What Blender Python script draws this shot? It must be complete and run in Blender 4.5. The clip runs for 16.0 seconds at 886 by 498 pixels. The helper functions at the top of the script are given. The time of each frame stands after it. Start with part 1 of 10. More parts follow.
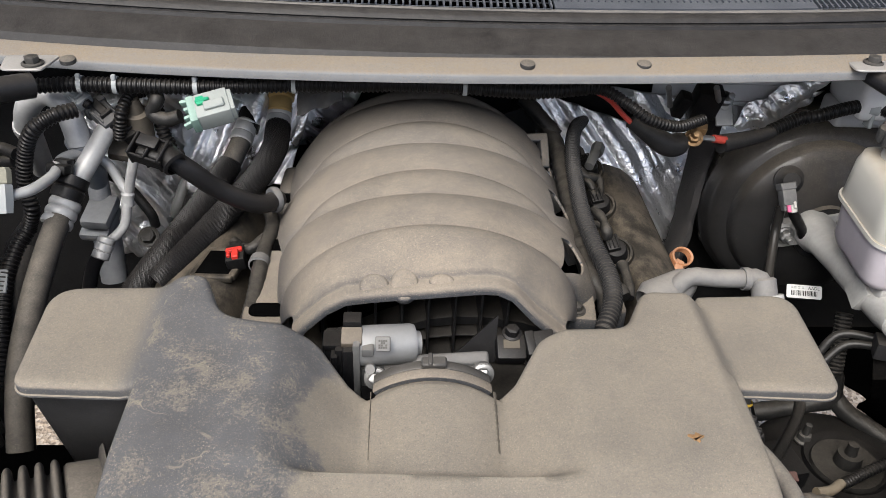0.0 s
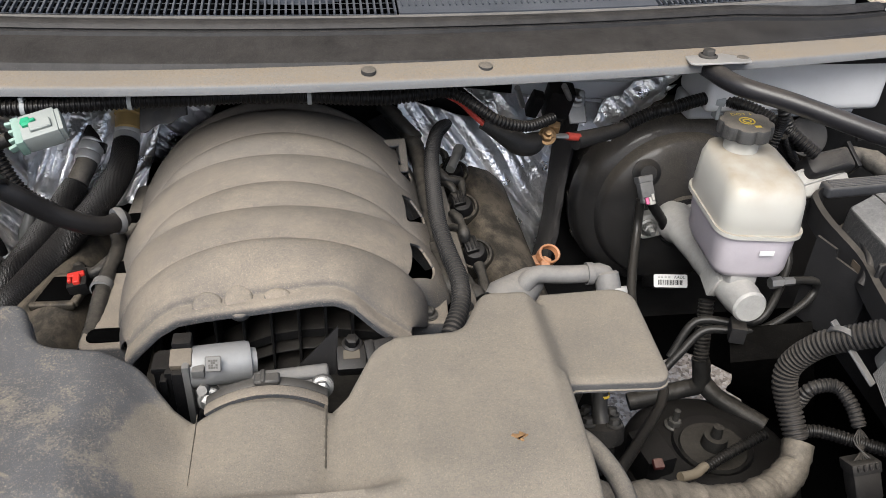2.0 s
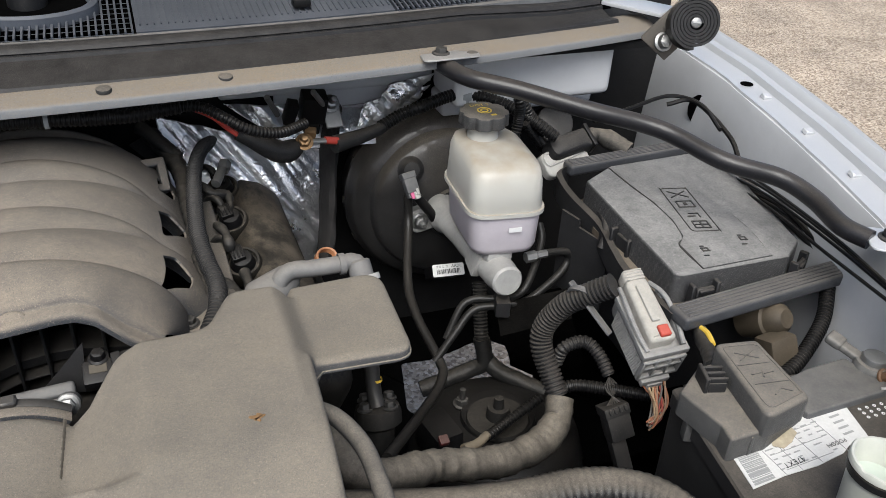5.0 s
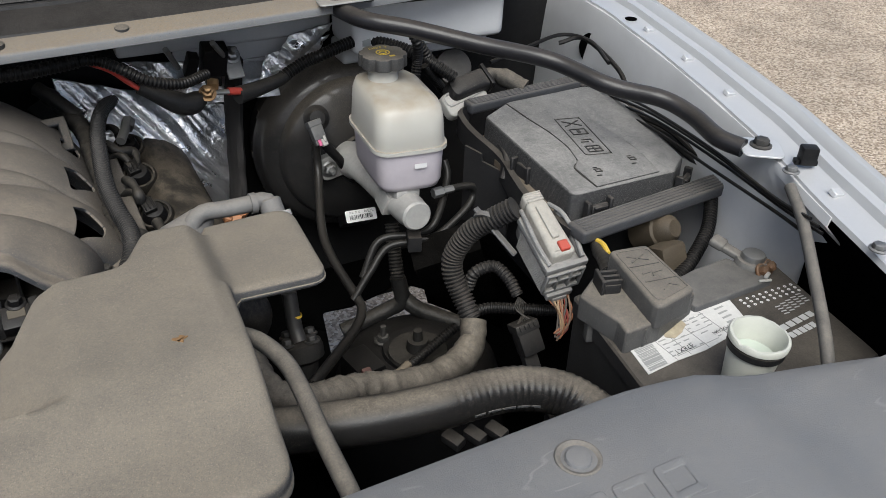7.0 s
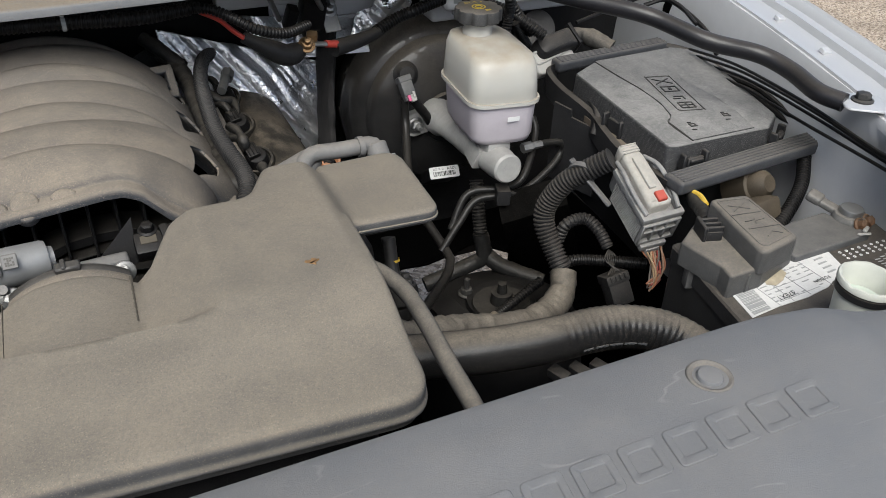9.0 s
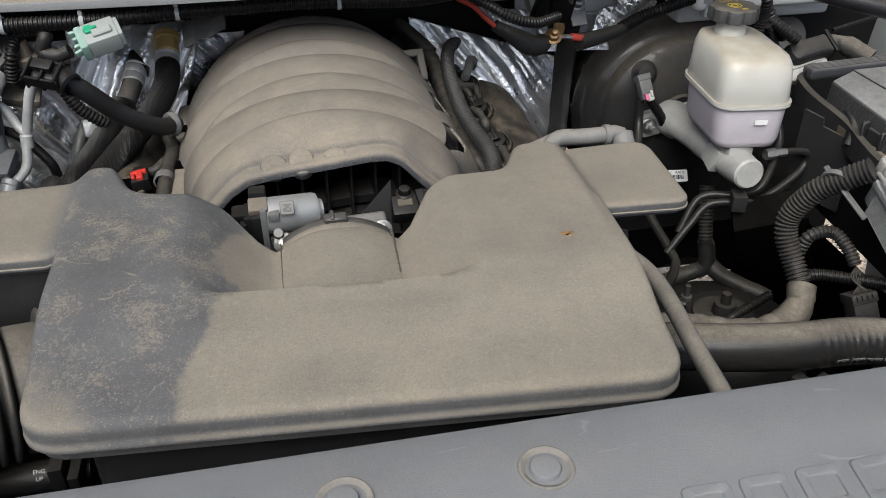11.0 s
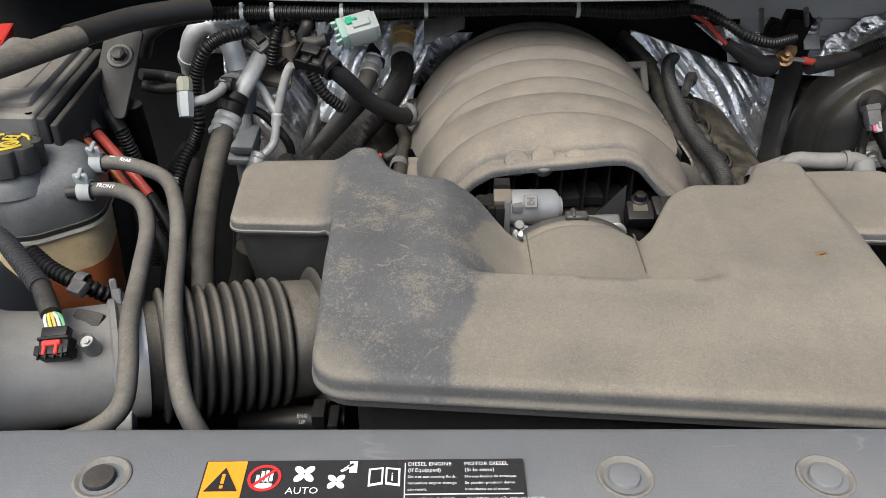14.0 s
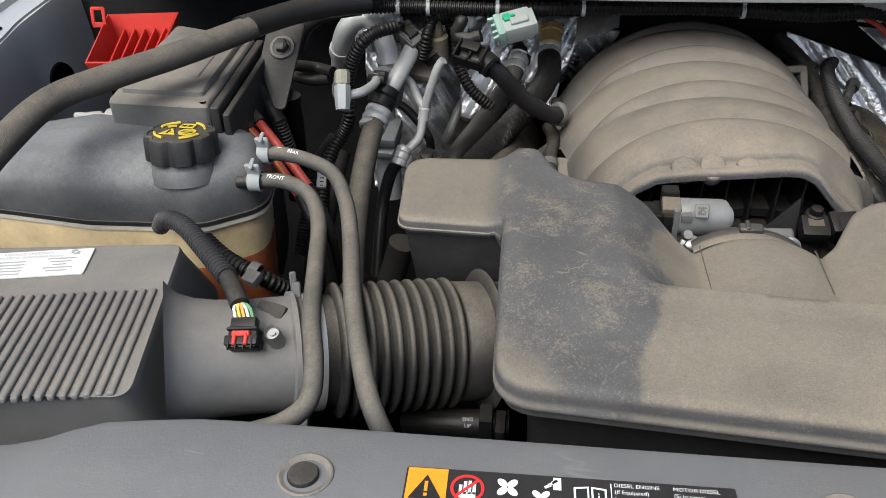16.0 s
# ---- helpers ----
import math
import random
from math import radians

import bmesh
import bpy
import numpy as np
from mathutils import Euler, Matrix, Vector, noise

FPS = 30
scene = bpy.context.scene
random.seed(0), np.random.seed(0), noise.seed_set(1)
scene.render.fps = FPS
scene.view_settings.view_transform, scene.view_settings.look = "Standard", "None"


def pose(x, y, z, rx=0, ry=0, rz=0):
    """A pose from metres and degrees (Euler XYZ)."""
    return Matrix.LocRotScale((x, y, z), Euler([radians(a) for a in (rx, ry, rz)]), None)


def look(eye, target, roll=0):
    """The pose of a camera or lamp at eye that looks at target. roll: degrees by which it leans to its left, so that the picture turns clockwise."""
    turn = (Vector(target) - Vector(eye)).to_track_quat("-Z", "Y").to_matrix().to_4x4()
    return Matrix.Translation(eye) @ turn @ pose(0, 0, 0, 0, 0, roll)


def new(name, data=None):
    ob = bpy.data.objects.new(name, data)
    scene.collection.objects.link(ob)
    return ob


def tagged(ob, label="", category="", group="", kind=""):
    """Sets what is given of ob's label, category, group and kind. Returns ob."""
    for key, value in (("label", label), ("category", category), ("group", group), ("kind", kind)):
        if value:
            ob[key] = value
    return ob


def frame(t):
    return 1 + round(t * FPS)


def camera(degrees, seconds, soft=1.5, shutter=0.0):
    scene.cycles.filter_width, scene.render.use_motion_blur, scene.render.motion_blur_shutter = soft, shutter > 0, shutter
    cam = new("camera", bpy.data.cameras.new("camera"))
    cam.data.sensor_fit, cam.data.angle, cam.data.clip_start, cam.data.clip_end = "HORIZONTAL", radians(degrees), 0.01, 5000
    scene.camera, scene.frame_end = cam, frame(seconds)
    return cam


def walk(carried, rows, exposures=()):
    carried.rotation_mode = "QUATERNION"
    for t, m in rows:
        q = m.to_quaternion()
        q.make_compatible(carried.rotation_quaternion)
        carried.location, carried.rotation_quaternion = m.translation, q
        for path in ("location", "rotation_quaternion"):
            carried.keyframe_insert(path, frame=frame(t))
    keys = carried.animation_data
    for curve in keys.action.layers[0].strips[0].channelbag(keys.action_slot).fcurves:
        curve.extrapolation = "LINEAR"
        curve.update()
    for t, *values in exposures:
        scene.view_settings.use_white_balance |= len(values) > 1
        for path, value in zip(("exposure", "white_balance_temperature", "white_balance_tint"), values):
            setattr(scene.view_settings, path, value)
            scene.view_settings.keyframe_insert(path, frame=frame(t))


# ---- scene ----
cam = camera(56.8, 16.0, soft=0.5)
PATH = [
    (0, (-0.011, -0.017, 1.565), (0.099, 1.623, 0.427), 2.8),
    (0.5, (0.008, -0.016, 1.562), (0.15, 1.628, 0.432), 2.7),
    (1, (0.028, -0.012, 1.562), (0.205, 1.63, 0.434), 2.5),
    (1.5, (0.049, -0.012, 1.564), (0.266, 1.627, 0.439), 2.3),
    (2, (0.069, -0.017, 1.567), (0.349, 1.615, 0.445), 2.8),
    (2.5, (0.089, -0.026, 1.569), (0.456, 1.597, 0.46), 3.7),
    (3, (0.103, -0.037, 1.575), (0.528, 1.582, 0.48), 4.2),
    (3.5, (0.118, -0.045, 1.578), (0.614, 1.566, 0.503), 4.6),
    (4, (0.135, -0.055, 1.577), (0.68, 1.549, 0.514), 4.1),
    (4.5, (0.142, -0.074, 1.573), (0.731, 1.517, 0.514), 3.3),
    (5, (0.147, -0.083, 1.563), (0.794, 1.489, 0.509), 3.0),
    (5.2, (0.15, -0.087, 1.56), (0.833, 1.469, 0.505), 3.3),
    (7.3, (0.127, -0.147, 1.54), (0.944, 1.307, 0.435), 2.2),
    (7.5, (0.119, -0.149, 1.535), (0.938, 1.303, 0.429), 2.1),
    (8, (0.096, -0.147, 1.533), (0.902, 1.3, 0.411), 2.0),
    (8.5, (0.077, -0.149, 1.525), (0.853, 1.311, 0.4), 2.0),
    (9, (0.058, -0.148, 1.521), (0.78, 1.332, 0.386), 2.1),
    (9.5, (0.034, -0.15, 1.517), (0.631, 1.378, 0.373), 0.8),
    (9.7, (0.026, -0.151, 1.516), (0.587, 1.393, 0.375), 0.5),
    (11.8, (-0.031, -0.159, 1.488), (0.173, 1.501, 0.392), 0.2),
    (12, (-0.039, -0.162, 1.491), (0.144, 1.501, 0.395), 0.4),
    (12.5, (-0.059, -0.165, 1.492), (0.064, 1.507, 0.402), 0.5),
    (13, (-0.073, -0.169, 1.494), (0.01, 1.508, 0.408), 0.5),
    (13.5, (-0.091, -0.178, 1.496), (-0.053, 1.503, 0.413), 0.4),
    (14, (-0.103, -0.175, 1.498), (-0.1, 1.508, 0.416), 0.0),
    (14.5, (-0.126, -0.167, 1.497), (-0.174, 1.515, 0.417), 0.1),
    (15, (-0.141, -0.164, 1.496), (-0.242, 1.514, 0.412), 0.1),
    (15.5, (-0.156, -0.164, 1.497), (-0.321, 1.504, 0.405), -0.5),
    (16, (-0.174, -0.163, 1.5), (-0.373, 1.497, 0.403), -0.9),
]
walk(cam, [(t, look(eye, target, roll)) for t, eye, target, roll in PATH], [(0.0, 0.95, 6230, 8), (2.5, 0.88, 6180, 7), (5.0, 0.58, 6030, 6), (7.5, 0.41, 6030, 5), (9.5, 0.50, 6080, 5), (12.0, 0.68, 6100, 5), (14.0, 0.78, 6150, 5), (16.0, 0.66, 6150, 5)])

# ---- light ----
world = bpy.data.worlds.new("sky")
scene.world = world
world.use_nodes = True
wn = world.node_tree
sky = wn.nodes.new("ShaderNodeTexSky")
sky.sky_type = "NISHITA"
sky.sun_disc = False
sky.sun_elevation, sky.sun_rotation = radians(53), radians(205)
sky.air_density, sky.dust_density, sky.ozone_density = 0.75, 4.5, 0.5
wn.links.new(sky.outputs[0], wn.nodes["Background"].inputs[0])
wn.nodes["Background"].inputs[1].default_value = 0.125
sun = new("sun", bpy.data.lights.new("sun", "SUN"))
sun.data.energy, sun.data.angle, sun.data.color = 2.75, radians(44), (1.0, 0.96, 0.915)
sun.matrix_world = look((-1.2, -2.15, 5.0), (0.05, 0.5, 1.0))

# ---- helpers of this scene ----
rng = random.Random(7)
OFF = {}


def mesh_from(bm, name, mats, sharp=38):
    bmesh.ops.recalc_face_normals(bm, faces=bm.faces[:])
    me = bpy.data.meshes.new(name)
    bm.to_mesh(me)
    bm.free()
    me.shade_smooth()
    me.set_sharp_from_angle(angle=radians(sharp))
    for m in (mats if isinstance(mats, (list, tuple)) else [mats]):
        me.materials.append(m)
    return me


def thing(name, at, label, category, group="", kind=""):
    ob = new(name)
    ob.empty_display_size = 0.02
    ob.location = at
    OFF[ob.name] = Vector(at)
    return tagged(ob, label, category, group, kind)


def part(name, bm, material, parent, label="", sharp=38):
    ob = new(name, mesh_from(bm, name, material, sharp))
    ob.parent = parent
    ob.location = -OFF[parent.name]
    OFF[ob.name] = Vector((0, 0, 0))
    if label:
        ob["label"] = label
    return ob


def solid(name, bm, material, label, category, group="", kind="", sharp=38):
    """A thing of one mesh, with its origin at its base."""
    lo = [min(v.co[i] for v in bm.verts) for i in range(3)]
    hi = [max(v.co[i] for v in bm.verts) for i in range(3)]
    at = Vector(((lo[0] + hi[0]) / 2, (lo[1] + hi[1]) / 2, lo[2]))
    bmesh.ops.translate(bm, verts=bm.verts[:], vec=-at)
    ob = new(name, mesh_from(bm, name, material, sharp))
    ob.location = at
    OFF[ob.name] = at
    return tagged(ob, label, category, group, kind)


def spline(pts, step):
    """Points along a smooth curve through pts, at even steps."""
    p = [Vector(q) for q in pts]
    if len(p) == 2:
        fine = [p[0].lerp(p[1], i / 20) for i in range(21)]
    else:
        p = [2 * p[0] - p[1]] + p + [2 * p[-1] - p[-2]]
        fine = []
        for i in range(1, len(p) - 2):
            a, b, c, d = p[i - 1:i + 3]
            for k in range(24):
                t = k / 24
                fine.append(0.5 * (2 * b + (c - a) * t + (2 * a - 5 * b + 4 * c - d) * t * t + (3 * b - a - 3 * c + d) * t ** 3))
        fine.append(p[-2])
    total = sum((fine[i + 1] - fine[i]).length for i in range(len(fine) - 1))
    n = max(2, round(total / step))
    out, i, run = [], 0, 0.0
    for k in range(n + 1):
        want = total * k / n
        while i < len(fine) - 2 and run + (fine[i + 1] - fine[i]).length < want:
            run += (fine[i + 1] - fine[i]).length
            i += 1
        seg = (fine[i + 1] - fine[i]).length or 1e-9
        out.append(fine[i].lerp(fine[i + 1], min(1.0, (want - run) / seg)))
    return out


def sweep(bm, line, radii, seg=10, caps=True, flat=1.0):
    """A tube along line with a radius at each point."""
    n = len(line)
    up = Vector((0, 0, 1))
    t0 = (line[1] - line[0]).normalized()
    if abs(t0.dot(up)) > 0.95:
        up = Vector((1, 0, 0))
    side = t0.cross(up).normalized()
    rings = []
    for i, p in enumerate(line):
        t = (line[min(i + 1, n - 1)] - line[max(i - 1, 0)]).normalized()
        side = (side - t * side.dot(t)).normalized()
        over = side.cross(t)
        ring = []
        for k in range(seg):
            a = 2 * math.pi * k / seg
            ring.append(bm.verts.new(p + (side * math.cos(a) + over * math.sin(a) * flat) * (radii[i][k] if isinstance(radii[i], list) else radii[i])))
        rings.append(ring)
    for a, b in zip(rings, rings[1:]):
        for k in range(seg):
            bm.faces.new((a[k], a[(k + 1) % seg], b[(k + 1) % seg], b[k]))
    if caps:
        bm.faces.new(rings[0])
        bm.faces.new(rings[-1][::-1])
    return bm


def hose(pts, r, seg=12, step=0.006, bm=None, flat=1.0):
    line = spline(pts, step)
    return sweep(bm or bmesh.new(), line, [r] * len(line), seg, True, flat)


def loom(pts, r, pitch=0.0042, depth=0.0011, seg=12, bm=None):
    """Ribbed conduit."""
    line = spline(pts, pitch / 4)
    radii = [r - depth * (0, 0, 1, 1)[i % 4] for i in range(len(line))]
    return sweep(bm or bmesh.new(), line, radii, seg)


def wrapped(pts, r, seg=12, bm=None, bulge=0.08):
    """Harness wound with tape: an uneven, overlapping skin."""
    line = spline(pts, 0.0030)
    radii, run = [], 0.0
    for i, p in enumerate(line):
        run += (p - line[i - 1]).length if i else 0.0
        swell = r * (1 + bulge * noise.noise(p * 60))
        radii.append([swell + 0.07 * r * ((run / 0.011 + k / seg) % 1.0) + 0.05 * r * noise.noise(p * 150 + Vector((k * 0.9, 0, 0))) for k in range(seg)])
    return sweep(bm or bmesh.new(), line, radii, seg)


def lathe(bm, profile, m, seg=24, span=1.0):
    """Turns (radius, height) points about the z axis of the pose m."""
    rings = []
    full = span >= 1.0
    count = seg if full else seg + 1
    for r, z in profile:
        if r < 1e-6:
            rings.append([bm.verts.new(m @ Vector((0, 0, z)))])
        else:
            rings.append([bm.verts.new(m @ Vector((r * math.cos(2 * math.pi * span * k / seg), r * math.sin(2 * math.pi * span * k / seg), z))) for k in range(count)])
    for a, b in zip(rings, rings[1:]):
        for k in range(seg):
            j = (k + 1) % count
            quad = [a[k % len(a)], a[j % len(a)], b[j % len(b)], b[k % len(b)]]
            quad = list(dict.fromkeys(quad))
            if len(quad) > 2:
                bm.faces.new(quad)
    return bm


def rbox(bm, size, m, bevel=0.003, segs=2, taper=0.0):
    """A box with rounded edges, its centre at the pose m; taper draws the top in."""
    made = bmesh.ops.create_cube(bm, size=1.0)["verts"]
    for v in made:
        k = 1 - taper if v.co.z > 0 else 1
        v.co = Vector((v.co.x * size[0] * k, v.co.y * size[1] * k, v.co.z * size[2]))
    if bevel:
        edges = list({e for v in made for e in v.link_edges})
        got = bmesh.ops.bevel(bm, geom=edges, offset=bevel, segments=segs, affect="EDGES", profile=0.6)
        made = list({v for f in got["faces"] for v in f.verts} | {v for v in made if v.is_valid})
    for v in made:
        v.co = m @ v.co
    return bm


def fillet(corners, seg=5):
    """An outline from (x, y, radius) corners."""
    out, n = [], len(corners)
    for i, (x, y, r) in enumerate(corners):
        p, a, b = Vector((x, y)), Vector(corners[i - 1][:2]), Vector(corners[(i + 1) % n][:2])
        if r <= 0:
            out.append(p)
            continue
        u, w = (a - p), (b - p)
        lu, lw = u.length, w.length
        u, w = u / lu, w / lw
        half = math.acos(max(-1, min(1, u.dot(w)))) / 2
        d = min(r / math.tan(half), lu * 0.48, lw * 0.48)
        s, e = p + u * d, p + w * d
        for k in range(seg + 1):
            t = k / seg
            out.append(s * (1 - t) ** 2 + p * 2 * t * (1 - t) + e * t * t)
    return out


def prism(bm, outline, z0, z1, m=Matrix(), edge=0.0, steps=3):
    """An outline raised from z0 to z1, its top edge rounded by edge."""
    n = len(outline)
    rings = [[bm.verts.new(m @ Vector((p[0], p[1], z0))) for p in outline]]
    area = sum(outline[i][0] * outline[(i + 1) % n][1] - outline[(i + 1) % n][0] * outline[i][1] for i in range(n))
    sign = 1 if area > 0 else -1
    normals = []
    for i in range(n):
        t = Vector((outline[(i + 1) % n][0] - outline[i - 1][0], outline[(i + 1) % n][1] - outline[i - 1][1]))
        t = t.normalized() if t.length > 1e-9 else Vector((1, 0))
        normals.append(Vector((-t.y, t.x)) * sign)
    levels = [(0, z1)] if edge <= 0 else [(edge * (1 - math.cos(a)), z1 - edge * (1 - math.sin(a))) for a in [math.pi / 2 * k / steps for k in range(steps + 1)]]
    for inset, z in levels:
        rings.append([bm.verts.new(m @ Vector((outline[i][0] + normals[i].x * inset, outline[i][1] + normals[i].y * inset, z))) for i in range(n)])
    for a, b in zip(rings, rings[1:]):
        for k in range(n):
            bm.faces.new((a[k], a[(k + 1) % n], b[(k + 1) % n], b[k]))
    bm.faces.new(rings[-1])
    bm.faces.new(rings[0][::-1])
    return bm


def disc_bolt(bm, m, r=0.008, h=0.006):
    """A hexagon head on a flange."""
    lathe(bm, [(0, 0), (r * 1.45, 0), (r * 1.45, h * 0.2), (r * 1.1, h * 0.35)], m, 20)
    hexa = [(r * math.cos(math.pi / 3 * k), r * math.sin(math.pi / 3 * k), r * 0.08) for k in range(6)]
    prism(bm, fillet(hexa, 2), 0, h, m, r * 0.12, 2)
    return bm


def strip(bm, rows):
    """A skin over rows of points of equal length."""
    vs = [[bm.verts.new(p) for p in row] for row in rows]
    for a, b in zip(vs, vs[1:]):
        for k in range(len(a) - 1):
            bm.faces.new((a[k], a[k + 1], b[k + 1], b[k]))
    return bm


def thick(bm, d):
    """Gives a skin a thickness of d."""
    bmesh.ops.recalc_face_normals(bm, faces=bm.faces[:])
    bmesh.ops.solidify(bm, geom=bm.faces[:], thickness=d)
    return bm


def facing(at, way, roll=0.0):
    """A pose at a point whose z axis points along way."""
    return Matrix.Translation(at) @ Vector(way).to_track_quat("Z", "Y").to_matrix().to_4x4() @ pose(0, 0, 0, 0, 0, roll)


def writing(text, size, m, material, parent, align="LEFT", name="lettering"):
    cu = bpy.data.curves.new(name, "FONT")
    cu.body, cu.size, cu.align_x, cu.resolution_u = text, size, align, 2
    cu.materials.append(material)
    ob = new(name, cu)
    ob.parent = parent
    ob.matrix_basis = Matrix.Translation(-OFF[parent.name]) @ m
    return ob


def ease(a, b, v):
    t = max(0.0, min(1.0, (v - a) / (b - a)))
    return t * t * (3 - 2 * t)


def axes(at, y, z):
    """A pose at a point from its y axis and, roughly, its z axis."""
    y = Vector(y).normalized()
    x = y.cross(Vector(z)).normalized()
    z = x.cross(y)
    m = Matrix((x, y, z)).transposed().to_4x4()
    m.translation = at
    return m


def stack(bm, outline, levels, m=Matrix()):
    """Rings of one outline, each (z, scale, dx, dy) about its middle, capped."""
    cx = sum(p[0] for p in outline) / len(outline)
    cy = sum(p[1] for p in outline) / len(outline)
    rings = []
    for z, s, dx, dy in levels:
        rings.append([bm.verts.new(m @ Vector((cx + (p[0] - cx) * s + dx, cy + (p[1] - cy) * s + dy, z))) for p in outline])
    n = len(outline)
    for a, b in zip(rings, rings[1:]):
        for k in range(n):
            bm.faces.new((a[k], a[(k + 1) % n], b[(k + 1) % n], b[k]))
    bm.faces.new(rings[-1])
    bm.faces.new(rings[0][::-1])
    return bm


def lobed(r, lobes, depth, n=64):
    return [Vector(((r - depth * max(0.0, math.cos(lobes * a)) ** 2) * math.cos(a), (r - depth * max(0.0, math.cos(lobes * a)) ** 2) * math.sin(a))) for a in [2 * math.pi * k / n for k in range(n)]]


# ---- materials ----
DUST = (0.232, 0.198, 0.154)


def material(name, color, rough=0.6, metal=0.0, dust=0.0, mottle=0.25, scale=14.0, grain=0.15, grain_scale=520.0, dust_color=DUST, coat=0.0, lie=None):
    """A worn surface: broad mottling, fine grain, and dust that lies where it faces up."""
    m = bpy.data.materials.new(name)
    m.use_nodes = True
    nt = m.node_tree
    b = nt.nodes["Principled BSDF"]
    N, L = nt.nodes.new, nt.links.new
    tc = N("ShaderNodeTexCoord")
    broad = N("ShaderNodeTexNoise")
    broad.inputs["Scale"].default_value, broad.inputs["Detail"].default_value, broad.inputs["Roughness"].default_value = scale, 12, 0.74
    fine = N("ShaderNodeTexNoise")
    fine.inputs["Scale"].default_value, fine.inputs["Detail"].default_value = grain_scale, 5
    fine.inputs["Roughness"].default_value = 0.75
    L(tc.outputs["Object"], broad.inputs["Vector"])
    L(tc.outputs["Object"], fine.inputs["Vector"])
    ramp = N("ShaderNodeMapRange")
    ramp.inputs["From Min"].default_value, ramp.inputs["From Max"].default_value = 0.3, 0.7
    ramp.inputs["To Min"].default_value, ramp.inputs["To Max"].default_value = 1 - mottle, 1 + mottle
    L(broad.outputs["Fac"], ramp.inputs["Value"])
    tint = N("ShaderNodeMix")
    tint.data_type, tint.blend_type = "RGBA", "MULTIPLY"
    tint.inputs["Factor"].default_value = 1.0
    tint.inputs["A"].default_value = (*color, 1)
    L(ramp.outputs[0], tint.inputs["B"])
    out = tint.outputs["Result"]
    rough_out = None
    if dust > 0:
        geo = N("ShaderNodeNewGeometry")
        sep = N("ShaderNodeSeparateXYZ")
        L(geo.outputs["Normal"], sep.inputs[0])
        up = N("ShaderNodeMapRange")
        up.inputs["From Min"].default_value, up.inputs["From Max"].default_value = lie or ((0.25 if dust < 0.45 else 0.06), 0.95)
        L(sep.outputs["Z"], up.inputs["Value"])
        patch = N("ShaderNodeMapRange")
        patch.inputs["From Min"].default_value, patch.inputs["From Max"].default_value = 0.32, 0.62
        patch.inputs["To Min"].default_value, patch.inputs["To Max"].default_value = dust * (0.78 if dust > 0.7 else 0.55), min(1.0, dust * 1.15)
        L(broad.outputs["Fac"], patch.inputs["Value"])
        speck = N("ShaderNodeMapRange")
        speck.inputs["From Min"].default_value, speck.inputs["From Max"].default_value = 0.35, 0.65
        speck.inputs["To Min"].default_value, speck.inputs["To Max"].default_value = 0.65, 1.18
        L(fine.outputs["Fac"], speck.inputs["Value"])
        f1 = N("ShaderNodeMath")
        f1.operation = "MULTIPLY"
        L(up.outputs[0], f1.inputs[0])
        L(patch.outputs[0], f1.inputs[1])
        f2 = N("ShaderNodeMath")
        f2.operation, f2.use_clamp = "MULTIPLY", True
        L(f1.outputs[0], f2.inputs[0])
        L(speck.outputs[0], f2.inputs[1])
        dm = N("ShaderNodeMix")
        dm.data_type = "RGBA"
        L(f2.outputs[0], dm.inputs["Factor"])
        L(out, dm.inputs["A"])
        # the dust itself is clouded and gritty
        cloud, grit, tone1, tone2, both_t, dcol = N("ShaderNodeTexNoise"), N("ShaderNodeTexNoise"), N("ShaderNodeMapRange"), N("ShaderNodeMapRange"), N("ShaderNodeMath"), N("ShaderNodeMix")
        for n, sc, rg, mr, lo, hi in ((cloud, 0.55 * scale, 0.60, tone1, 0.91, 1.07), (grit, 420, 0.8, tone2, 0.84, 1.15)):
            n.inputs["Scale"].default_value, n.inputs["Detail"].default_value, n.inputs["Roughness"].default_value = sc, 7, rg
            L(tc.outputs["Object"], n.inputs["Vector"])
            mr.inputs["From Min"].default_value, mr.inputs["From Max"].default_value = 0.32, 0.68
            mr.inputs["To Min"].default_value, mr.inputs["To Max"].default_value = lo, hi
            L(n.outputs["Fac"], mr.inputs["Value"])
        both_t.operation = "MULTIPLY"
        L(tone1.outputs[0], both_t.inputs[0])
        L(tone2.outputs[0], both_t.inputs[1])
        dcol.data_type, dcol.blend_type = "RGBA", "MULTIPLY"
        dcol.inputs["Factor"].default_value = 1.0
        dcol.inputs["A"].default_value = (*dust_color, 1)
        L(both_t.outputs[0], dcol.inputs["B"])
        L(dcol.outputs["Result"], dm.inputs["B"])
        out = dm.outputs["Result"]
        # loose grains: pale and dark specks of sand of several sizes, each a spot round a scattered point
        heavy = dust > 0.7
        for size, share, amount, tone in ((560, 0.955, 0.42, 1.6), (950, 0.86, 0.58, 1.65), (1900, 0.60, 0.55, 1.5), (700, 0.93, 0.50, 0.33), (1300, 0.78, 0.55, 0.42)) if heavy else ((1300, 0.86, 0.30, 1.4), (2100, 0.62, 0.36, 1.4)):
            spot, toss, near, pick, both, gm = N("ShaderNodeTexVoronoi"), N("ShaderNodeSeparateColor"), N("ShaderNodeMapRange"), N("ShaderNodeMath"), N("ShaderNodeMath"), N("ShaderNodeMix")
            spot.inputs["Scale"].default_value = size
            L(tc.outputs["Object"], spot.inputs["Vector"])
            L(spot.outputs["Color"], toss.inputs[0])
            near.inputs["From Min"].default_value, near.inputs["From Max"].default_value = 0.42, 0.12
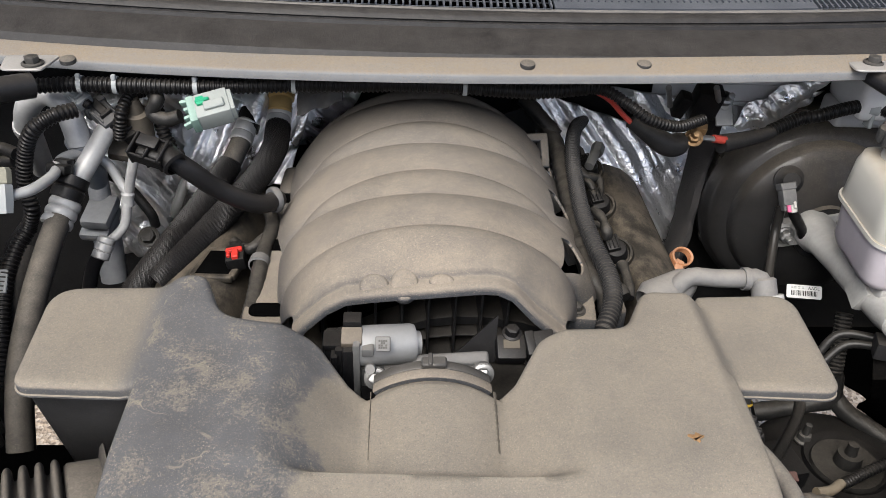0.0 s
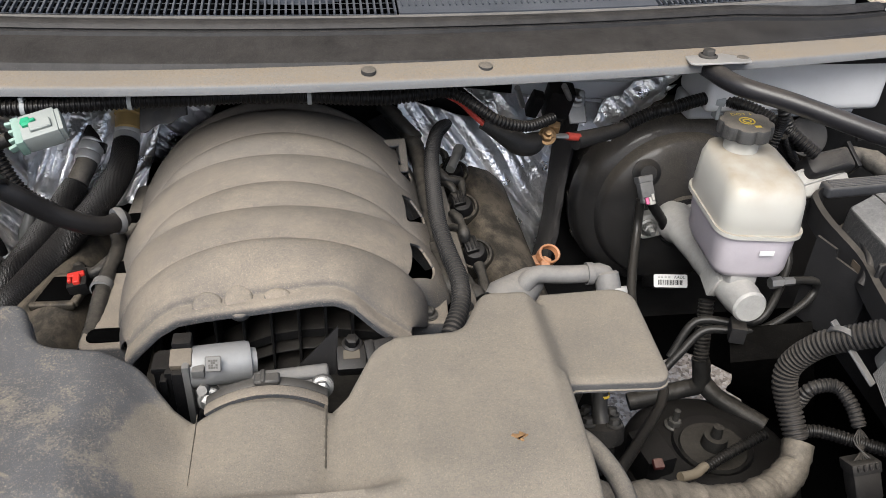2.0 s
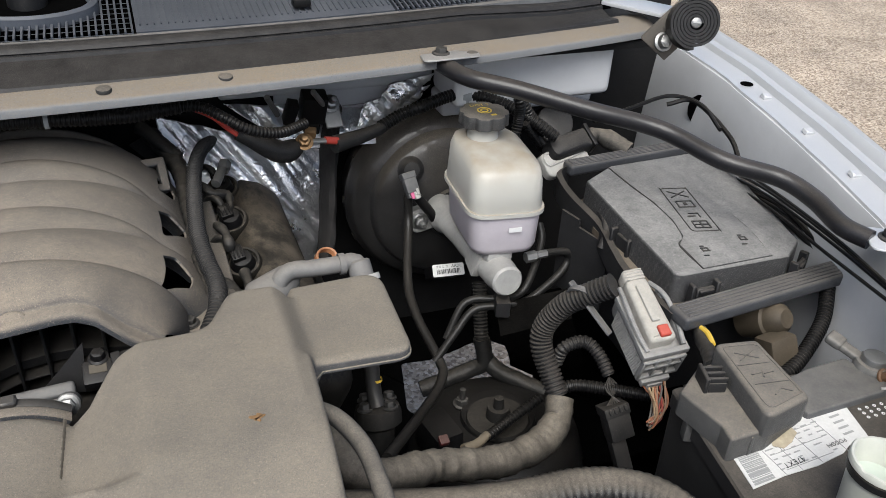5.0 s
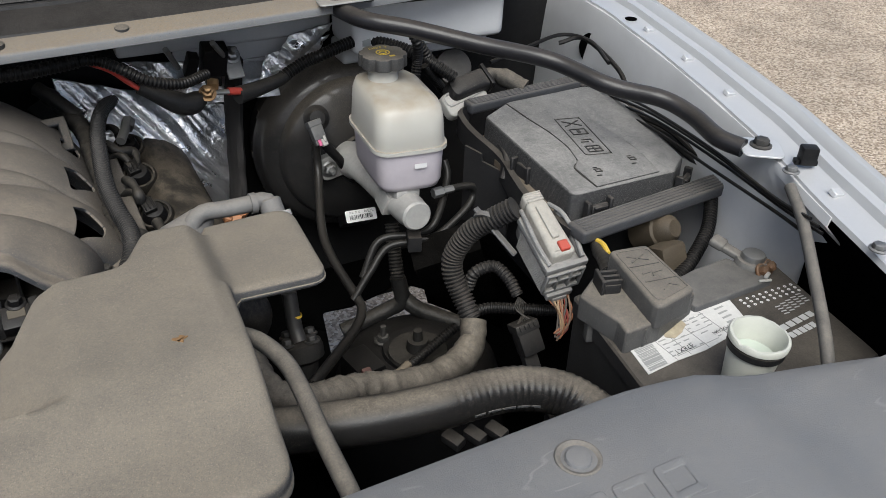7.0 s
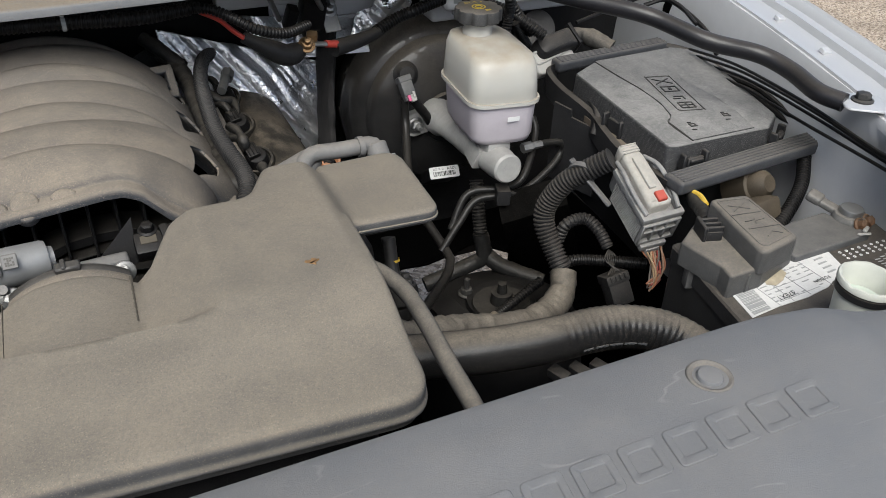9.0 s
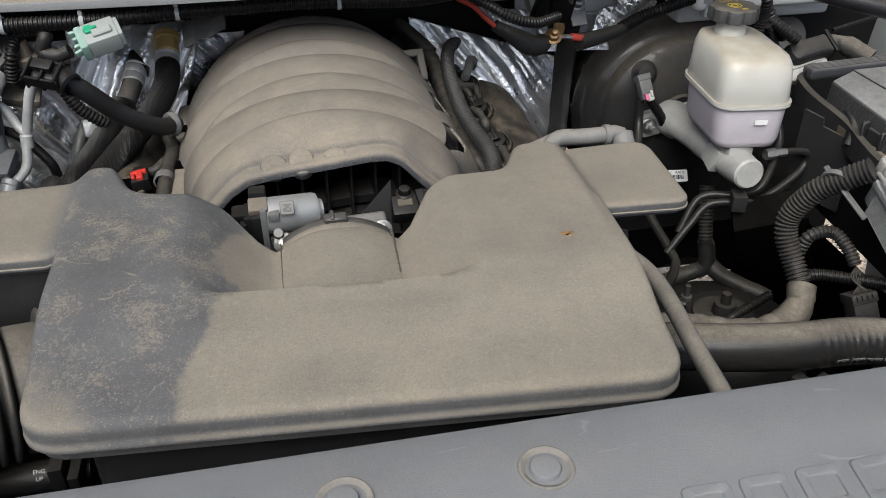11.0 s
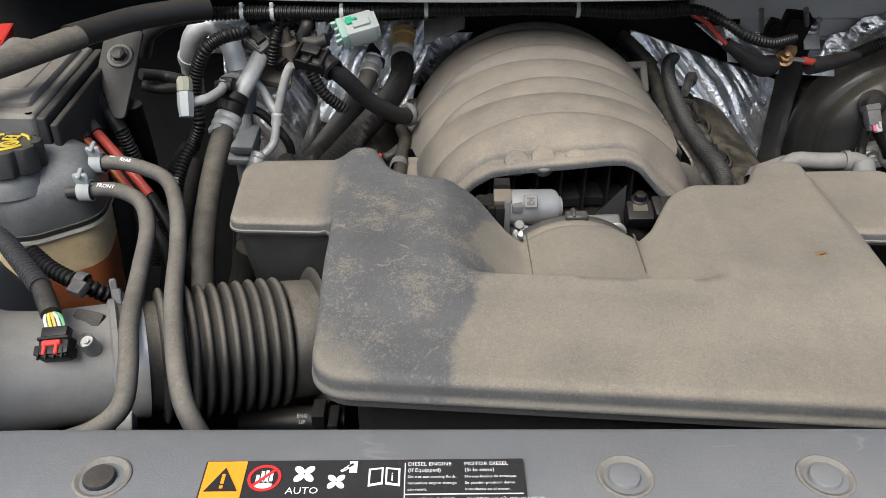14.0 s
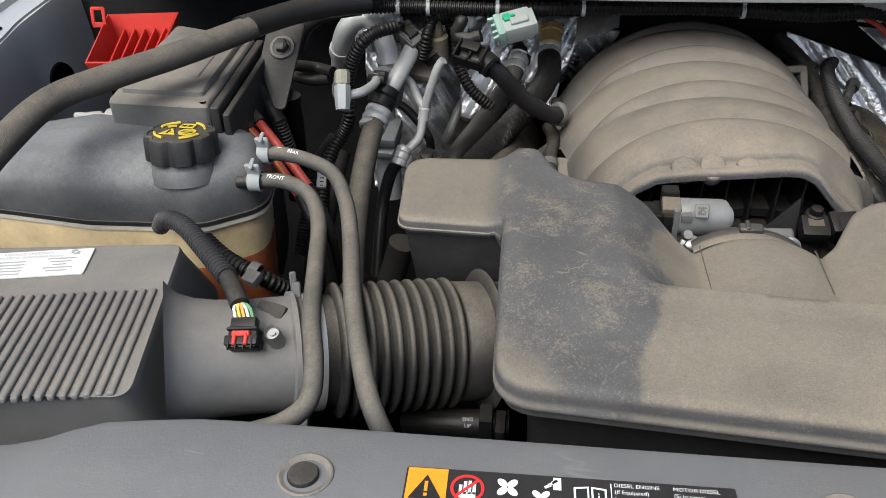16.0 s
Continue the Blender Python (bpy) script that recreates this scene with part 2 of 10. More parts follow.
            near.inputs["To Max"].default_value = amount * (1.0 if heavy else min(1.0, 0.35 + dust))
            L(spot.outputs["Distance"], near.inputs["Value"])
            pick.operation, pick.inputs[1].default_value = "GREATER_THAN", share if heavy else 1 - (1 - share) * min(1.0, 0.25 + dust)
            L(toss.outputs[0], pick.inputs[0])
            both.operation = "MULTIPLY"
            L(near.outputs[0], both.inputs[0])
            L(pick.outputs[0], both.inputs[1])
            gm.data_type = "RGBA"
            L(both.outputs[0], gm.inputs["Factor"])
            L(out, gm.inputs["A"])
            gm.inputs["B"].default_value = (*[min(0.6, tone * c) for c in dust_color], 1)
            out = gm.outputs["Result"]
        rr = N("ShaderNodeMapRange")
        rr.inputs["To Min"].default_value, rr.inputs["To Max"].default_value = rough, 0.95
        L(f2.outputs[0], rr.inputs["Value"])
        rough_out = rr.outputs[0]
        if metal > 0:
            mm = N("ShaderNodeMapRange")
            mm.inputs["To Min"].default_value, mm.inputs["To Max"].default_value = metal, 0.0
            L(f2.outputs[0], mm.inputs["Value"])
            L(mm.outputs[0], b.inputs["Metallic"])
    else:
        rr = N("ShaderNodeMapRange")
        rr.inputs["From Min"].default_value, rr.inputs["From Max"].default_value = 0.3, 0.7
        rr.inputs["To Min"].default_value, rr.inputs["To Max"].default_value = max(0.03, rough - 0.12), min(1.0, rough + 0.12)
        L(broad.outputs["Fac"], rr.inputs["Value"])
        rough_out = rr.outputs[0]
        b.inputs["Metallic"].default_value = metal
    L(out, b.inputs["Base Color"])
    L(rough_out, b.inputs["Roughness"])
    if grain:
        bump = N("ShaderNodeBump")
        bump.inputs["Strength"].default_value, bump.inputs["Distance"].default_value = grain, 0.0015
        L(fine.outputs["Fac"], bump.inputs["Height"])
        L(bump.outputs[0], b.inputs["Normal"])
    b.inputs["Coat Weight"].default_value = coat
    # the darkest colours get no sheen, so that painted shade stays black
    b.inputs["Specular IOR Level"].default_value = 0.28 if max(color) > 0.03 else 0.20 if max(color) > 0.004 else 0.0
    return m


def patchy(m, scale, low, seed=0.0, lo=0.36, hi=0.60):
    """Thin the dust of a material in broad patches, stretched by the scale along each axis."""
    nt = m.node_tree
    N, L = nt.nodes.new, nt.links.new
    dust_mix = [n for n in nt.nodes if n.type == "MIX" and n.blend_type == "MIX"][0]
    old = dust_mix.inputs["Factor"].links[0].from_socket
    tc, mp, no, mr, mu = N("ShaderNodeTexCoord"), N("ShaderNodeMapping"), N("ShaderNodeTexNoise"), N("ShaderNodeMapRange"), N("ShaderNodeMath")
    mp.inputs["Scale"].default_value = scale
    mp.inputs["Location"].default_value = (seed, seed * 0.7, 0)
    no.inputs["Scale"].default_value, no.inputs["Detail"].default_value, no.inputs["Roughness"].default_value = 1.0, 9, 0.74
    L(tc.outputs["Object"], mp.inputs["Vector"])
    L(mp.outputs["Vector"], no.inputs["Vector"])
    mr.inputs["From Min"].default_value, mr.inputs["From Max"].default_value = lo, hi
    mr.inputs["To Min"].default_value, mr.inputs["To Max"].default_value = low, 1.0
    L(no.outputs["Fac"], mr.inputs["Value"])
    mu.operation = "MULTIPLY"
    L(old, mu.inputs[0])
    L(mr.outputs[0], mu.inputs[1])
    L(mu.outputs[0], dust_mix.inputs["Factor"])
    return m


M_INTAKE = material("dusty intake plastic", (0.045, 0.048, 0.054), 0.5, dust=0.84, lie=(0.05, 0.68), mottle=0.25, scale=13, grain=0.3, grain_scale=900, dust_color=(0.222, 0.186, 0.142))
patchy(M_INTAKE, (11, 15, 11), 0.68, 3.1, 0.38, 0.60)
# the intake is darker towards its rear: less of the dust colour is mixed in
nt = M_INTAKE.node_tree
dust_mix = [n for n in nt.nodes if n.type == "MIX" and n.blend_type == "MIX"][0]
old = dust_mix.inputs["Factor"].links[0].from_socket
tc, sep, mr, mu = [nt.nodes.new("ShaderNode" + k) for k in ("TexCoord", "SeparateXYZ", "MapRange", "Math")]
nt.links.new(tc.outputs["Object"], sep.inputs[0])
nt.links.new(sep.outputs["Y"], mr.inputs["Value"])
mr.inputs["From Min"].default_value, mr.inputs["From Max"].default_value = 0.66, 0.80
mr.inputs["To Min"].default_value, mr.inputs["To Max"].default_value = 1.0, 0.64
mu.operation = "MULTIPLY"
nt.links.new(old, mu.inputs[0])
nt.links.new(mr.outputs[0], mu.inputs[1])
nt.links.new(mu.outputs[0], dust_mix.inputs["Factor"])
M_SHIELD = material("grey satin plastic", (0.140, 0.142, 0.146), 0.42, dust=0.25, mottle=0.10, scale=9, grain=0.25, grain_scale=700)
patchy(M_SHIELD, (5, 9, 9), 0.15, 5.3, 0.40, 0.66)
# short pale scuffs in the cover's surface
nt = M_SHIELD.node_tree
bsdf = nt.nodes["Principled BSDF"]
colour = bsdf.inputs["Base Color"].links[0].from_socket
tc, mp, no, off, size, thin, where, keep, fac, mx = [nt.nodes.new("ShaderNode" + k) for k in ("TexCoord", "Mapping", "TexNoise", "Math", "Math", "MapRange", "TexNoise", "MapRange", "Math", "Mix")]
mp.inputs["Rotation"].default_value, mp.inputs["Scale"].default_value = (0, 0, 0.7), (7, 34, 7)
no.inputs["Scale"].default_value, no.inputs["Detail"].default_value = 1.0, 2
where.inputs["Scale"].default_value, where.inputs["Detail"].default_value = 26, 3
nt.links.new(tc.outputs["Object"], mp.inputs["Vector"])
nt.links.new(mp.outputs["Vector"], no.inputs["Vector"])
nt.links.new(tc.outputs["Object"], where.inputs["Vector"])
off.operation, off.inputs[1].default_value, size.operation = "SUBTRACT", 0.5, "ABSOLUTE"
nt.links.new(no.outputs["Fac"], off.inputs[0])
nt.links.new(off.outputs[0], size.inputs[0])
thin.inputs["From Min"].default_value, thin.inputs["From Max"].default_value = 0.003, 0.012
thin.inputs["To Min"].default_value, thin.inputs["To Max"].default_value = 0.5, 0.0
nt.links.new(size.outputs[0], thin.inputs["Value"])
keep.inputs["From Min"].default_value, keep.inputs["From Max"].default_value = 0.56, 0.64
nt.links.new(where.outputs["Fac"], keep.inputs["Value"])
fac.operation = "MULTIPLY"
nt.links.new(thin.outputs[0], fac.inputs[0])
nt.links.new(keep.outputs[0], fac.inputs[1])
mx.data_type = "RGBA"
mx.inputs["B"].default_value = (0.24, 0.235, 0.225, 1)
nt.links.new(fac.outputs[0], mx.inputs["Factor"])
nt.links.new(colour, mx.inputs["A"])
nt.links.new(mx.outputs["Result"], bsdf.inputs["Base Color"])
M_AIRBOX = material("air box plastic", (0.125, 0.126, 0.128), 0.45, dust=0.56, mottle=0.18, scale=18, grain=0.25, lie=(0.30, 1.0))
patchy(M_AIRBOX, (12, 12, 12), 0.6, 8.8)
M_BLACK = material("black plastic", (0.0055, 0.0055, 0.006), 0.42, dust=0.05, mottle=0.3)
M_BLACKD = material("dusty black plastic", (0.017, 0.017, 0.018), 0.46, dust=0.19, mottle=0.3, scale=25)
M_GREYP = material("faded grey plastic", (0.085, 0.087, 0.09), 0.55, dust=0.28, mottle=0.3, scale=30)
M_RUBBER = material("rubber hose", (0.014, 0.014, 0.0145), 0.42, dust=0.16, mottle=0.25, scale=30)
M_RUBBERG = material("dusty rubber hose", (0.045, 0.045, 0.045), 0.6, dust=0.5, mottle=0.25, scale=30)
M_LOOM = material("black conduit", (0.0055, 0.0055, 0.006), 0.34, dust=0.08, mottle=0.3, scale=40)
M_LOOMD = material("dusty conduit", (0.016, 0.016, 0.017), 0.40, dust=0.17, mottle=0.3, scale=40)
M_TAPE = material("harness tape", (0.013, 0.013, 0.013), 0.42, dust=0.17, mottle=0.4, scale=60, grain=0.3, grain_scale=200)
M_TAPED = material("dusty harness tape", (0.03, 0.029, 0.027), 0.6, dust=0.45, mottle=0.4, scale=60, grain=0.4, grain_scale=200)
M_ROCK = material("dusty rocker cover", (0.016, 0.0145, 0.012), 0.42, dust=0.46, mottle=0.5, scale=26, lie=(0.1, 0.85), dust_color=(0.165, 0.135, 0.10))
patchy(M_ROCK, (34, 20, 30), 0.10, 2.2, 0.42, 0.56)
# near-black without sheen: deep shade of holes and hollows put into the colour
M_DARK = material("deep shade black", (0.002, 0.002, 0.002), 0.9, mottle=0.5)
M_GRIME = material("grimy casting", (0.010, 0.0096, 0.009), 0.7, dust=0.12, mottle=0.5, scale=30, grain=0.4, grain_scale=180)
M_BOOST = material("black booster paint", (0.016, 0.016, 0.0165), 0.34, dust=0.50, mottle=0.4, scale=24, coat=0.2, lie=(0.20, 0.98))
M_PAINT = material("grey body paint", (0.50, 0.505, 0.515), 0.38, dust=0.30, mottle=0.08, scale=8, grain=0.03, coat=0.3)
M_PAINTW = material("silver body paint", (0.46, 0.465, 0.475), 0.3, metal=0.15, dust=0.12, mottle=0.06, scale=8, grain=0.03, coat=0.5)
M_COWL = material("dusty body paint", (0.135, 0.14, 0.145), 0.5, dust=0.97, mottle=0.15, scale=10, lie=(0.40, 0.88), dust_color=(0.175, 0.140, 0.098))
patchy(M_COWL, (9, 40, 30), 0.72, 1.3)
M_ALU = material("cast aluminium", (0.27, 0.272, 0.27), 0.5, metal=0.55, dust=0.2, mottle=0.15, grain=0.25, grain_scale=300)
M_TUBEA = material("aluminium tube", (0.35, 0.35, 0.345), 0.42, metal=0.3, dust=0.15, mottle=0.18, scale=40)
M_STEEL = material("zinc steel", (0.26, 0.26, 0.255), 0.4, metal=0.8, dust=0.2, mottle=0.25)
M_DSTEEL = material("dark steel", (0.06, 0.058, 0.055), 0.45, metal=0.5, dust=0.15, mottle=0.4)
M_BRASS = material("brass", (0.26, 0.16, 0.075), 0.45, metal=0.6, dust=0.15, mottle=0.3)
M_RED = material("red plastic", (0.42, 0.03, 0.022), 0.42, mottle=0.15, grain=0.05)
M_REDW = material("red cable", (0.33, 0.042, 0.03), 0.4, dust=0.08, mottle=0.2)
M_GREEN = material("green plastic", (0.02, 0.24, 0.12), 0.45, mottle=0.2, grain=0.05)
M_PALEG = material("pale grey connector", (0.235, 0.26, 0.25), 0.5, dust=0.25, mottle=0.15, grain=0.05)
M_DUSTW = material("dusty white plastic", (0.36, 0.355, 0.335), 0.5, dust=0.4, mottle=0.2, scale=40, grain=0.1)
M_CAST = material("pale cast alloy", (0.31, 0.306, 0.293), 0.55, metal=0.15, dust=0.25, mottle=0.2, scale=40, grain=0.4, grain_scale=260)
M_REDD = material("faded red plastic", (0.42, 0.06, 0.04), 0.5, dust=0.2, mottle=0.2, grain=0.05)
M_GREYC = material("light grey connector", (0.24, 0.255, 0.26), 0.5, dust=0.25, mottle=0.15, grain=0.05)
M_ORANGE = material("orange plastic", (0.42, 0.19, 0.09), 0.5, dust=0.4, mottle=0.2, grain=0.05)
M_YELLOW = material("yellow plastic", (0.62, 0.42, 0.05), 0.5, dust=0.15, mottle=0.2)
M_TAN = material("tan fitting", (0.40, 0.27, 0.10), 0.5, dust=0.2, mottle=0.2)
M_LABELW = material("white label", (0.60, 0.60, 0.59), 0.5, dust=0.12, mottle=0.06, grain=0.0)
M_INK = material("black print", (0.02, 0.02, 0.02), 0.5, mottle=0.1, grain=0.0)
M_WHITEINK = material("white print", (0.72, 0.72, 0.7), 0.5, mottle=0.08, grain=0.0)
M_ORANGEINK = material("orange print", (0.75, 0.27, 0.02), 0.45, mottle=0.06, grain=0.0)
M_REDINK = material("red print", (0.55, 0.03, 0.03), 0.45, mottle=0.06, grain=0.0)
M_YELINK = material("yellow print", (0.55, 0.40, 0.04), 0.5, dust=0.15, mottle=0.1, grain=0.0)
M_GREYINK = material("grey print", (0.28, 0.28, 0.27), 0.5, mottle=0.1, grain=0.0)

# ---- ground and body shell ----
CX = 0.05  # the middle of the truck


def ground_material():
    m = bpy.data.materials.new("worn asphalt with tan grit")
    m.use_nodes = True
    nt = m.node_tree
    b = nt.nodes["Principled BSDF"]
    tc = nt.nodes.new("ShaderNodeTexCoord")
    vo = nt.nodes.new("ShaderNodeTexVoronoi")
    vo.inputs["Scale"].default_value = 110
    no = nt.nodes.new("ShaderNodeTexNoise")
    no.inputs["Scale"].default_value, no.inputs["Detail"].default_value = 3.0, 8
    nt.links.new(tc.outputs["Object"], vo.inputs["Vector"])
    nt.links.new(tc.outputs["Object"], no.inputs["Vector"])
    sep = nt.nodes.new("ShaderNodeSeparateColor")
    nt.links.new(vo.outputs["Color"], sep.inputs[0])
    cr = nt.nodes.new("ShaderNodeValToRGB")
    cr.color_ramp.elements[0].color, cr.color_ramp.elements[1].color = (0.16, 0.12, 0.085, 1), (0.50, 0.42, 0.33, 1)
    cr.color_ramp.elements[0].position = 0.05
    e = cr.color_ramp.elements.new(0.5)
    e.color = (0.34, 0.27, 0.195, 1)
    nt.links.new(sep.outputs[0], cr.inputs[0])
    mr = nt.nodes.new("ShaderNodeMapRange")
    mr.inputs["From Min"].default_value, mr.inputs["From Max"].default_value = 0.3, 0.7
    mr.inputs["To Min"].default_value, mr.inputs["To Max"].default_value = 0.75, 1.15
    nt.links.new(no.outputs["Fac"], mr.inputs["Value"])
    mx = nt.nodes.new("ShaderNodeMix")
    mx.data_type, mx.blend_type = "RGBA", "MULTIPLY"
    mx.inputs["Factor"].default_value = 1
    nt.links.new(cr.outputs[0], mx.inputs["A"])
    nt.links.new(mr.outputs[0], mx.inputs["B"])
    nt.links.new(mx.outputs["Result"], b.inputs["Base Color"])
    bp = nt.nodes.new("ShaderNodeBump")
    bp.inputs["Strength"].default_value, bp.inputs["Distance"].default_value = 0.7, 0.006
    nt.links.new(vo.outputs["Distance"], bp.inputs["Height"])
    nt.links.new(bp.outputs[0], b.inputs["Normal"])
    b.inputs["Roughness"].default_value = 0.9
    return m


bm = bmesh.new()
bmesh.ops.create_grid(bm, x_segments=8, y_segments=8, size=400)
ground = new("ground", mesh_from(bm, "ground", ground_material()))
tagged(ground, "worn tan gritty asphalt ground under the truck", "ground", kind="structure")


def bow(x):
    """How far the cowl lies behind its middle."""
    return 0.075 * (x - CX) ** 2 / 0.5


# cowl: a folded sheet below the windscreen, with a front lip
xs = [-0.80 + 1.63 * i / 60 for i in range(61)]
bm = bmesh.new()
rows = []
for x in xs:
    y = 0.756 + bow(x)
    z = 1.243 + 0.003 * math.sin(x * 4)
    rows.append([(x, y + 0.012, z - 0.0125), (x, y + 0.002, z - 0.0125), (x, y, z - 0.0115), (x, y, z - 0.0045), (x, y + 0.0015, z - 0.002), (x, y + 0.004, z - 0.001), (x, y + 0.016, z + 0.003), (x, y + 0.034, z + 0.007), (x, y + 0.05, z + 0.006)])
cowl = thing("cowl", (CX, 0.78, 1.2), "dusty silver-grey folded sheet metal cowl panel below the windscreen", "cowl panel")
part("sheet", thick(strip(bm, rows), 0.0015), M_COWL, cowl)


def push_pin(at, r=0.0078):
    bm = bmesh.new()
    lathe(bm, [(0, 0.0042), (r * 0.6, 0.004), (r * 0.95, 0.0028), (r, 0.0014), (r, -0.001)], facing(at, (0, -0.12, 1)), 20)
    return bm


M_PIN = material("dusty pin plastic", (0.03, 0.03, 0.03), 0.6, dust=0.42)
for at in ((0.119, 0.771, 1.247), (0.241, 0.778, 1.247), (0.530, 0.786, 1.247), (-0.333, 0.755, 1.247)):
    part("push_pin", push_pin(at), M_PIN, cowl, "dusty black plastic push pin")

# the weather strip above the cowl: an upright dark face, then a rounded bulb
M_SEAL = material("aged rubber seal", (0.014, 0.014, 0.015), 0.45, dust=0.085, mottle=0.45, scale=45, grain=0.4, grain_scale=260)
seal = thing("weather_strip", (CX, 0.84, 1.24), "aged black rubber weather strip with a rounded bulb along the cowl", "seal")
face_rows, bulb_rows = [], []
for x in xs[2:-2]:
    y = 0.786 + bow(x)
    d = -0.010 * max(0.0, min(1.0, (abs(x - CX) - 0.5) / 0.15))
    face_rows.append([(x, y - 0.004, 1.244), (x, y, 1.2505), (x, y + 0.022, 1.258 + d), (x, y + 0.043, 1.263 + d), (x, y + 0.0445, 1.2665 + d), (x, y + 0.047, 1.2668 + d), (x, y + 0.0475, 1.269 + d)])
    bulb_rows.append([(x, y + 0.0505, 1.267 + d), (x, y + 0.0485, 1.270 + d), (x, y + 0.051, 1.2735 + d), (x, y + 0.056, 1.2762 + d), (x, y + 0.063, 1.2762 + d), (x, y + 0.068, 1.274 + d), (x, y + 0.070, 1.262 + d)])
part("face", thick(strip(bmesh.new(), face_rows), 0.002), M_SEAL, seal)
part("bulb", thick(strip(bmesh.new(), bulb_rows), 0.002), M_SEAL, seal)

# cowl grille: dark plastic with rows of slots
vent = thing("cowl_grille", (CX, 0.95, 1.25), "dark grey plastic windscreen cowl grille with slotted vents", "grille")
bm = bmesh.new()
rows = []
for x in xs[3:-3]:
    y = 0.858 + bow(x)
    rows.append([(x, y, 1.250), (x, y + 0.006, 1.270), (x, y + 0.012, 1.272)])
part("front_edge", thick(strip(bm, rows), 0.002), M_GREYP, vent)


def slab(x0, x1, y0, y1, z, lift=0.14):
    """A stretch of the grille's skin between two depths behind its front."""
    bm = bmesh.new()
    rows = []
    for i in range(13):
        x = x0 + (x1 - x0) * i / 12
        rows.append([(x, 0.858 + bow(x) + y, z + (y) * lift) for y in (y0, y0 + 0.25 * (y1 - y0), y0 + 0.6 * (y1 - y0), y1)])
    return thick(strip(bm, rows), 0.003)


def slots(x0, x1, y0, y1, z, lift=0.14, pitch=0.0075, bars=9):
    """Bars across and along, with real gaps between them."""
    bm = bmesh.new()
    n = round((x1 - x0) / pitch)
    for i in range(n + 1):
        x = x0 + (x1 - x0) * i / n
        ya, yb = 0.858 + bow(x) + y0, 0.858 + bow(x) + y1
        rbox(bm, (0.0022, yb - ya, 0.004), pose(x, (ya + yb) / 2, z + (y0 + y1) / 2 * lift, math.degrees(math.atan(lift))), 0)
    for k in range(bars + 1):
        y = y0 + (y1 - y0) * k / bars
        rows = []
        for i in range(9):
            x = x0 + (x1 - x0) * i / 8
            rows.append([(x, 0.858 + bow(x) + y - 0.0012, z + y * lift), (x, 0.858 + bow(x) + y + 0.0012, z + y * lift)])
        strip(bm, rows)
    return bm


M_VENT = material("weathered vent plastic", (0.055, 0.062, 0.076), 0.45, dust=0.10, mottle=0.2, scale=12)
VX = [-0.74, -0.40, 0.160, 0.469, 0.745]
part("panel", slab(VX[0], VX[1], 0.012, 0.16, 1.270), M_VENT, vent)
part("slotted_panel", slots(VX[1] + 0.004, VX[2] - 0.004, 0.012, 0.16, 1.271, bars=11), M_VENT, vent)["kind"] = "stuff"
part("panel", slab(VX[2], VX[3], 0.012, 0.16, 1.272), M_VENT, vent)
part("slotted_panel", slots(VX[3] + 0.004, VX[4] - 0.02, 0.012, 0.10, 1.271, bars=8), M_VENT, vent)["kind"] = "stuff"
part("panel", slab(VX[3], VX[4], 0.10, 0.16, 1.270), M_VENT, vent)
part("panel", slab(VX[4] - 0.02, 0.80, 0.012, 0.10, 1.270), M_VENT, vent)
bm = bmesh.new()
for i in range(40):
    x = VX[2] + 0.005 + 0.0077 * i
    rbox(bm, (0.0016, 0.09, 0.0016), pose(x, 0.93 + bow(x), 1.283, 8), 0)
part("ribs", bm, M_VENT, vent)
part("end_panel", slab(0.80, 0.812, 0.0, 0.16, 1.270), M_VENT, vent)
# washer jet and wiper pivot well
bm = bmesh.new()
rbox(bm, (0.022, 0.016, 0.010), pose((0.353, 0.910, 1.288)[0], (0.353, 0.910, 1.288)[1], 1.286), 0.003)
part("washer_jet", bm, M_BLACK, vent)
bm = bmesh.new()
WX, WY = 0.050, 0.945
WELL = pose(WX, WY, 1.286, 8) @ Matrix.Diagonal((1, 0.6, 1, 1))
lathe(bm, [(0.076, -0.006), (0.074, 0.006), (0.069, 0.009), (0.065, 0.007), (0.061, 0.0)], WELL, 40)
part("wiper_well", bm, M_VENT, vent)
# near-black disc over the slots stands for the shade down in the well
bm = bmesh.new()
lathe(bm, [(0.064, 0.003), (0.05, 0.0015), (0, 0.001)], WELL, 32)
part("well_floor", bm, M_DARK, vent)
bm = bmesh.new()
lathe(bm, [(0, 0.024), (0.017, 0.022), (0.021, 0.014), (0.022, -0.02)], pose(WX, WY + 0.01, 1.288), 20)
rbox(bm, (0.016, 0.12, 0.012), pose(WX - 0.01, WY + 0.07, 1.308, 12), 0.003)
solid("wiper_arm", bm, M_BLACK, "black wiper arm pivot in the cowl grille", "wiper arm")
# near-black plenum under the slots, the shade there put into its colour; windscreen foot
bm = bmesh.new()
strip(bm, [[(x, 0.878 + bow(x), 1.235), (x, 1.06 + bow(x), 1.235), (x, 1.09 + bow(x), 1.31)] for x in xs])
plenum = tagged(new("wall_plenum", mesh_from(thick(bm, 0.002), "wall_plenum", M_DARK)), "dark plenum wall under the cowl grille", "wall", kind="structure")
glass = bpy.data.materials.new("windscreen glass")
glass.use_nodes = True
gb = glass.node_tree.nodes["Principled BSDF"]
gb.inputs["Base Color"].default_value, gb.inputs["Roughness"].default_value = (0.03, 0.035, 0.04, 1), 0.04
bm = bmesh.new()
strip(bm, [[(x, 1.033 + bow(x), 1.292), (x, 1.40 + bow(x), 1.60), (x, 1.62 + bow(x), 1.75)] for x in xs])
tagged(new("windscreen", mesh_from(thick(bm, 0.005), "windscreen", glass)), "dark windscreen glass above the cowl", "windscreen", kind="structure")

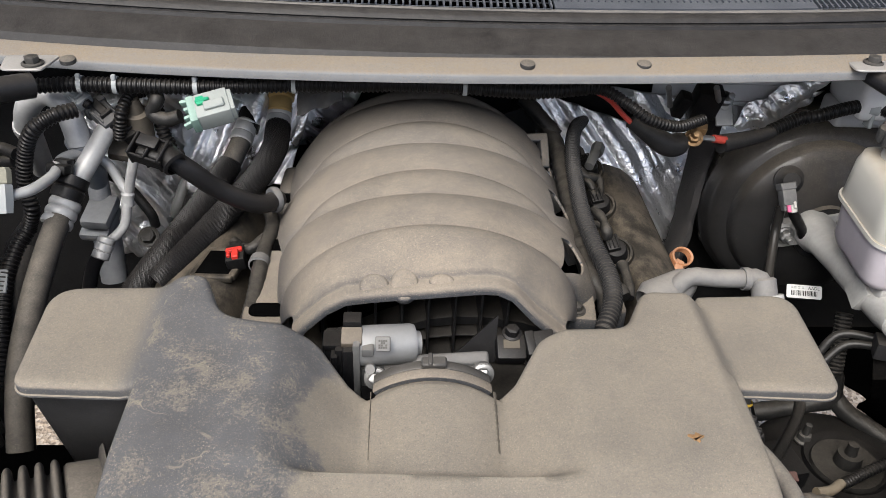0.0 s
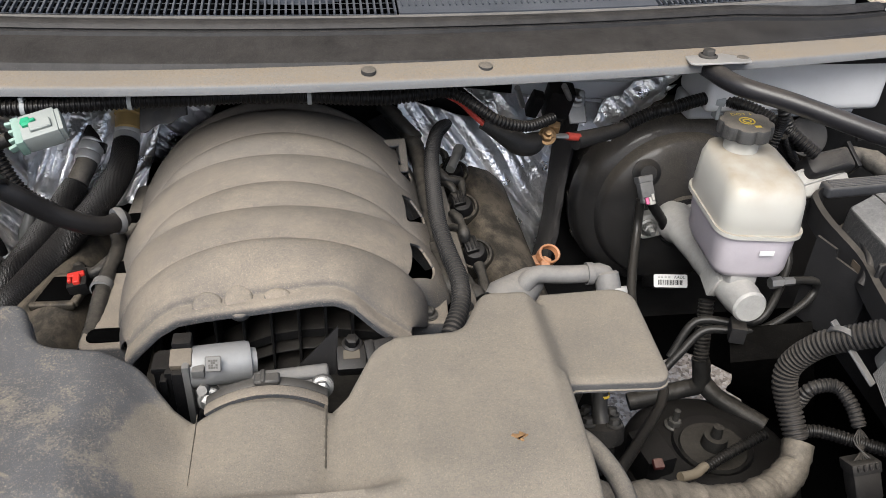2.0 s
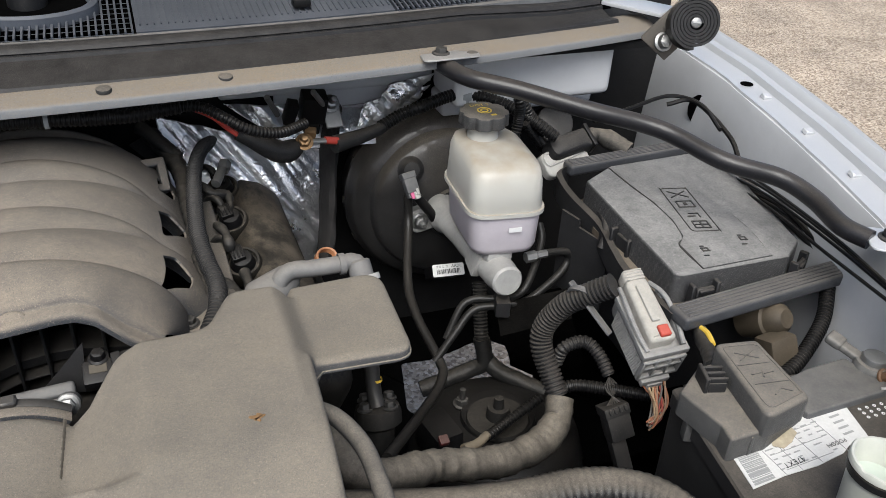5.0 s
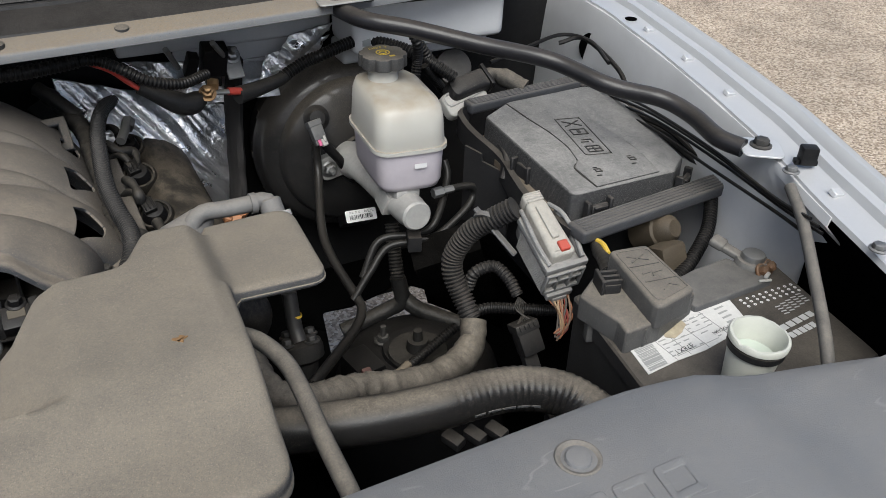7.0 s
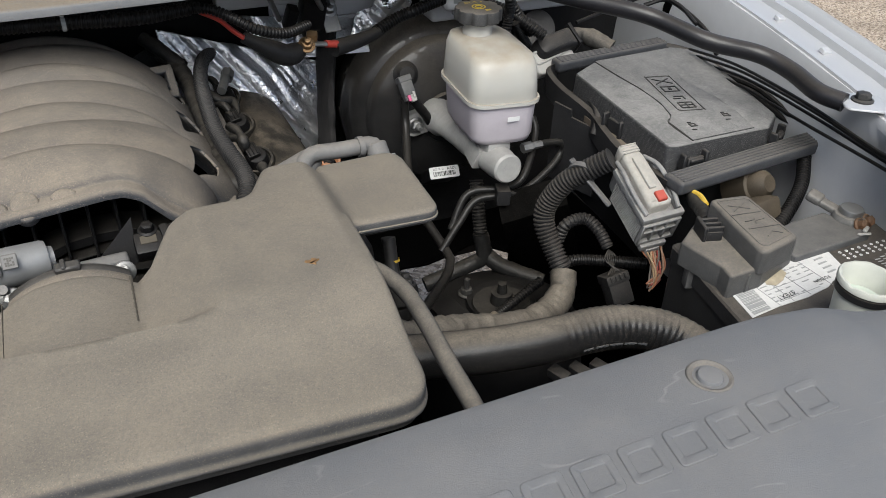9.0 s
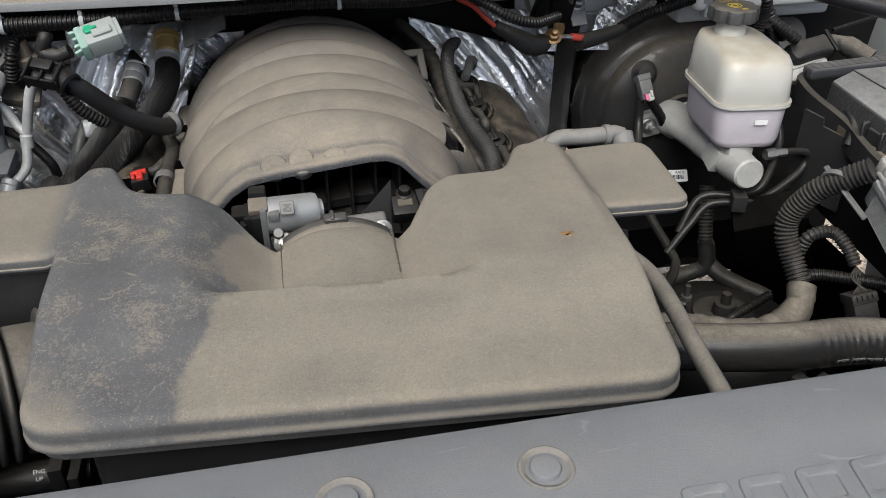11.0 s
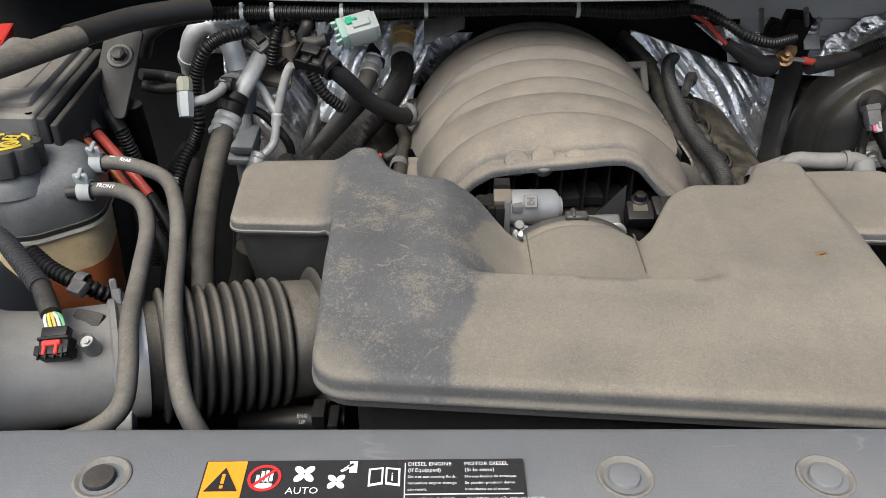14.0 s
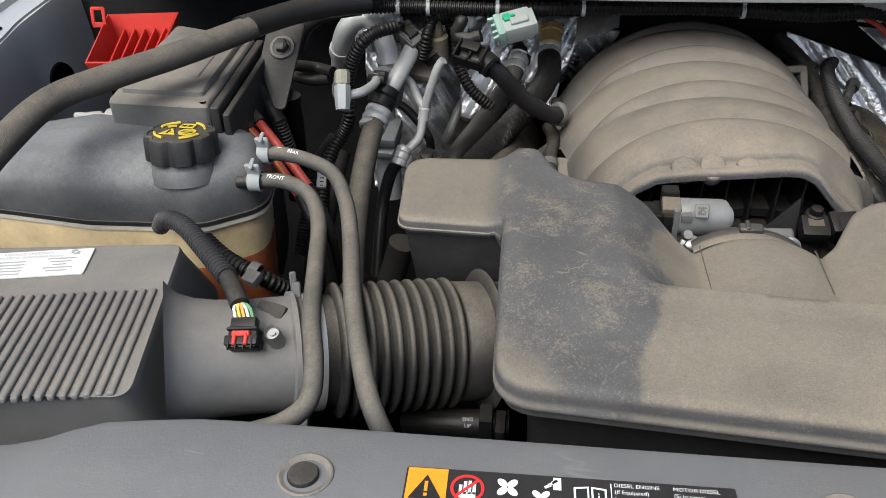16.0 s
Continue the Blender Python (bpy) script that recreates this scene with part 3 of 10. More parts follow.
# firewall
bm = bmesh.new()
FW = 1.02
rbox(bm, (1.85, 0.02, 0.63), pose(CX, FW + 0.01, 0.915), 0.004)
rbox(bm, (1.63, 0.17, 0.012), pose(CX, 0.93, 1.222), 0.003)
tagged(new("wall_firewall", mesh_from(bm, "wall_firewall", material("black firewall mat", (0.008, 0.008, 0.0085), 0.9, dust=0.05, mottle=0.4, scale=20, grain=0.4, grain_scale=200))), "black sound-deadening mat on the firewall behind the engine", "wall", kind="structure")
sidebox = thing("cowl_side_box", (0.55, 0.93, 1.11), "grey painted sheet metal box under the cowl", "body panel")
for name, size, at, r in (("panel", (0.30, 0.03, 0.07), (0.40, 0.985, 1.180), 0.006), ("box", (0.24, 0.09, 0.075), (0.665, 0.915, 1.180), 0.012), ("ledge", (0.24, 0.05, 0.03), (0.665, 0.94, 1.128), 0.008)):
    bm = bmesh.new()
    rbox(bm, size, pose(*at), r, 3)
    part(name, bm, M_PAINT, sidebox)

# raised hood over the bay: painted skin, black lining below
bm = bmesh.new()
rows = []
for i in range(13):
    x = -0.82 + 1.74 * i / 12
    sag = 0.03 * (1 - ((x - CX) / 0.87) ** 2)
    rows.append([(x, 1.06 + bow(x), 1.36), (x, 0.97 + bow(x) + sag, 1.66), (x, 0.85 + sag, 1.96), (x, 0.70 + sag, 2.24), (x, 0.60, 2.38)])
tagged(new("hood", mesh_from(thick(strip(bm, rows), 0.02), "hood", material("black hood lining", (0.03, 0.03, 0.031), 0.8, mottle=0.3))), "raised truck hood with a black lining", "hood", kind="structure")

# ---- fenders ----
def fender(side):
    """Inner wall, bolt flange and outer skin; side +1 or -1."""
    name = "fender"
    body = thing(name, (CX + side * 0.88, 0.4, 0.7), "silver-grey painted front fender with a bolt flange along its top", "fender", "front fenders")
    ys = [-0.1 + 1.15 * i / 46 for i in range(47)]

    def inner(y):
        return float(np.interp(y, [-0.1, 0.19, 0.323, 0.44, 0.63, 0.83, 1.05], [0.63, 0.708, 0.755, 0.800, 0.853, 0.897, 0.92]))

    def top(y):
        return 1.150 + 0.02 * (y - 0.1)

    # sheet coloured near-black for the shade in the open front of the fender
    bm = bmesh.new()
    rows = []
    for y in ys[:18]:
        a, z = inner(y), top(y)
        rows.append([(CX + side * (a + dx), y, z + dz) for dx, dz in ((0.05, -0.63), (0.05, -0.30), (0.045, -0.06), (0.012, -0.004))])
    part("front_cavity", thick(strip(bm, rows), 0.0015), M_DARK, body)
    bm = bmesh.new()
    rows = []
    for y in ys[15:]:
        a, z = inner(y), top(y)
        o = 0.075 * (1 - ease(0.30, 0.45, y))
        rows.append([(CX + side * (a + dx), y, z + dz) for dx, dz in ((-0.015 + o, -0.63 + 0.27 * ease(0.80, 0.88, y)), (-0.02 + o, -0.30), (-0.012 + o, -0.14), (-0.004 + 0.6 * o, -0.05), (0.0, -0.012), (0.003, -0.002), (0.010, 0.0))])
    part("inner_wall", thick(strip(bm, rows), 0.0015), M_PAINT, body)
    bm = bmesh.new()
    rows = []
    for y in ys:
        a, z = inner(y), top(y)
        w = 0.0008 * math.sin(y * 38)
        rows.append([(CX + side * (a + dx), y, z + dz) for dx, dz in ((0.004 + w, -0.004), (0.006 + w, 0.0015), (0.035, 0.002), (0.040, 0.004), (0.044, 0.012), (0.056, 0.013), (0.060, 0.010))])
    part("bolt_flange", thick(strip(bm, rows), 0.0015), M_PAINTW, body, "silver painted bolt flange")
    bm = bmesh.new()
    rows = []
    for y in ys:
        a, z = inner(y), top(y)
        rows.append([(CX + side * (a + dx), y, z + dz) for dx, dz in ((0.054, 0.002), (0.058, 0.016), (0.066, 0.022), (0.078, 0.020), (0.094, 0.010), (0.12, -0.03), (0.13, -0.12), (0.125, -0.62 + 0.28 * ease(0.55, 0.80, y)))])
    part("outer_skin", thick(strip(bm, rows), 0.0015), M_PAINTW, body, "silver painted outer skin")
    for k, y in enumerate((0.16, 0.30, 0.53, 0.64, 0.75)):
        bm = bmesh.new()
        rbox(bm, (0.014, 0.010, 0.006), pose(CX + side * (inner(y) + 0.028), y, top(y) + 0.004, 18, side * 12), 0.001, 1)
        part("tab", bm, M_PAINTW, body)
    # hole drawn as a near-black disc on the flange, in place of its shade
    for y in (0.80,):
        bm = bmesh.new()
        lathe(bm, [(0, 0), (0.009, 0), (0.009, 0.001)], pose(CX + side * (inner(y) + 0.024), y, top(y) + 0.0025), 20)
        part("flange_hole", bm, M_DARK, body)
    return body


fender(1)
fender(-1)
# round holes in the inner walls: near-black discs, the shade inside put into colour
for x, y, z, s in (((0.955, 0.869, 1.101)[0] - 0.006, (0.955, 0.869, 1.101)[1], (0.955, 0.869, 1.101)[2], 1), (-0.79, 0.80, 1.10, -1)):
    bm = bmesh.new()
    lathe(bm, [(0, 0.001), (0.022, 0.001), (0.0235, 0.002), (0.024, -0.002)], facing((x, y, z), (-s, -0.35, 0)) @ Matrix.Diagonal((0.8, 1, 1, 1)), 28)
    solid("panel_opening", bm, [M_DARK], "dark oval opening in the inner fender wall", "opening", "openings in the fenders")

# ---- radiator cover ----
shield = thing("radiator_cover", (CX, 0.1, 1.12), "grey plastic radiator cover with push pins and an embossed mark", "radiator cover")
bm = bmesh.new()


def shield_back(x):
    d = abs(x - CX)
    if d < 0.40:
        return 0.172
    return 0.172 - 0.35 * (d - 0.40) ** 1.35


rows = []
for i in range(73):
    x = -0.62 + 1.34 * i / 72
    yb = shield_back(x)
    d = abs(x - CX)
    zt = 1.154 - 0.012 * max(0.0, min(1.0, (d - 0.47) / 0.04))
    # the last point drops an unseen front face that keeps light out below
    rows.append([(x, yb + 0.002, zt - 0.055), (x, yb + 0.001, zt - 0.010), (x, yb - 0.002, zt - 0.003), (x, yb - 0.008, zt), (x, 0.12, zt + 0.002), (x, 0.06, zt + 0.002), (x, -0.02, zt - 0.001), (x, -0.07, zt - 0.012), (x, -0.10, zt - 0.05), (x, -0.11, zt - 0.62)])
part("panel", thick(strip(bm, rows), 0.003), M_SHIELD, shield)
PIN_Y = 0.1300
M_SEAT = material("dusty pin seat", (0.10, 0.10, 0.10), 0.6, dust=0.5, mottle=0.3, scale=60)
for x in (-0.286, -0.004, 0.104, 0.390):
    bm = bmesh.new()
    lathe(bm, [(0.0160, 0.0012), (0.0152, 0.0030), (0.0142, 0.0034), (0.0124, 0.0028), (0.0106, 0.0010), (0.0090, 0.0008)], pose(x, PIN_Y, 1.1535), 32)
    seat = part("pin_seat", bm, M_SEAT, shield)
    bm = bmesh.new()
    lathe(bm, [(0.0086, 0.0), (0.0086, 0.0040), (0.0080, 0.0050), (0.0072, 0.0052), (0, 0.0050)], pose(x - 0.001, PIN_Y - 0.001, 1.1535), 28)
    part("push_pin", bm, M_BLACKD if x < -0.2 else M_SHIELD, shield)
# embossed mark: nine plain raised plates, each with a sunk middle
for k in range(9):
    cx, w = 0.1785 + 0.0323 * k, 0.0270
    bm = bmesh.new()
    lean = Matrix(((1, 0.14, 0, 0), (0, 1, 0, 0), (0, 0, 1, 0), (0, 0, 0, 1)))
    outer = fillet([(-w / 2, -0.0135, 0.004), (w / 2, -0.0135, 0.004), (w / 2, 0.0135, 0.004), (-w / 2, 0.0135, 0.004)], 4)
    rings = []
    for f, z in ((1.0, -0.001), (1.0, 0.0008), (0.965, 0.0013), (0.60, 0.0013), (0.565, 0.0009), (0.55, 0.0002)):
        rings.append([bm.verts.new(pose(cx, 0.0885, 1.1560) @ lean @ Vector((p[0] * (1 - (1 - f) * 0.85), p[1] * f, z))) for p in outer])
    for a, b in zip(rings, rings[1:]):
        for i in range(len(a)):
            j = (i + 1) % len(a)
            bm.faces.new((a[i], a[j], b[j], b[i]))
    bm.faces.new(rings[-1])
    part("embossed_mark", bm, M_SHIELD, shield)

# ---- air resonator ----
OUTLINE = fillet([(-0.190, 0.224, 0.03), (0.234, 0.214, 0.03), (0.249, 0.433, 0.004), (0.336, 0.428, 0.016), (0.342, 0.552, 0.022), (0.252, 0.548, 0.01), (0.248, 0.530, 0.006), (0.197, 0.530, 0.02), (0.172, 0.480, 0.025), (0.103, 0.474, 0.02), (0.080, 0.436, 0.012), (0.063, 0.425, 0.008), (0.040, 0.431, 0.02), (-0.005, 0.431, 0.02), (-0.029, 0.424, 0.008), (-0.048, 0.436, 0.015), (-0.074, 0.464, 0.03), (-0.145, 0.474, 0.03), (-0.165, 0.524, 0.015), (-0.288, 0.520, 0.025), (-0.280, 0.408, 0.014), (-0.192, 0.404, 0.003)], 7)


def resonator_top(x, y):
    wing = 1.165 - 0.019 * max(0.0, min(1.0, (x + 0.17) / 0.39))
    z = wing - 0.013 * ease(-0.18, -0.205, x) - 0.020 * ease(0.232, 0.258, x)
    z -= 0.012 * (1 - ease(0.26, 0.345, y)) + 0.10 * max(0.0, 0.30 - y)
    left, right = min(1.0, max(0.0, (x + 0.100) / 0.064)), min(1.0, max(0.0, (0.121 - x) / 0.050))
    mid = (0.55 * left + 0.45 * ease(-0.100, -0.036, x)) * right
    back = ease(0.330, 0.338, y)
    bowl = 1.125 - 0.004 * ease(0.38, 0.43, y)
    tube = 0.1017 ** 2 - (x - 0.0165) ** 2
    if tube > 0:
        bowl = max(bowl, 1.0348 + math.sqrt(tube))
    front_mid = z - 0.007 * ease(-0.15, -0.05, x) * (1 - ease(0.05, 0.16, x)) * ease(0.27, 0.325, y)
    z = front_mid * (1 - back) + z * back
    return z + (bowl - z) * mid * back


def loft_plate(outline, top, drop, edge, spacing):
    """A skin over an outline, its rim rounded by edge and carried down by drop."""
    from mathutils import geometry
    dense = []
    n = len(outline)
    for i in range(n):
        a, b = outline[i], outline[(i + 1) % n]
        k = max(1, round((b - a).length / spacing))
        dense += [a.lerp(b, j / k) for j in range(k)]
    keep = [dense[0]]
    for p in dense[1:]:
        if (p - keep[-1]).length > 0.0008:
            keep.append(p)
    dense, n = keep, len(keep)
    normals = []
    for i in range(n):
        t = (dense[(i + 2) % n] - dense[i - 2]).normalized()
        normals.append(Vector((-t.y, t.x)))
    inner = [dense[i] + normals[i] * edge for i in range(n)]
    lo = [min(p[k] for p in dense) for k in (0, 1)]
    hi = [max(p[k] for p in dense) for k in (0, 1)]
    pts = list(inner)
    pd = np.array([tuple(p) for p in dense])
    y = lo[1]
    while y < hi[1]:
        x = lo[0] + (0.5 * spacing if round((y - lo[1]) / spacing) % 2 else 0)
        while x < hi[0]:
            d = np.hypot(pd[:, 0] - x, pd[:, 1] - y).min()
            if d > edge + spacing * 0.7:
                pts.append(Vector((x, y)))
            x += spacing
        y += spacing
    loop = list(range(n))
    vs, _, fs, orig, _, _ = geometry.delaunay_2d_cdt(pts, [], [loop], 1, 1e-6)
    bm = bmesh.new()
    bv = [bm.verts.new((p.x, p.y, top(p.x, p.y))) for p in vs]
    for f in fs:
        try:
            bm.faces.new([bv[i] for i in f])
        except ValueError:
            pass
    where = {}
    for i, o in enumerate(orig):
        for k in o:
            where[k] = i
    ring0 = [bv[where[i]] for i in range(n)]
    levels = [(edge * (1 - math.sin(a)), edge * (1 - math.cos(a))) for a in (math.pi / 8, math.pi / 4, 3 * math.pi / 8, math.pi / 2)]
    levels += [(0.0, edge + 0.004), (0.0, edge + 0.009), (-0.0012, edge + 0.010), (-0.0012, edge + 0.013), (0.003, edge + 0.014), (0.005, edge + drop)]
    prev = ring0
    for inset, fall in levels:
        ring = []
        for i in range(n):
            p = dense[i] + normals[i] * inset
            slim = 0.55 if dense[i].x < -0.196 or dense[i].x > 0.253 else 1.0
            ring.append(bm.verts.new((p.x, p.y, top(inner[i].x, inner[i].y) - fall * slim)))
        for i in range(n):
            j = (i + 1) % n
            if prev[i] is not prev[j]:
                bm.faces.new((prev[i], prev[j], ring[j], ring[i]))
            else:
                bm.faces.new((prev[i], ring[j], ring[i]))
        prev = ring
    return bm


def wiped_material():
    """The dusty cover, with a rubbed, darker area at one end and thin pale scratches."""
    m = material("dusty resonator plastic", (0.072, 0.072, 0.074), 0.5, dust=0.9, mottle=0.25, scale=15, grain=0.35, grain_scale=900, lie=(0.14, 0.58), dust_color=(0.192, 0.165, 0.127))
    nt = m.node_tree
    N, L = nt.nodes.new, nt.links.new
    dust_mix = [n for n in nt.nodes if n.type == "MIX" and n.blend_type == "MIX"][0]
    old = dust_mix.inputs["Factor"].links[0].from_socket
    tc = N("ShaderNodeTexCoord")
    sep = N("ShaderNodeSeparateXYZ")
    L(tc.outputs["Object"], sep.inputs[0])
    wob = N("ShaderNodeTexNoise")
    wob.inputs["Scale"].default_value, wob.inputs["Detail"].default_value, wob.inputs["Roughness"].default_value = 22, 12, 0.70
    wob.inputs["Distortion"].default_value = 0.1
    L(tc.outputs["Object"], wob.inputs["Vector"])
    mul = N("ShaderNodeMath")
    mul.operation, mul.inputs[1].default_value = "MULTIPLY_ADD", 0.055
    L(wob.outputs["Fac"], mul.inputs[0])
    lean, jog, both = N("ShaderNodeMath"), N("ShaderNodeMapRange"), N("ShaderNodeMath")
    lean.operation, lean.inputs[1].default_value = "MULTIPLY_ADD", -0.27
    L(sep.outputs["Y"], lean.inputs[0])
    L(sep.outputs["X"], lean.inputs[2])
    jog.inputs["From Min"].default_value, jog.inputs["From Max"].default_value = 0.345, 0.375
    jog.inputs["To Min"].default_value, jog.inputs["To Max"].default_value = 0.0, 0.020
    L(sep.outputs["Y"], jog.inputs["Value"])
    both.operation = "ADD"
    L(lean.outputs[0], both.inputs[0])
    L(jog.outputs[0], both.inputs[1])
    L(both.outputs[0], mul.inputs[2])
    edge = N("ShaderNodeMapRange")
    edge.interpolation_type = "SMOOTHSTEP"
    edge.inputs["From Min"].default_value, edge.inputs["From Max"].default_value = -0.137, -0.127
    edge.inputs["To Min"].default_value, edge.inputs["To Max"].default_value = 0.0, 1.0
    L(mul.outputs[0], edge.inputs["Value"])
    tab = N("ShaderNodeMapRange")
    tab.interpolation_type = "SMOOTHSTEP"
    tab.inputs["From Min"].default_value, tab.inputs["From Max"].default_value = -0.19, -0.215
    L(sep.outputs["X"], tab.inputs["Value"])
    blot = N("ShaderNodeTexNoise")
    blot.inputs["Scale"].default_value, blot.inputs["Detail"].default_value = 24, 14
    blot.inputs["Roughness"].default_value = 0.75
    blot.inputs["Distortion"].default_value = 0.25
    L(tc.outputs["Object"], blot.inputs["Vector"])
    dither = N("ShaderNodeTexNoise")
    dither.inputs["Scale"].default_value, dither.inputs["Detail"].default_value = 520, 2
    L(tc.outputs["Object"], dither.inputs["Vector"])
    blend = N("ShaderNodeMath")
    blend.operation, blend.inputs[1].default_value = "MULTIPLY_ADD", 0.42
    L(dither.outputs["Fac"], blend.inputs[0])
    L(blot.outputs["Fac"], blend.inputs[2])
    bl = N("ShaderNodeMapRange")
    bl.inputs["From Min"].default_value, bl.inputs["From Max"].default_value = 0.72, 0.83
    bl.inputs["To Min"].default_value, bl.inputs["To Max"].default_value = 0.04, 0.84
    L(blend.outputs[0], bl.inputs["Value"])
    a = N("ShaderNodeMath")
    a.operation = "MAXIMUM"
    L(edge.outputs[0], a.inputs[0])
    L(tab.outputs[0], a.inputs[1])
    # dust left lying in the front corner
    total, ragged, corner, most = N("ShaderNodeMath"), N("ShaderNodeMath"), N("ShaderNodeMapRange"), N("ShaderNodeMath")
    total.operation = "ADD"
    L(sep.outputs["X"], total.inputs[0])
    L(sep.outputs["Y"], total.inputs[1])
    ragged.operation, ragged.inputs[1].default_value = "MULTIPLY_ADD", 0.09
    L(wob.outputs["Fac"], ragged.inputs[0])
    L(total.outputs[0], ragged.inputs[2])
    corner.inputs["From Min"].default_value, corner.inputs["From Max"].default_value = 0.135, 0.110
    corner.inputs["To Max"].default_value = 0.8
    L(ragged.outputs[0], corner.inputs["Value"])
    most.operation = "MAXIMUM"
    L(a.outputs[0], most.inputs[0])
    L(corner.outputs[0], most.inputs[1])
    c = N("ShaderNodeMath")
    c.operation = "MAXIMUM"
    L(most.outputs[0], c.inputs[0])
    L(bl.outputs[0], c.inputs[1])
    line = N("ShaderNodeTexNoise")
    line.inputs["Scale"].default_value, line.inputs["Detail"].default_value = 14, 3
    line.inputs["Distortion"].default_value = 0.6
    L(tc.outputs["Object"], line.inputs["Vector"])
    away = N("ShaderNodeMath")
    away.operation, away.inputs[1].default_value = "SUBTRACT", 0.53
    L(line.outputs["Fac"], away.inputs[0])
    size = N("ShaderNodeMath")
    size.operation = "ABSOLUTE"
    L(away.outputs[0], size.inputs[0])
    thin = N("ShaderNodeMapRange")
    thin.inputs["From Min"].default_value, thin.inputs["From Max"].default_value = 0.002, 0.007
    thin.inputs["To Min"].default_value, thin.inputs["To Max"].default_value = 1.0, 0.0
    L(size.outputs[0], thin.inputs["Value"])
    keep = N("ShaderNodeMapRange")
    keep.inputs["From Min"].default_value, keep.inputs["From Max"].default_value = 0.50, 0.56
    L(wob.outputs["Fac"], keep.inputs["Value"])
    mark = N("ShaderNodeMath")
    mark.operation = "MULTIPLY"
    L(thin.outputs[0], mark.inputs[0])
    L(keep.outputs[0], mark.inputs[1])
    e = N("ShaderNodeMath")
    e.operation = "MAXIMUM"
    L(c.outputs[0], e.inputs[0])
    L(mark.outputs[0], e.inputs[1])
    d = N("ShaderNodeMath")
    d.operation = "MULTIPLY"
    L(old, d.inputs[0])
    L(e.outputs[0], d.inputs[1])
    L(d.outputs[0], dust_mix.inputs["Factor"])
    return m


M_RES = patchy(wiped_material(), (8, 10, 8), 0.86, 7.7)
resonator = thing("air_resonator", (CX, 0.36, 1.0), "dusty grey moulded plastic air resonator with a rubbed dark patch", "air resonator")
part("shell", loft_plate(OUTLINE, resonator_top, 0.024, 0.0075, 0.0048), M_RES, resonator, sharp=60)
# lower half, set in under the rim
bm = bmesh.new()
low = fillet([(-0.165, 0.252, 0.02), (0.205, 0.240, 0.02), (0.225, 0.46, 0.02), (0.16, 0.46, 0.02), (0.07, 0.40, 0.02), (-0.04, 0.40, 0.02), (-0.13, 0.46, 0.02), (-0.168, 0.46, 0.02)], 4)
prism(bm, low, 1.035, 1.105)
part("lower_half", bm, M_BLACKD, resonator)
# the chamber hanging under the rear corner
bm = bmesh.new()
stack(bm, fillet([(-0.2765, 0.414, 0.012), (-0.190, 0.411, 0.003), (-0.180, 0.510, 0.01), (-0.282, 0.514, 0.02)], 4), [(1.030, 0.72, 0.010, 0.012), (1.045, 0.86, 0.005, 0.006), (1.135, 1.0, 0, 0)])
part("side_chamber", bm, material("dusty black chamber", (0.028, 0.028, 0.029), 0.42, dust=0.4, mottle=0.35, scale=30), resonator)
M_SEAM = material("grimy seam", (0.085, 0.074, 0.058), 0.8, mottle=0.5, scale=120)
# mould seams beside the throat
for a, b, w in (((-0.030, 0.427, 1.119), (-0.030, 0.362, 1.119), 0.0007), ((0.063, 0.427, 1.119), (0.061, 0.366, 1.119), 0.0014)):
    bm = bmesh.new()
    line = [Vector((a[0] + (b[0] - a[0]) * k / 40, a[1] + (b[1] - a[1]) * k / 40, 0)) for k in range(41)]
    rows = []
    for k, p in enumerate(line):
        half = w * (1 - 0.4 * k / 40) * rng.choice((0.55, 0.7, 0.85, 1.0))
        rows.append([(p.x + half * f, p.y, resonator_top(p.x + half * f, p.y) + 0.0009 * (1 - abs(f)) + 0.0004) for f in (-1, -0.4, 0.4, 1)])
    part("seam", strip(bm, rows), M_SEAM, resonator)
# neck ring at the bellows
bm = bmesh.new()
AX = Vector((-0.17, -0.070, 0.028)).normalized()
NECK = Vector((-0.190, 0.350, 1.078))
lathe(bm, [(0.042, -0.03), (0.0455, -0.004), (0.0455, 0.026), (0.044, 0.028)], facing(NECK, AX), 40)
part("neck", bm, M_GREYP, resonator)

# dry leaf on the cover
bm = bmesh.new()
LF = (0.194, 0.362, 1.1465)
leafc = [(LF[0] + 0.0045 * math.cos(a) * (1 + 0.5 * math.sin(3 * a)), LF[1] + 0.0035 * math.sin(a) * (1 + 0.4 * math.cos(5 * a))) for a in [k * math.pi / 9 for k in range(18)]]
prism(bm, leafc, LF[2], LF[2] + 0.0018, edge=0.0007)
solid("leaf_scrap", bm, material("dry leaf", (0.19, 0.11, 0.05), 0.8, mottle=0.4, scale=200), "small dry brown leaf scrap on the air resonator", "leaf")

# ---- intake manifold ----
manifold = thing("intake_manifold", (0.02, 0.7, 1.0), "dusty grey plastic intake manifold with arched overlapping runners", "intake manifold")
IX = 0.021
CREASES = [0.598, 0.651, 0.696, 0.750, 0.799, 0.856, 0.915]


def crease(k, c):
    """Where crease k lies, at c = -1 on one flank to 1 on the other: neighbours meet in pairs on the flanks."""
    if k == 0:
        return CREASES[0] + 0.006 * c * abs(c)
    if k == len(CREASES) - 1:
        return CREASES[k]
    gap = 0.5 * (CREASES[k + 1] - CREASES[k - 1])
    if c > 0:
        return CREASES[k] + (0.66 if k % 2 else -0.22) * gap * c * c
    return CREASES[k] + (0.40 if k % 2 else -0.40) * gap * c * c


def runner_half(y):
    return 0.140 - 0.009 * ease(0.62, 0.86, y)


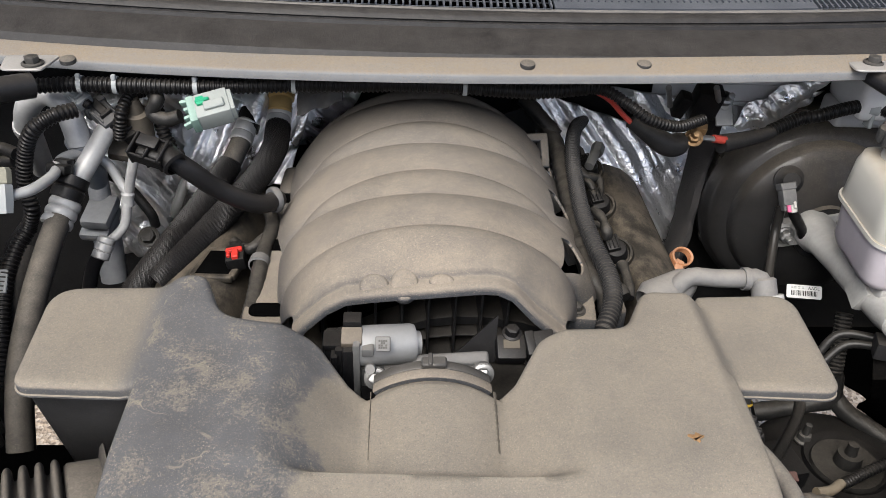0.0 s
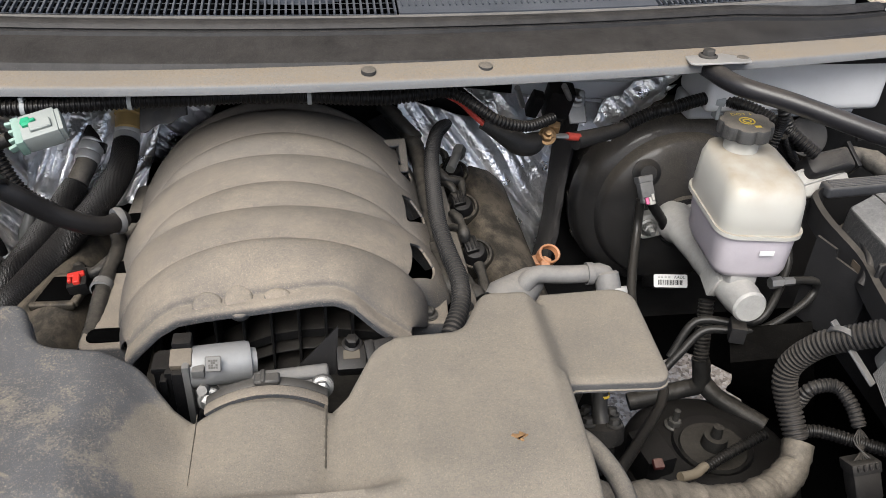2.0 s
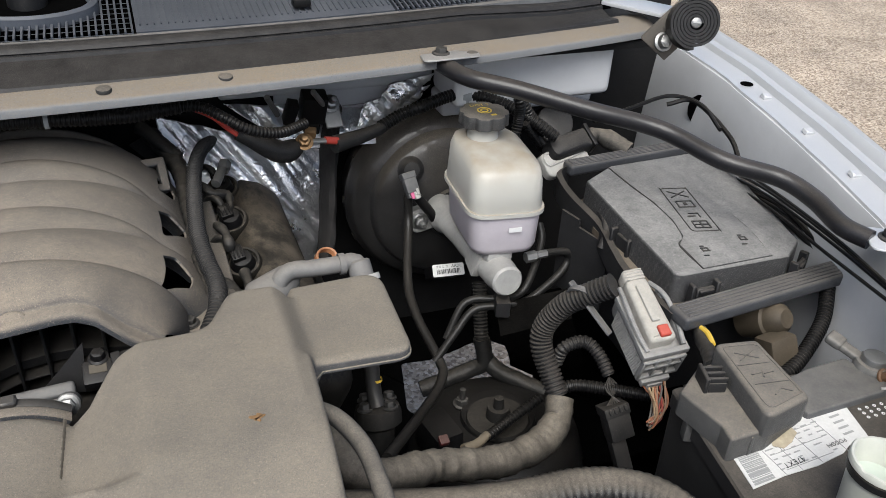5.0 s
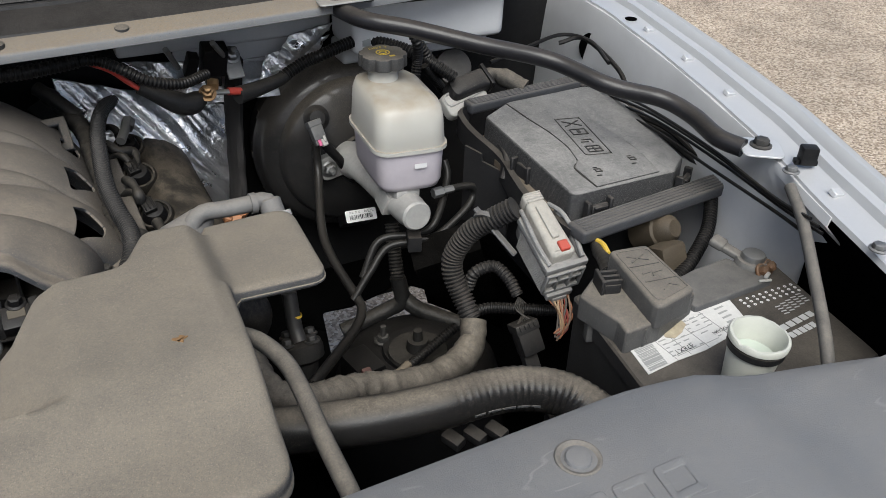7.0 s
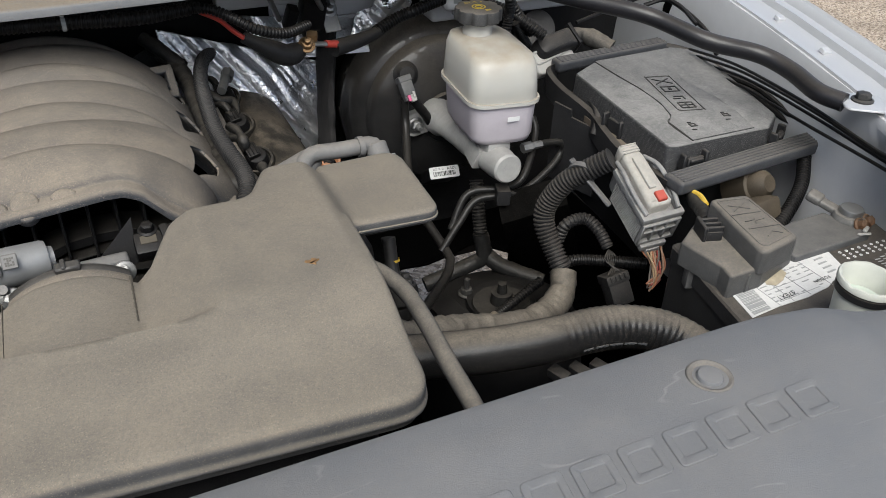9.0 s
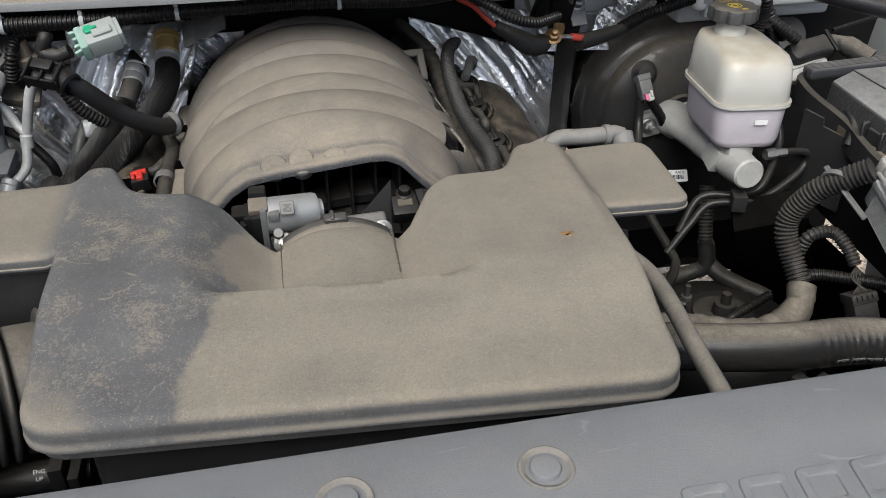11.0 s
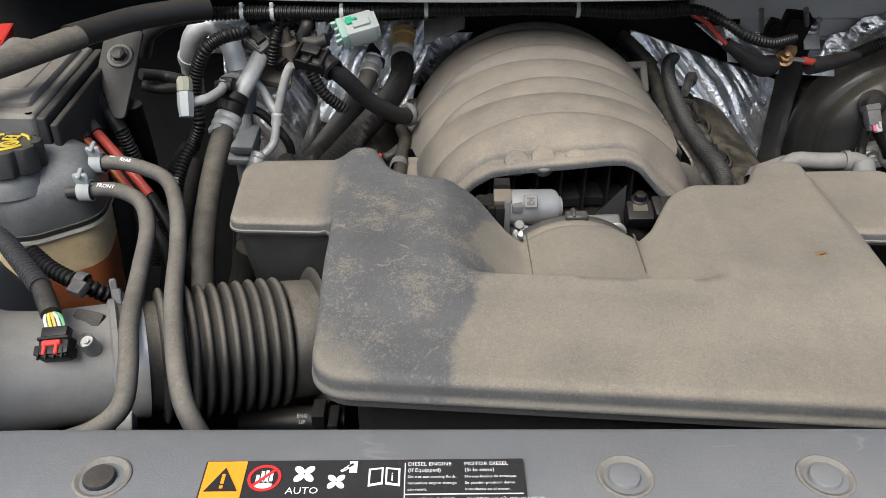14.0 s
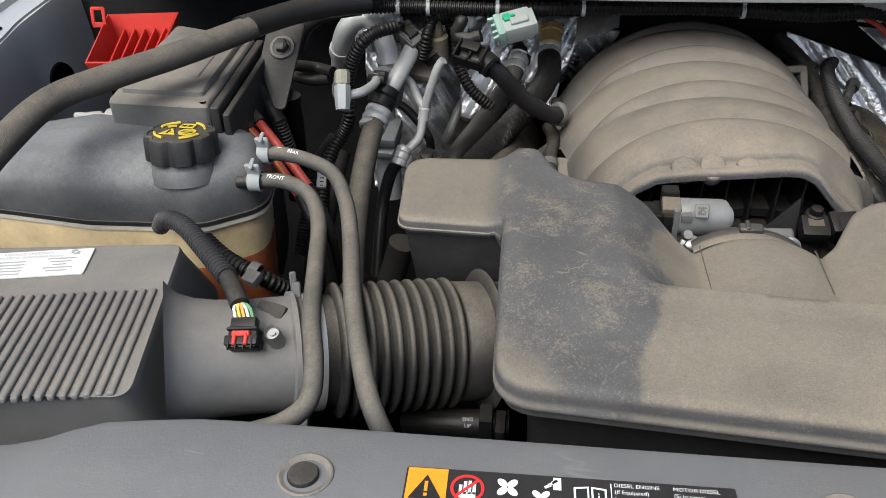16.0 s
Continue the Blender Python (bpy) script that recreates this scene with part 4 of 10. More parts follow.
def flare(c, s, y):
    """How far the foot of the arch spreads outwards."""
    return (0.022 * ease(0.592, 0.632, y) if c < 0 else -0.022 * ease(0.62, 0.74, y)) * (1 - s) ** 2


def runner_point(n, a, y):
    c, s = math.cos(a), math.sin(a)
    y0, y1 = crease(n, -c), crease(n + 1, -c)
    t = min(1.0, max(0.0, (y - y0) / max(1e-5, y1 - y0)))
    p = (0.42 + 0.58 * math.sin(math.pi * (0.03 + 0.79 * t))) * ease(0.002, 0.03, y1 - y0)
    notch = 0.0105 * math.exp(-(y - y0) / 0.0023)
    back = ease(0.875, 0.93, y)
    half = runner_half(y) + 0.009 * p - 0.02 * back - notch
    top = 1.1515 + 0.0150 * p - 0.05 * back + 0.004 * ease(0.6, 0.85, y) - notch
    return (IX - half * c + flare(c, s, y), y + 0.006 * (1 - s), 1.056 + (top - 1.056) * s ** 1.04)


# teardrop openings between the runners' feet, in arc length up the flank and distance back
ARC = 0.0022
TEARS = [fillet([(u * ARC, v, r) for u, v, r in tear], 4) for tear in (
    ((34.5, 0.645, 0.003), (27, 0.657, 0.006), (18, 0.638, 0.004), (19, 0.621, 0.004), (32.5, 0.601, 0.004)),
    ((30.5, 0.748, 0.003), (22, 0.764, 0.006), (11.5, 0.752, 0.004), (13, 0.735, 0.004), (30.0, 0.699, 0.004)),
    ((25, 0.846, 0.003), (17, 0.856, 0.005), (11, 0.845, 0.004), (13, 0.826, 0.004), (25, 0.818, 0.004)))]


def edge_of(tear, u, v):
    """Nearest place on the outline of an opening, and the distance to it, minus inside."""
    best, inside = (9.0, 0, 0), False
    for (x0, y0), (x1, y1) in zip(tear, tear[1:] + tear[:1]):
        dx, dy = x1 - x0, y1 - y0
        k = min(1.0, max(0.0, ((u - x0) * dx + (v - y0) * dy) / max(1e-12, dx * dx + dy * dy)))
        px, py = x0 + k * dx, y0 + k * dy
        best = min(best, (math.hypot(u - px, v - py), px, py))
        if (y0 > v) != (y1 > v) and u < x0 + (v - y0) / (y1 - y0) * dx:
            inside = not inside
    return (-best[0] if inside else best[0]), best[1], best[2]


TEARS = [[(float(p[0]), float(p[1])) for p in tear] for tear in TEARS]
ANGLES = [math.pi * 0.2 * k / 24 for k in range(24)] + [math.pi * (0.2 + 0.58 * k / 34) for k in range(34)] + [math.pi * (0.78 + 0.22 * k / 60) for k in range(61)]
for n in range(len(CREASES) - 1):
    bm = bmesh.new()
    grid = []
    steps = 34 if n % 2 else 72
    for i in range(steps + 1):
        t = i / steps
        t = 0.6 * t + 0.4 * (0.5 - 0.5 * math.cos(math.pi * t))
        row = []
        for a in ANGLES:
            y0, y1 = crease(n, -math.cos(a)), crease(n + 1, -math.cos(a))
            y = y0 + (y1 - y0) * t
            state = 1
            if a > 2.45 and y < 0.88:
                u = (math.pi - a) * 180 / math.pi * ARC
                for tear in TEARS:
                    if abs(sum(q[1] for q in tear) / len(tear) - y) > 0.06:
                        continue
                    d, pu, pv = edge_of(tear, u, y)
                    if abs(d) < 0.0010:
                        turn = pu / ARC * math.pi / 180
                        a, y, state = math.pi - turn, pv, 0
                    elif d < 0:
                        state = -1
            row.append((bm.verts.new(runner_point(n, a, y)), state))
        grid.append(row)
    for r0, r1 in zip(grid, grid[1:]):
        for k in range(len(ANGLES) - 1):
            four = (r0[k], r1[k], r1[k + 1], r0[k + 1])
            if min(q[1] for q in four) >= 0 and max(q[1] for q in four) > 0:
                bm.faces.new([q[0] for q in four])
    bmesh.ops.delete(bm, geom=[v for v in bm.verts if not v.link_faces], context="VERTS")
    bmesh.ops.remove_doubles(bm, verts=bm.verts, dist=0.00002)
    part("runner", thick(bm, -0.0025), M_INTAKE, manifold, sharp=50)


def lip_height(x):
    """The upper edge of the rim over the throttle opening."""
    return 0.0165 + float(np.interp(x, [-0.105, -0.090, -0.072, -0.055, -0.030, 0.011, 0.059, 0.074, 0.088, 0.110, 0.126, 0.142], [1.082, 1.099, 1.117, 1.1275, 1.1315, 1.1355, 1.1405, 1.1400, 1.133, 1.108, 1.094, 1.080]))


# closed arch under the runners, near-black to give the openings their shade
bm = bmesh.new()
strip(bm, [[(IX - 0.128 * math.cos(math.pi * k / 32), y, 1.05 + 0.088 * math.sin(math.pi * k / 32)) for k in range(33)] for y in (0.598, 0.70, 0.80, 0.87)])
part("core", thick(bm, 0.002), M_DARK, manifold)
# front bell: swells out to a lip over the throttle opening
bm = bmesh.new()
rows = [[(IX - 0.130 * math.cos(math.pi * k / 80), crease(0, -math.cos(math.pi * k / 80)) + 0.005 + 0.006 * (1 - math.sin(math.pi * k / 80)), 1.056 + 0.082 * math.sin(math.pi * k / 80)) for k in range(81)]]
for i in range(29):
    t = i / 28
    row = []
    for k in range(81):
        a = math.pi * k / 80
        c, s = math.cos(a), math.sin(a)
        xa, xl = IX - 0.1425 * c, 0.019 - 0.120 * c
        za, zl = 1.056 + 0.1005 * s ** 1.04, lip_height(xl)
        u = t * t * (3 - 2 * t) * 0.4 + t * 0.6
        yb = crease(0, -c) + 0.001 + 0.006 * (1 - s)
        row.append((xa + (xl - xa) * t ** 1.7, yb + (0.543 - yb) * t, za + (zl - za) * u ** 1.6 + 0.014 * math.sin(math.pi * t ** 0.7) ** 0.8 * s ** 0.8))
    rows.append(row)
lip = rows[-1]
for dy, dz, f in ((-0.0012, -0.0030, 1.0), (-0.0022, -0.0058, 1.0), (-0.0040, -0.0070, 1.0), (-0.013, -0.0068, 1.0), (-0.0155, -0.0078, 1.0), (-0.0165, -0.010, 1.0), (-0.016, -0.0135, 0.995), (-0.014, -0.0145, 0.99), (-0.002, -0.015, 0.985)):
    rows.append([(IX + (x - IX) * f, y + dy, z + dz) for x, y, z in lip])
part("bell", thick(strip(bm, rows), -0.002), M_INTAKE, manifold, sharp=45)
# half-round bosses standing on the rim
for x, r, h in ((-0.0305, 0.0125, 0.0120), (-0.0050, 0.0120, 0.0150), (0.0265, 0.0110, 0.0070)):
    bm = bmesh.new()
    z = lip_height(x) - 0.0125
    lathe(bm, [(r, -0.005), (r, 0.004), (r * 0.94, 0.0056), (r * 0.8, 0.0065), (0, 0.007)], facing((x, 0.5375, z + 0.0036), (0, -0.62, 0.78)) @ Matrix.Diagonal((1, h / r, 1, 1)), 28)
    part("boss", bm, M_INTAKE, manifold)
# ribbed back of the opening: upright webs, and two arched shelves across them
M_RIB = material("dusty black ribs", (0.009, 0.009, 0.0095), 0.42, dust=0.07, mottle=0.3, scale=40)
# back plate in near-black: shade of the throttle opening painted in
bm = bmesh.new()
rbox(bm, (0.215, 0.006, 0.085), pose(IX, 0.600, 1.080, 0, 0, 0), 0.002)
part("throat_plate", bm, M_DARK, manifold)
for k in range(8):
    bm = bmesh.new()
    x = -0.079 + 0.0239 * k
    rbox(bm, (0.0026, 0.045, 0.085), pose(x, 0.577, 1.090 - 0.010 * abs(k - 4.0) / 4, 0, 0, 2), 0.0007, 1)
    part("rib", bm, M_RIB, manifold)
for drop, y, tall in ((0.0, 0.566, 0.010), (0.017, 0.560, 0.0022), (0.038, 0.553, 0.0022)):
    bm = bmesh.new()
    rows = []
    for i in range(25):
        x = -0.075 + 0.205 * i / 24
        z = float(np.interp(x, [-0.075, -0.027, 0.0, 0.018, 0.045, 0.066, 0.105, 0.139], [1.040, 1.065, 1.076, 1.0825, 1.086, 1.086, 1.079, 1.067])) - drop
        rows.append([(x, y + 0.030, z + 0.002), (x, y + 0.0015, z), (x, y, z - 0.001), (x, y, z - tall), (x, y + 0.030, z - tall)])
    part("shelf", strip(bm, rows), M_RIB, manifold)
# base flanges
for side in (-1, 1):
    bm = bmesh.new()
    x0 = IX + side * (0.152 if side < 0 else 0.186)
    w0, w1 = (0.026, 0.020) if side < 0 else (0.012, 0.010)
    prism(bm, fillet([(x0 - w0, 0.575 if side < 0 else 0.605, 0.010), (x0 + w1, 0.575 if side < 0 else 0.605, 0.006), (x0 + w1, 0.87, 0.006), (x0 - w0 * 0.7, 0.87, 0.010)], 3), 1.030, 1.070 if side < 0 else 1.060, edge=0.003)
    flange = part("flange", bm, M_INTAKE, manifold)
    # slots are near-black pads on the flange, coloured like shaded holes
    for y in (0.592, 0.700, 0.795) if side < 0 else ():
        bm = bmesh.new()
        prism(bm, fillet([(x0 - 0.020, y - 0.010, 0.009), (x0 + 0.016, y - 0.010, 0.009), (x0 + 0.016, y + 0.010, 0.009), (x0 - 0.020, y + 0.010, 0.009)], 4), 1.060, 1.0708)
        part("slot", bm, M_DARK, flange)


# added near-black plate, so that the teardrop openings look shaded inside
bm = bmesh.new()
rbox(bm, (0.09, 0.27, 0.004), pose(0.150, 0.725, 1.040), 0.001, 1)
part("shade_floor", bm, M_DARK, manifold)


def port(apex, foot, side):
    """A teardrop pocket between two runners: raised rim, and a near-black face for the shade inside."""
    way = Vector((side * 0.62, -0.55, 0.56))
    m = facing(Vector(apex).lerp(Vector(foot), 0.5) + way.normalized() * 0.015, way)
    q = m.inverted() @ Vector(apex)
    r = m.inverted() @ Vector(foot)
    ax = (r - q).xy
    n = Vector((-ax.y, ax.x)).normalized() * (-1 if side > 0 else 1)
    if (m.to_3x3() @ Vector((n.x, n.y, 0))).y > 0:
        n = -n
    L = ax.length
    u = ax / L
    o = [q.xy + u * (L * a) + n * b for a, b in ((-0.04, 0.001), (0.25, 0.0055), (0.55, 0.0095), (0.85, 0.0145), (1.0, 0.0125), (1.06, 0.006), (1.02, -0.002), (0.85, -0.0062), (0.55, -0.0055), (0.3, -0.0045), (0.05, -0.003))]
    mid = sum(o, Vector((0, 0))) / len(o)
    wide = [mid + (p - mid) * 1.16 for p in o]
    bm = bmesh.new()
    loops = [[bm.verts.new(m @ Vector((p.x, p.y, z))) for p in ring] for ring, z in ((wide, -0.034), (wide, -0.0006), (o, 0.0), (o, -0.002))]
    k = len(o)
    for a, b in zip(loops, loops[1:]):
        for i in range(k):
            bm.faces.new((a[i], a[(i + 1) % k], b[(i + 1) % k], b[i]))
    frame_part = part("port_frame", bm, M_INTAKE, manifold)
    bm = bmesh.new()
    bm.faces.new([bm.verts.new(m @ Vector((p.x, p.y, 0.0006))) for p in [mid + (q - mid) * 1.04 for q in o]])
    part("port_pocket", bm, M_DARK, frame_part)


for apex, foot, side in (((0.151, 0.978, 1.100), (0.168, 0.996, 1.070), 1),):
    port(apex, foot, side)
# square lug with a window
for at, side in (((0.152, 0.866, 1.098), 1),):
    bm = bmesh.new()
    m = facing(at, (side * 0.1, -0.8, 0.6), 0)
    for dx, dy, sx, sy in ((0, 0.016, 0.034, 0.010), (0, -0.016, 0.034, 0.010), (-0.0125, 0, 0.010, 0.032), (0.0125, 0, 0.010, 0.032)):
        rbox(bm, (sx, sy, 0.022), m @ pose(dx, dy, 0), 0.0025, 3)
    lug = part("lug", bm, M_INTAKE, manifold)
    # window filled with near-black, the shade behind it put into colour
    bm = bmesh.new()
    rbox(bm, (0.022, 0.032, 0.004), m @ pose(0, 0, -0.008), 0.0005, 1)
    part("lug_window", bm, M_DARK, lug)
bm = bmesh.new()
rbox(bm, (0.036, 0.050, 0.020), pose(0.167, 0.614, 1.054, 0, 0, -6), 0.003)
rbox(bm, (0.030, 0.012, 0.012), pose(0.168, 0.638, 1.066, 0, 0, -6), 0.004)
part("ear", bm, M_INTAKE, manifold)
bm = bmesh.new()
lathe(bm, [(0.0098, 0), (0.0098, 0.0012), (0.007, 0.002), (0, 0.002)], pose(0.164, 0.602, 1.064), 20)
disc_bolt(bm, pose(0.164, 0.602, 1.0655), 0.0062, 0.006)
part("bolt", bm, M_DSTEEL, manifold)
bm = bmesh.new()
rbox(bm, (0.25, 0.42, 0.10), pose(IX, 0.72, 0.985), 0.01)
part("valley_cover", bm, M_GRIME, manifold)

# ---- engine block and heads, mostly hidden ----
engine = thing("engine_block", (0.02, 0.7, 0.55), "cast engine block under the intake, near-black for the shade it lies in", "engine")
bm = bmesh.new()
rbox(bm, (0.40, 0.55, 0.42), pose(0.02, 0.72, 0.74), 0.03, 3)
# the block's near-black colour holds the shade below the intake
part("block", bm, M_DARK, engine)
for side in (-1, 1):
    bm = bmesh.new()
    m = pose(IX + side * (0.242 if side < 0 else 0.249), 0.775, 0.994, 0, side * (32 if side < 0 else 27), 0)
    rbox(bm, (0.115 if side < 0 else 0.078, 0.50, 0.085), m, 0.036, 6)
    cover = part("rocker_cover", bm, M_ROCK, engine)
    bm = bmesh.new()
    rbox(bm, (0.014, 0.515, 0.010), m @ pose(side * (0.060 if side < 0 else 0.040), 0, -0.030), 0.003)
    part("cover_lip", bm, M_ROCK, cover)
    for y in (0.695,) if side < 0 else ():
        # square well round each coil plug, with a raised rim; near-black floor for its shade
        w = pose(IX - 0.220, y, 1.0485, 0, -8, -12)
        bm = bmesh.new()
        for dx, dy, sx, sy in ((0, 0.024, 0.048, 0.008), (0, -0.024, 0.048, 0.008), (-0.022, 0, 0.008, 0.048), (0.022, 0, 0.008, 0.048)):
            rbox(bm, (sx, sy, 0.008), w @ pose(dx, dy, -0.001), 0.0028, 3)
        well = part("coil_well", bm, M_ROCK, cover)
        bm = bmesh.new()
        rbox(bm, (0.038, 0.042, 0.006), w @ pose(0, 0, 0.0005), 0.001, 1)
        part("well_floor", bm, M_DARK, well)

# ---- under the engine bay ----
# added near-black sheets: they shut out ground light and keep the bay dark
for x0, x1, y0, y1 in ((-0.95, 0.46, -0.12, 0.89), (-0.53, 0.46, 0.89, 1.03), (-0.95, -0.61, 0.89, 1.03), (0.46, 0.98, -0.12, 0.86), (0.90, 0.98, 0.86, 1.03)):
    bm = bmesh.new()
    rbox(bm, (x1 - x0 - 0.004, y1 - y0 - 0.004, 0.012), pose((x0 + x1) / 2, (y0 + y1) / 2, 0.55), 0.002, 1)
    solid("bay_floor_sheet", bm, M_DARK, "added near-black sheet closing the bay under the engine", "splash shield", "splash shields")


def holed_sheet(outer, hole, z, d):
    """A flat sheet with one opening of free outline."""
    from mathutils import geometry
    pts = [Vector(p) for p in outer] + [Vector(p) for p in hole]
    n, k = len(outer), len(hole)
    edges = [(i, (i + 1) % n) for i in range(n)] + [(n + i, n + (i + 1) % k) for i in range(k)]
    vs, _, fs, _, _, _ = geometry.delaunay_2d_cdt(pts, edges, [], 0, 1e-6)
    bm = bmesh.new()
    bv = [bm.verts.new((p.x, p.y, z)) for p in vs]
    for f in fs:
        c = sum((vs[i] for i in f), Vector((0, 0))) / len(f)
        inside = False
        for (x0, y0), (x1, y1) in zip(hole, hole[1:] + hole[:1]):
            if (y0 > c.y) != (y1 > c.y) and c.x < x0 + (c.y - y0) / (y1 - y0) * (x1 - x0):
                inside = not inside
        if not inside:
            bm.faces.new([bv[i] for i in f])
    return thick(bm, d)


# added sheet round the gap to the ground, near-black in place of shade
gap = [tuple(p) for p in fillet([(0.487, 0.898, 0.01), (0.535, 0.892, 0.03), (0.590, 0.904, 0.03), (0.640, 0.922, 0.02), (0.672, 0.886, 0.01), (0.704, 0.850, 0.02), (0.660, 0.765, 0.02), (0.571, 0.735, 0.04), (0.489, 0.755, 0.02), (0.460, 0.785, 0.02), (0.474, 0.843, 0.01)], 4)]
solid("gap_sheet", holed_sheet([(0.36, 0.60), (0.90, 0.60), (0.90, 1.012), (0.36, 1.012)], gap, 0.700, 0.004), M_DARK, "added near-black sheet open to the ground beside the strut", "liner")


# ---- brake booster ----
booster = thing("brake_booster", (0.555, 0.93, 0.84), "glossy black round brake booster drum dusty on top", "brake booster")
BM = facing((0.555, 0.955, 0.978), (-0.02, -1, 0.06))
bm = bmesh.new()
lathe(bm, [(0.125, -0.05), (0.134, -0.045), (0.1395, -0.02), (0.1395, -0.010), (0.142, -0.006), (0.142, 0.004), (0.1385, 0.008), (0.136, 0.02), (0.131, 0.030), (0.120, 0.038), (0.114, 0.041), (0.1115, 0.050), (0.1095, 0.0555), (0.106, 0.0585), (0.092, 0.066), (0.060, 0.079), (0.040, 0.084), (0.038, 0.09), (0, 0.09)], BM, 72)
part("drum", bm, M_BOOST, booster, sharp=30)
bm = bmesh.new()
lathe(bm, [(0.010, -0.004), (0.018, 0.0), (0.019, 0.005), (0.014, 0.008), (0.011, 0.014), (0, 0.015)], facing((0.487, 0.878, 1.058), (-0.1, -1, 0.4)), 24)
part("valve_grommet", bm, M_RUBBER, booster)
for k in range(14):
    bm = bmesh.new()
    a = 2 * math.pi * k / 14
    rbox(bm, (0.012, 0.004, 0.010), BM @ pose(0.1415 * math.cos(a), 0.1415 * math.sin(a), -0.002, 0, 0, math.degrees(a) + 90), 0.001, 1)
    part("crimp", bm, M_BOOST, booster)
# barcode label
LM = axes((0.535, 0.835, 0.910), (0.07, 0.62, 0.78), (-0.05, -0.78, 0.62)) @ Matrix.Scale(1.32, 4)
bm = bmesh.new()
rbox(bm, (0.035, 0.0132, 0.04), LM @ pose(0, 0, -0.0205), 0.002)
part("label_plate", bm, M_BLACK, booster)
bm = bmesh.new()
prism(bm, fillet([(-0.018, -0.0068, 0.002), (0.018, -0.0068, 0.002), (0.018, 0.0068, 0.002), (-0.018, 0.0068, 0.002)], 3), 0, 0.0006, LM)
tag = part("label", bm, M_LABELW, booster, "white barcode label")
bm = bmesh.new()
u = -0.0135
while u < 0.0135:
    w = rng.choice((0.0004, 0.0007, 0.0011))
    rbox(bm, (w, 0.0052, 0.0003), LM @ pose(u + w / 2, -0.0015, 0.0008), 0)
    u += w + rng.choice((0.0005, 0.0008))
part("barcode", bm, M_INK, tag)
writing("AADL", 0.0046, LM @ pose(0.0035, 0.0024, 0.0009), M_INK, tag)
bm = bmesh.new()
for v in (0.0048, 0.0033):
    for u in (-0.0135, -0.0105, -0.0065, -0.0025):
        rbox(bm, (0.0022, 0.0008, 0.0002), LM @ pose(u + 0.001, v, 0.0008), 0)
part("print_bar", bm, M_GREYINK, tag)

# vacuum check valve plugged into the drum, with its grey sensor head
VS = (0.478, 0.852, 1.051)
valve = thing("vacuum_sensor", VS, "grey vacuum sensor plug with a white clip", "sensor")
m = axes(VS, (0.16, -0.55, -0.85), (0, -0.85, 0.5)) @ Matrix.Scale(0.88, 4)
bm = bmesh.new()
rbox(bm, (0.020, 0.030, 0.018), m, 0.002)
rbox(bm, (0.022, 0.010, 0.020), m @ pose(0, -0.012, 0), 0.001, 1)
part("body", bm, M_GREYP, valve)
bm = bmesh.new()
rbox(bm, (0.010, 0.018, 0.013), m @ pose(-0.0045, 0.018, 0.001), 0.0015, 1)
rbox(bm, (0.004, 0.010, 0.003), m @ pose(-0.0055, 0.016, 0.009), 0.0006, 1)
part("clip", bm, M_DUSTW, valve)
bm = bmesh.new()
rbox(bm, (0.0085, 0.014, 0.012), m @ pose(0.0053, 0.016, 0.0), 0.0012, 1)
part("socket", bm, M_GREYP, valve)
bm = bmesh.new()
rbox(bm, (0.005, 0.010, 0.004), m @ pose(0.004, 0.020, 0.009), 0.0005, 1)
part("latch", bm, material("pink plastic", (0.45, 0.10, 0.20), 0.5), valve)
solid("vacuum_pipe", hose([(0.477, 0.855, 1.032), (0.474, 0.842, 0.990), (0.451, 0.773, 0.945), (0.447, 0.723, 0.925), (0.455, 0.656, 0.900), (0.450, 0.633, 0.897), (0.421, 0.591, 0.905), (0.327, 0.471, 0.955)], 0.0062, 12), material("dark nylon pipe", (0.011, 0.0105, 0.010), 0.32, dust=0.06, mottle=0.2), "dusty dark vacuum pipe bent from the booster to the engine", "pipe")
solid("sensor_cable", wrapped([(0.484, 0.845, 1.036), (0.506, 0.845, 1.006), (0.521, 0.850, 0.987), (0.546, 0.860, 1.001)], 0.0065), M_LOOM, "black taped cable from the vacuum sensor", "cable")

# ---- master cylinder with its reservoir ----
master = thing("master_cylinder", (0.532, 0.73, 0.99), "cast aluminium brake master cylinder with a translucent white reservoir", "master cylinder")
MA, MB = Vector((0.535, 0.875, 0.990)), Vector((0.531, 0.640, 1.016))
axis = (MB - MA)
bm = bmesh.new()
lathe(bm, [(0.026, 0.0), (0.026, 0.03), (0.021, 0.04), (0.020, 0.10), (0.021, 0.12), (0.021, 0.215), (0.0195, 0.225), (0.0195, 0.234), (0.017, 0.237), (0, 0.237)], facing(MA, axis), 32)
part("body", bm, M_CAST, master)
bm = bmesh.new()
m = facing(MA, axis)
prism(bm, fillet([(-0.052, -0.018, 0.012), (0.052, -0.018, 0.012), (0.052, 0.018, 0.012), (-0.052, 0.018, 0.012)], 4), 0.0, 0.014, m @ pose(0, 0, 0, 0, 0, 12), 0.002)
part("flange", bm, M_CAST, master)
for s in (-1, 1):
    bm = bmesh.new()
    disc_bolt(bm, m @ pose(0, 0, 0.014, 0, 0, 12) @ pose(s * 0.038, 0, 0), 0.0085, 0.009)
    lathe(bm, [(0.0045, 0.0), (0.0045, 0.018), (0.003, 0.02), (0, 0.02)], m @ pose(0, 0, 0.014, 0, 0, 12) @ pose(s * 0.038, 0, 0), 12)
    part("nut", bm, M_STEEL, master)
bm = bmesh.new()
rbox(bm, (0.034, 0.06, 0.03), pose(0.533, 0.70, 1.030), 0.006)
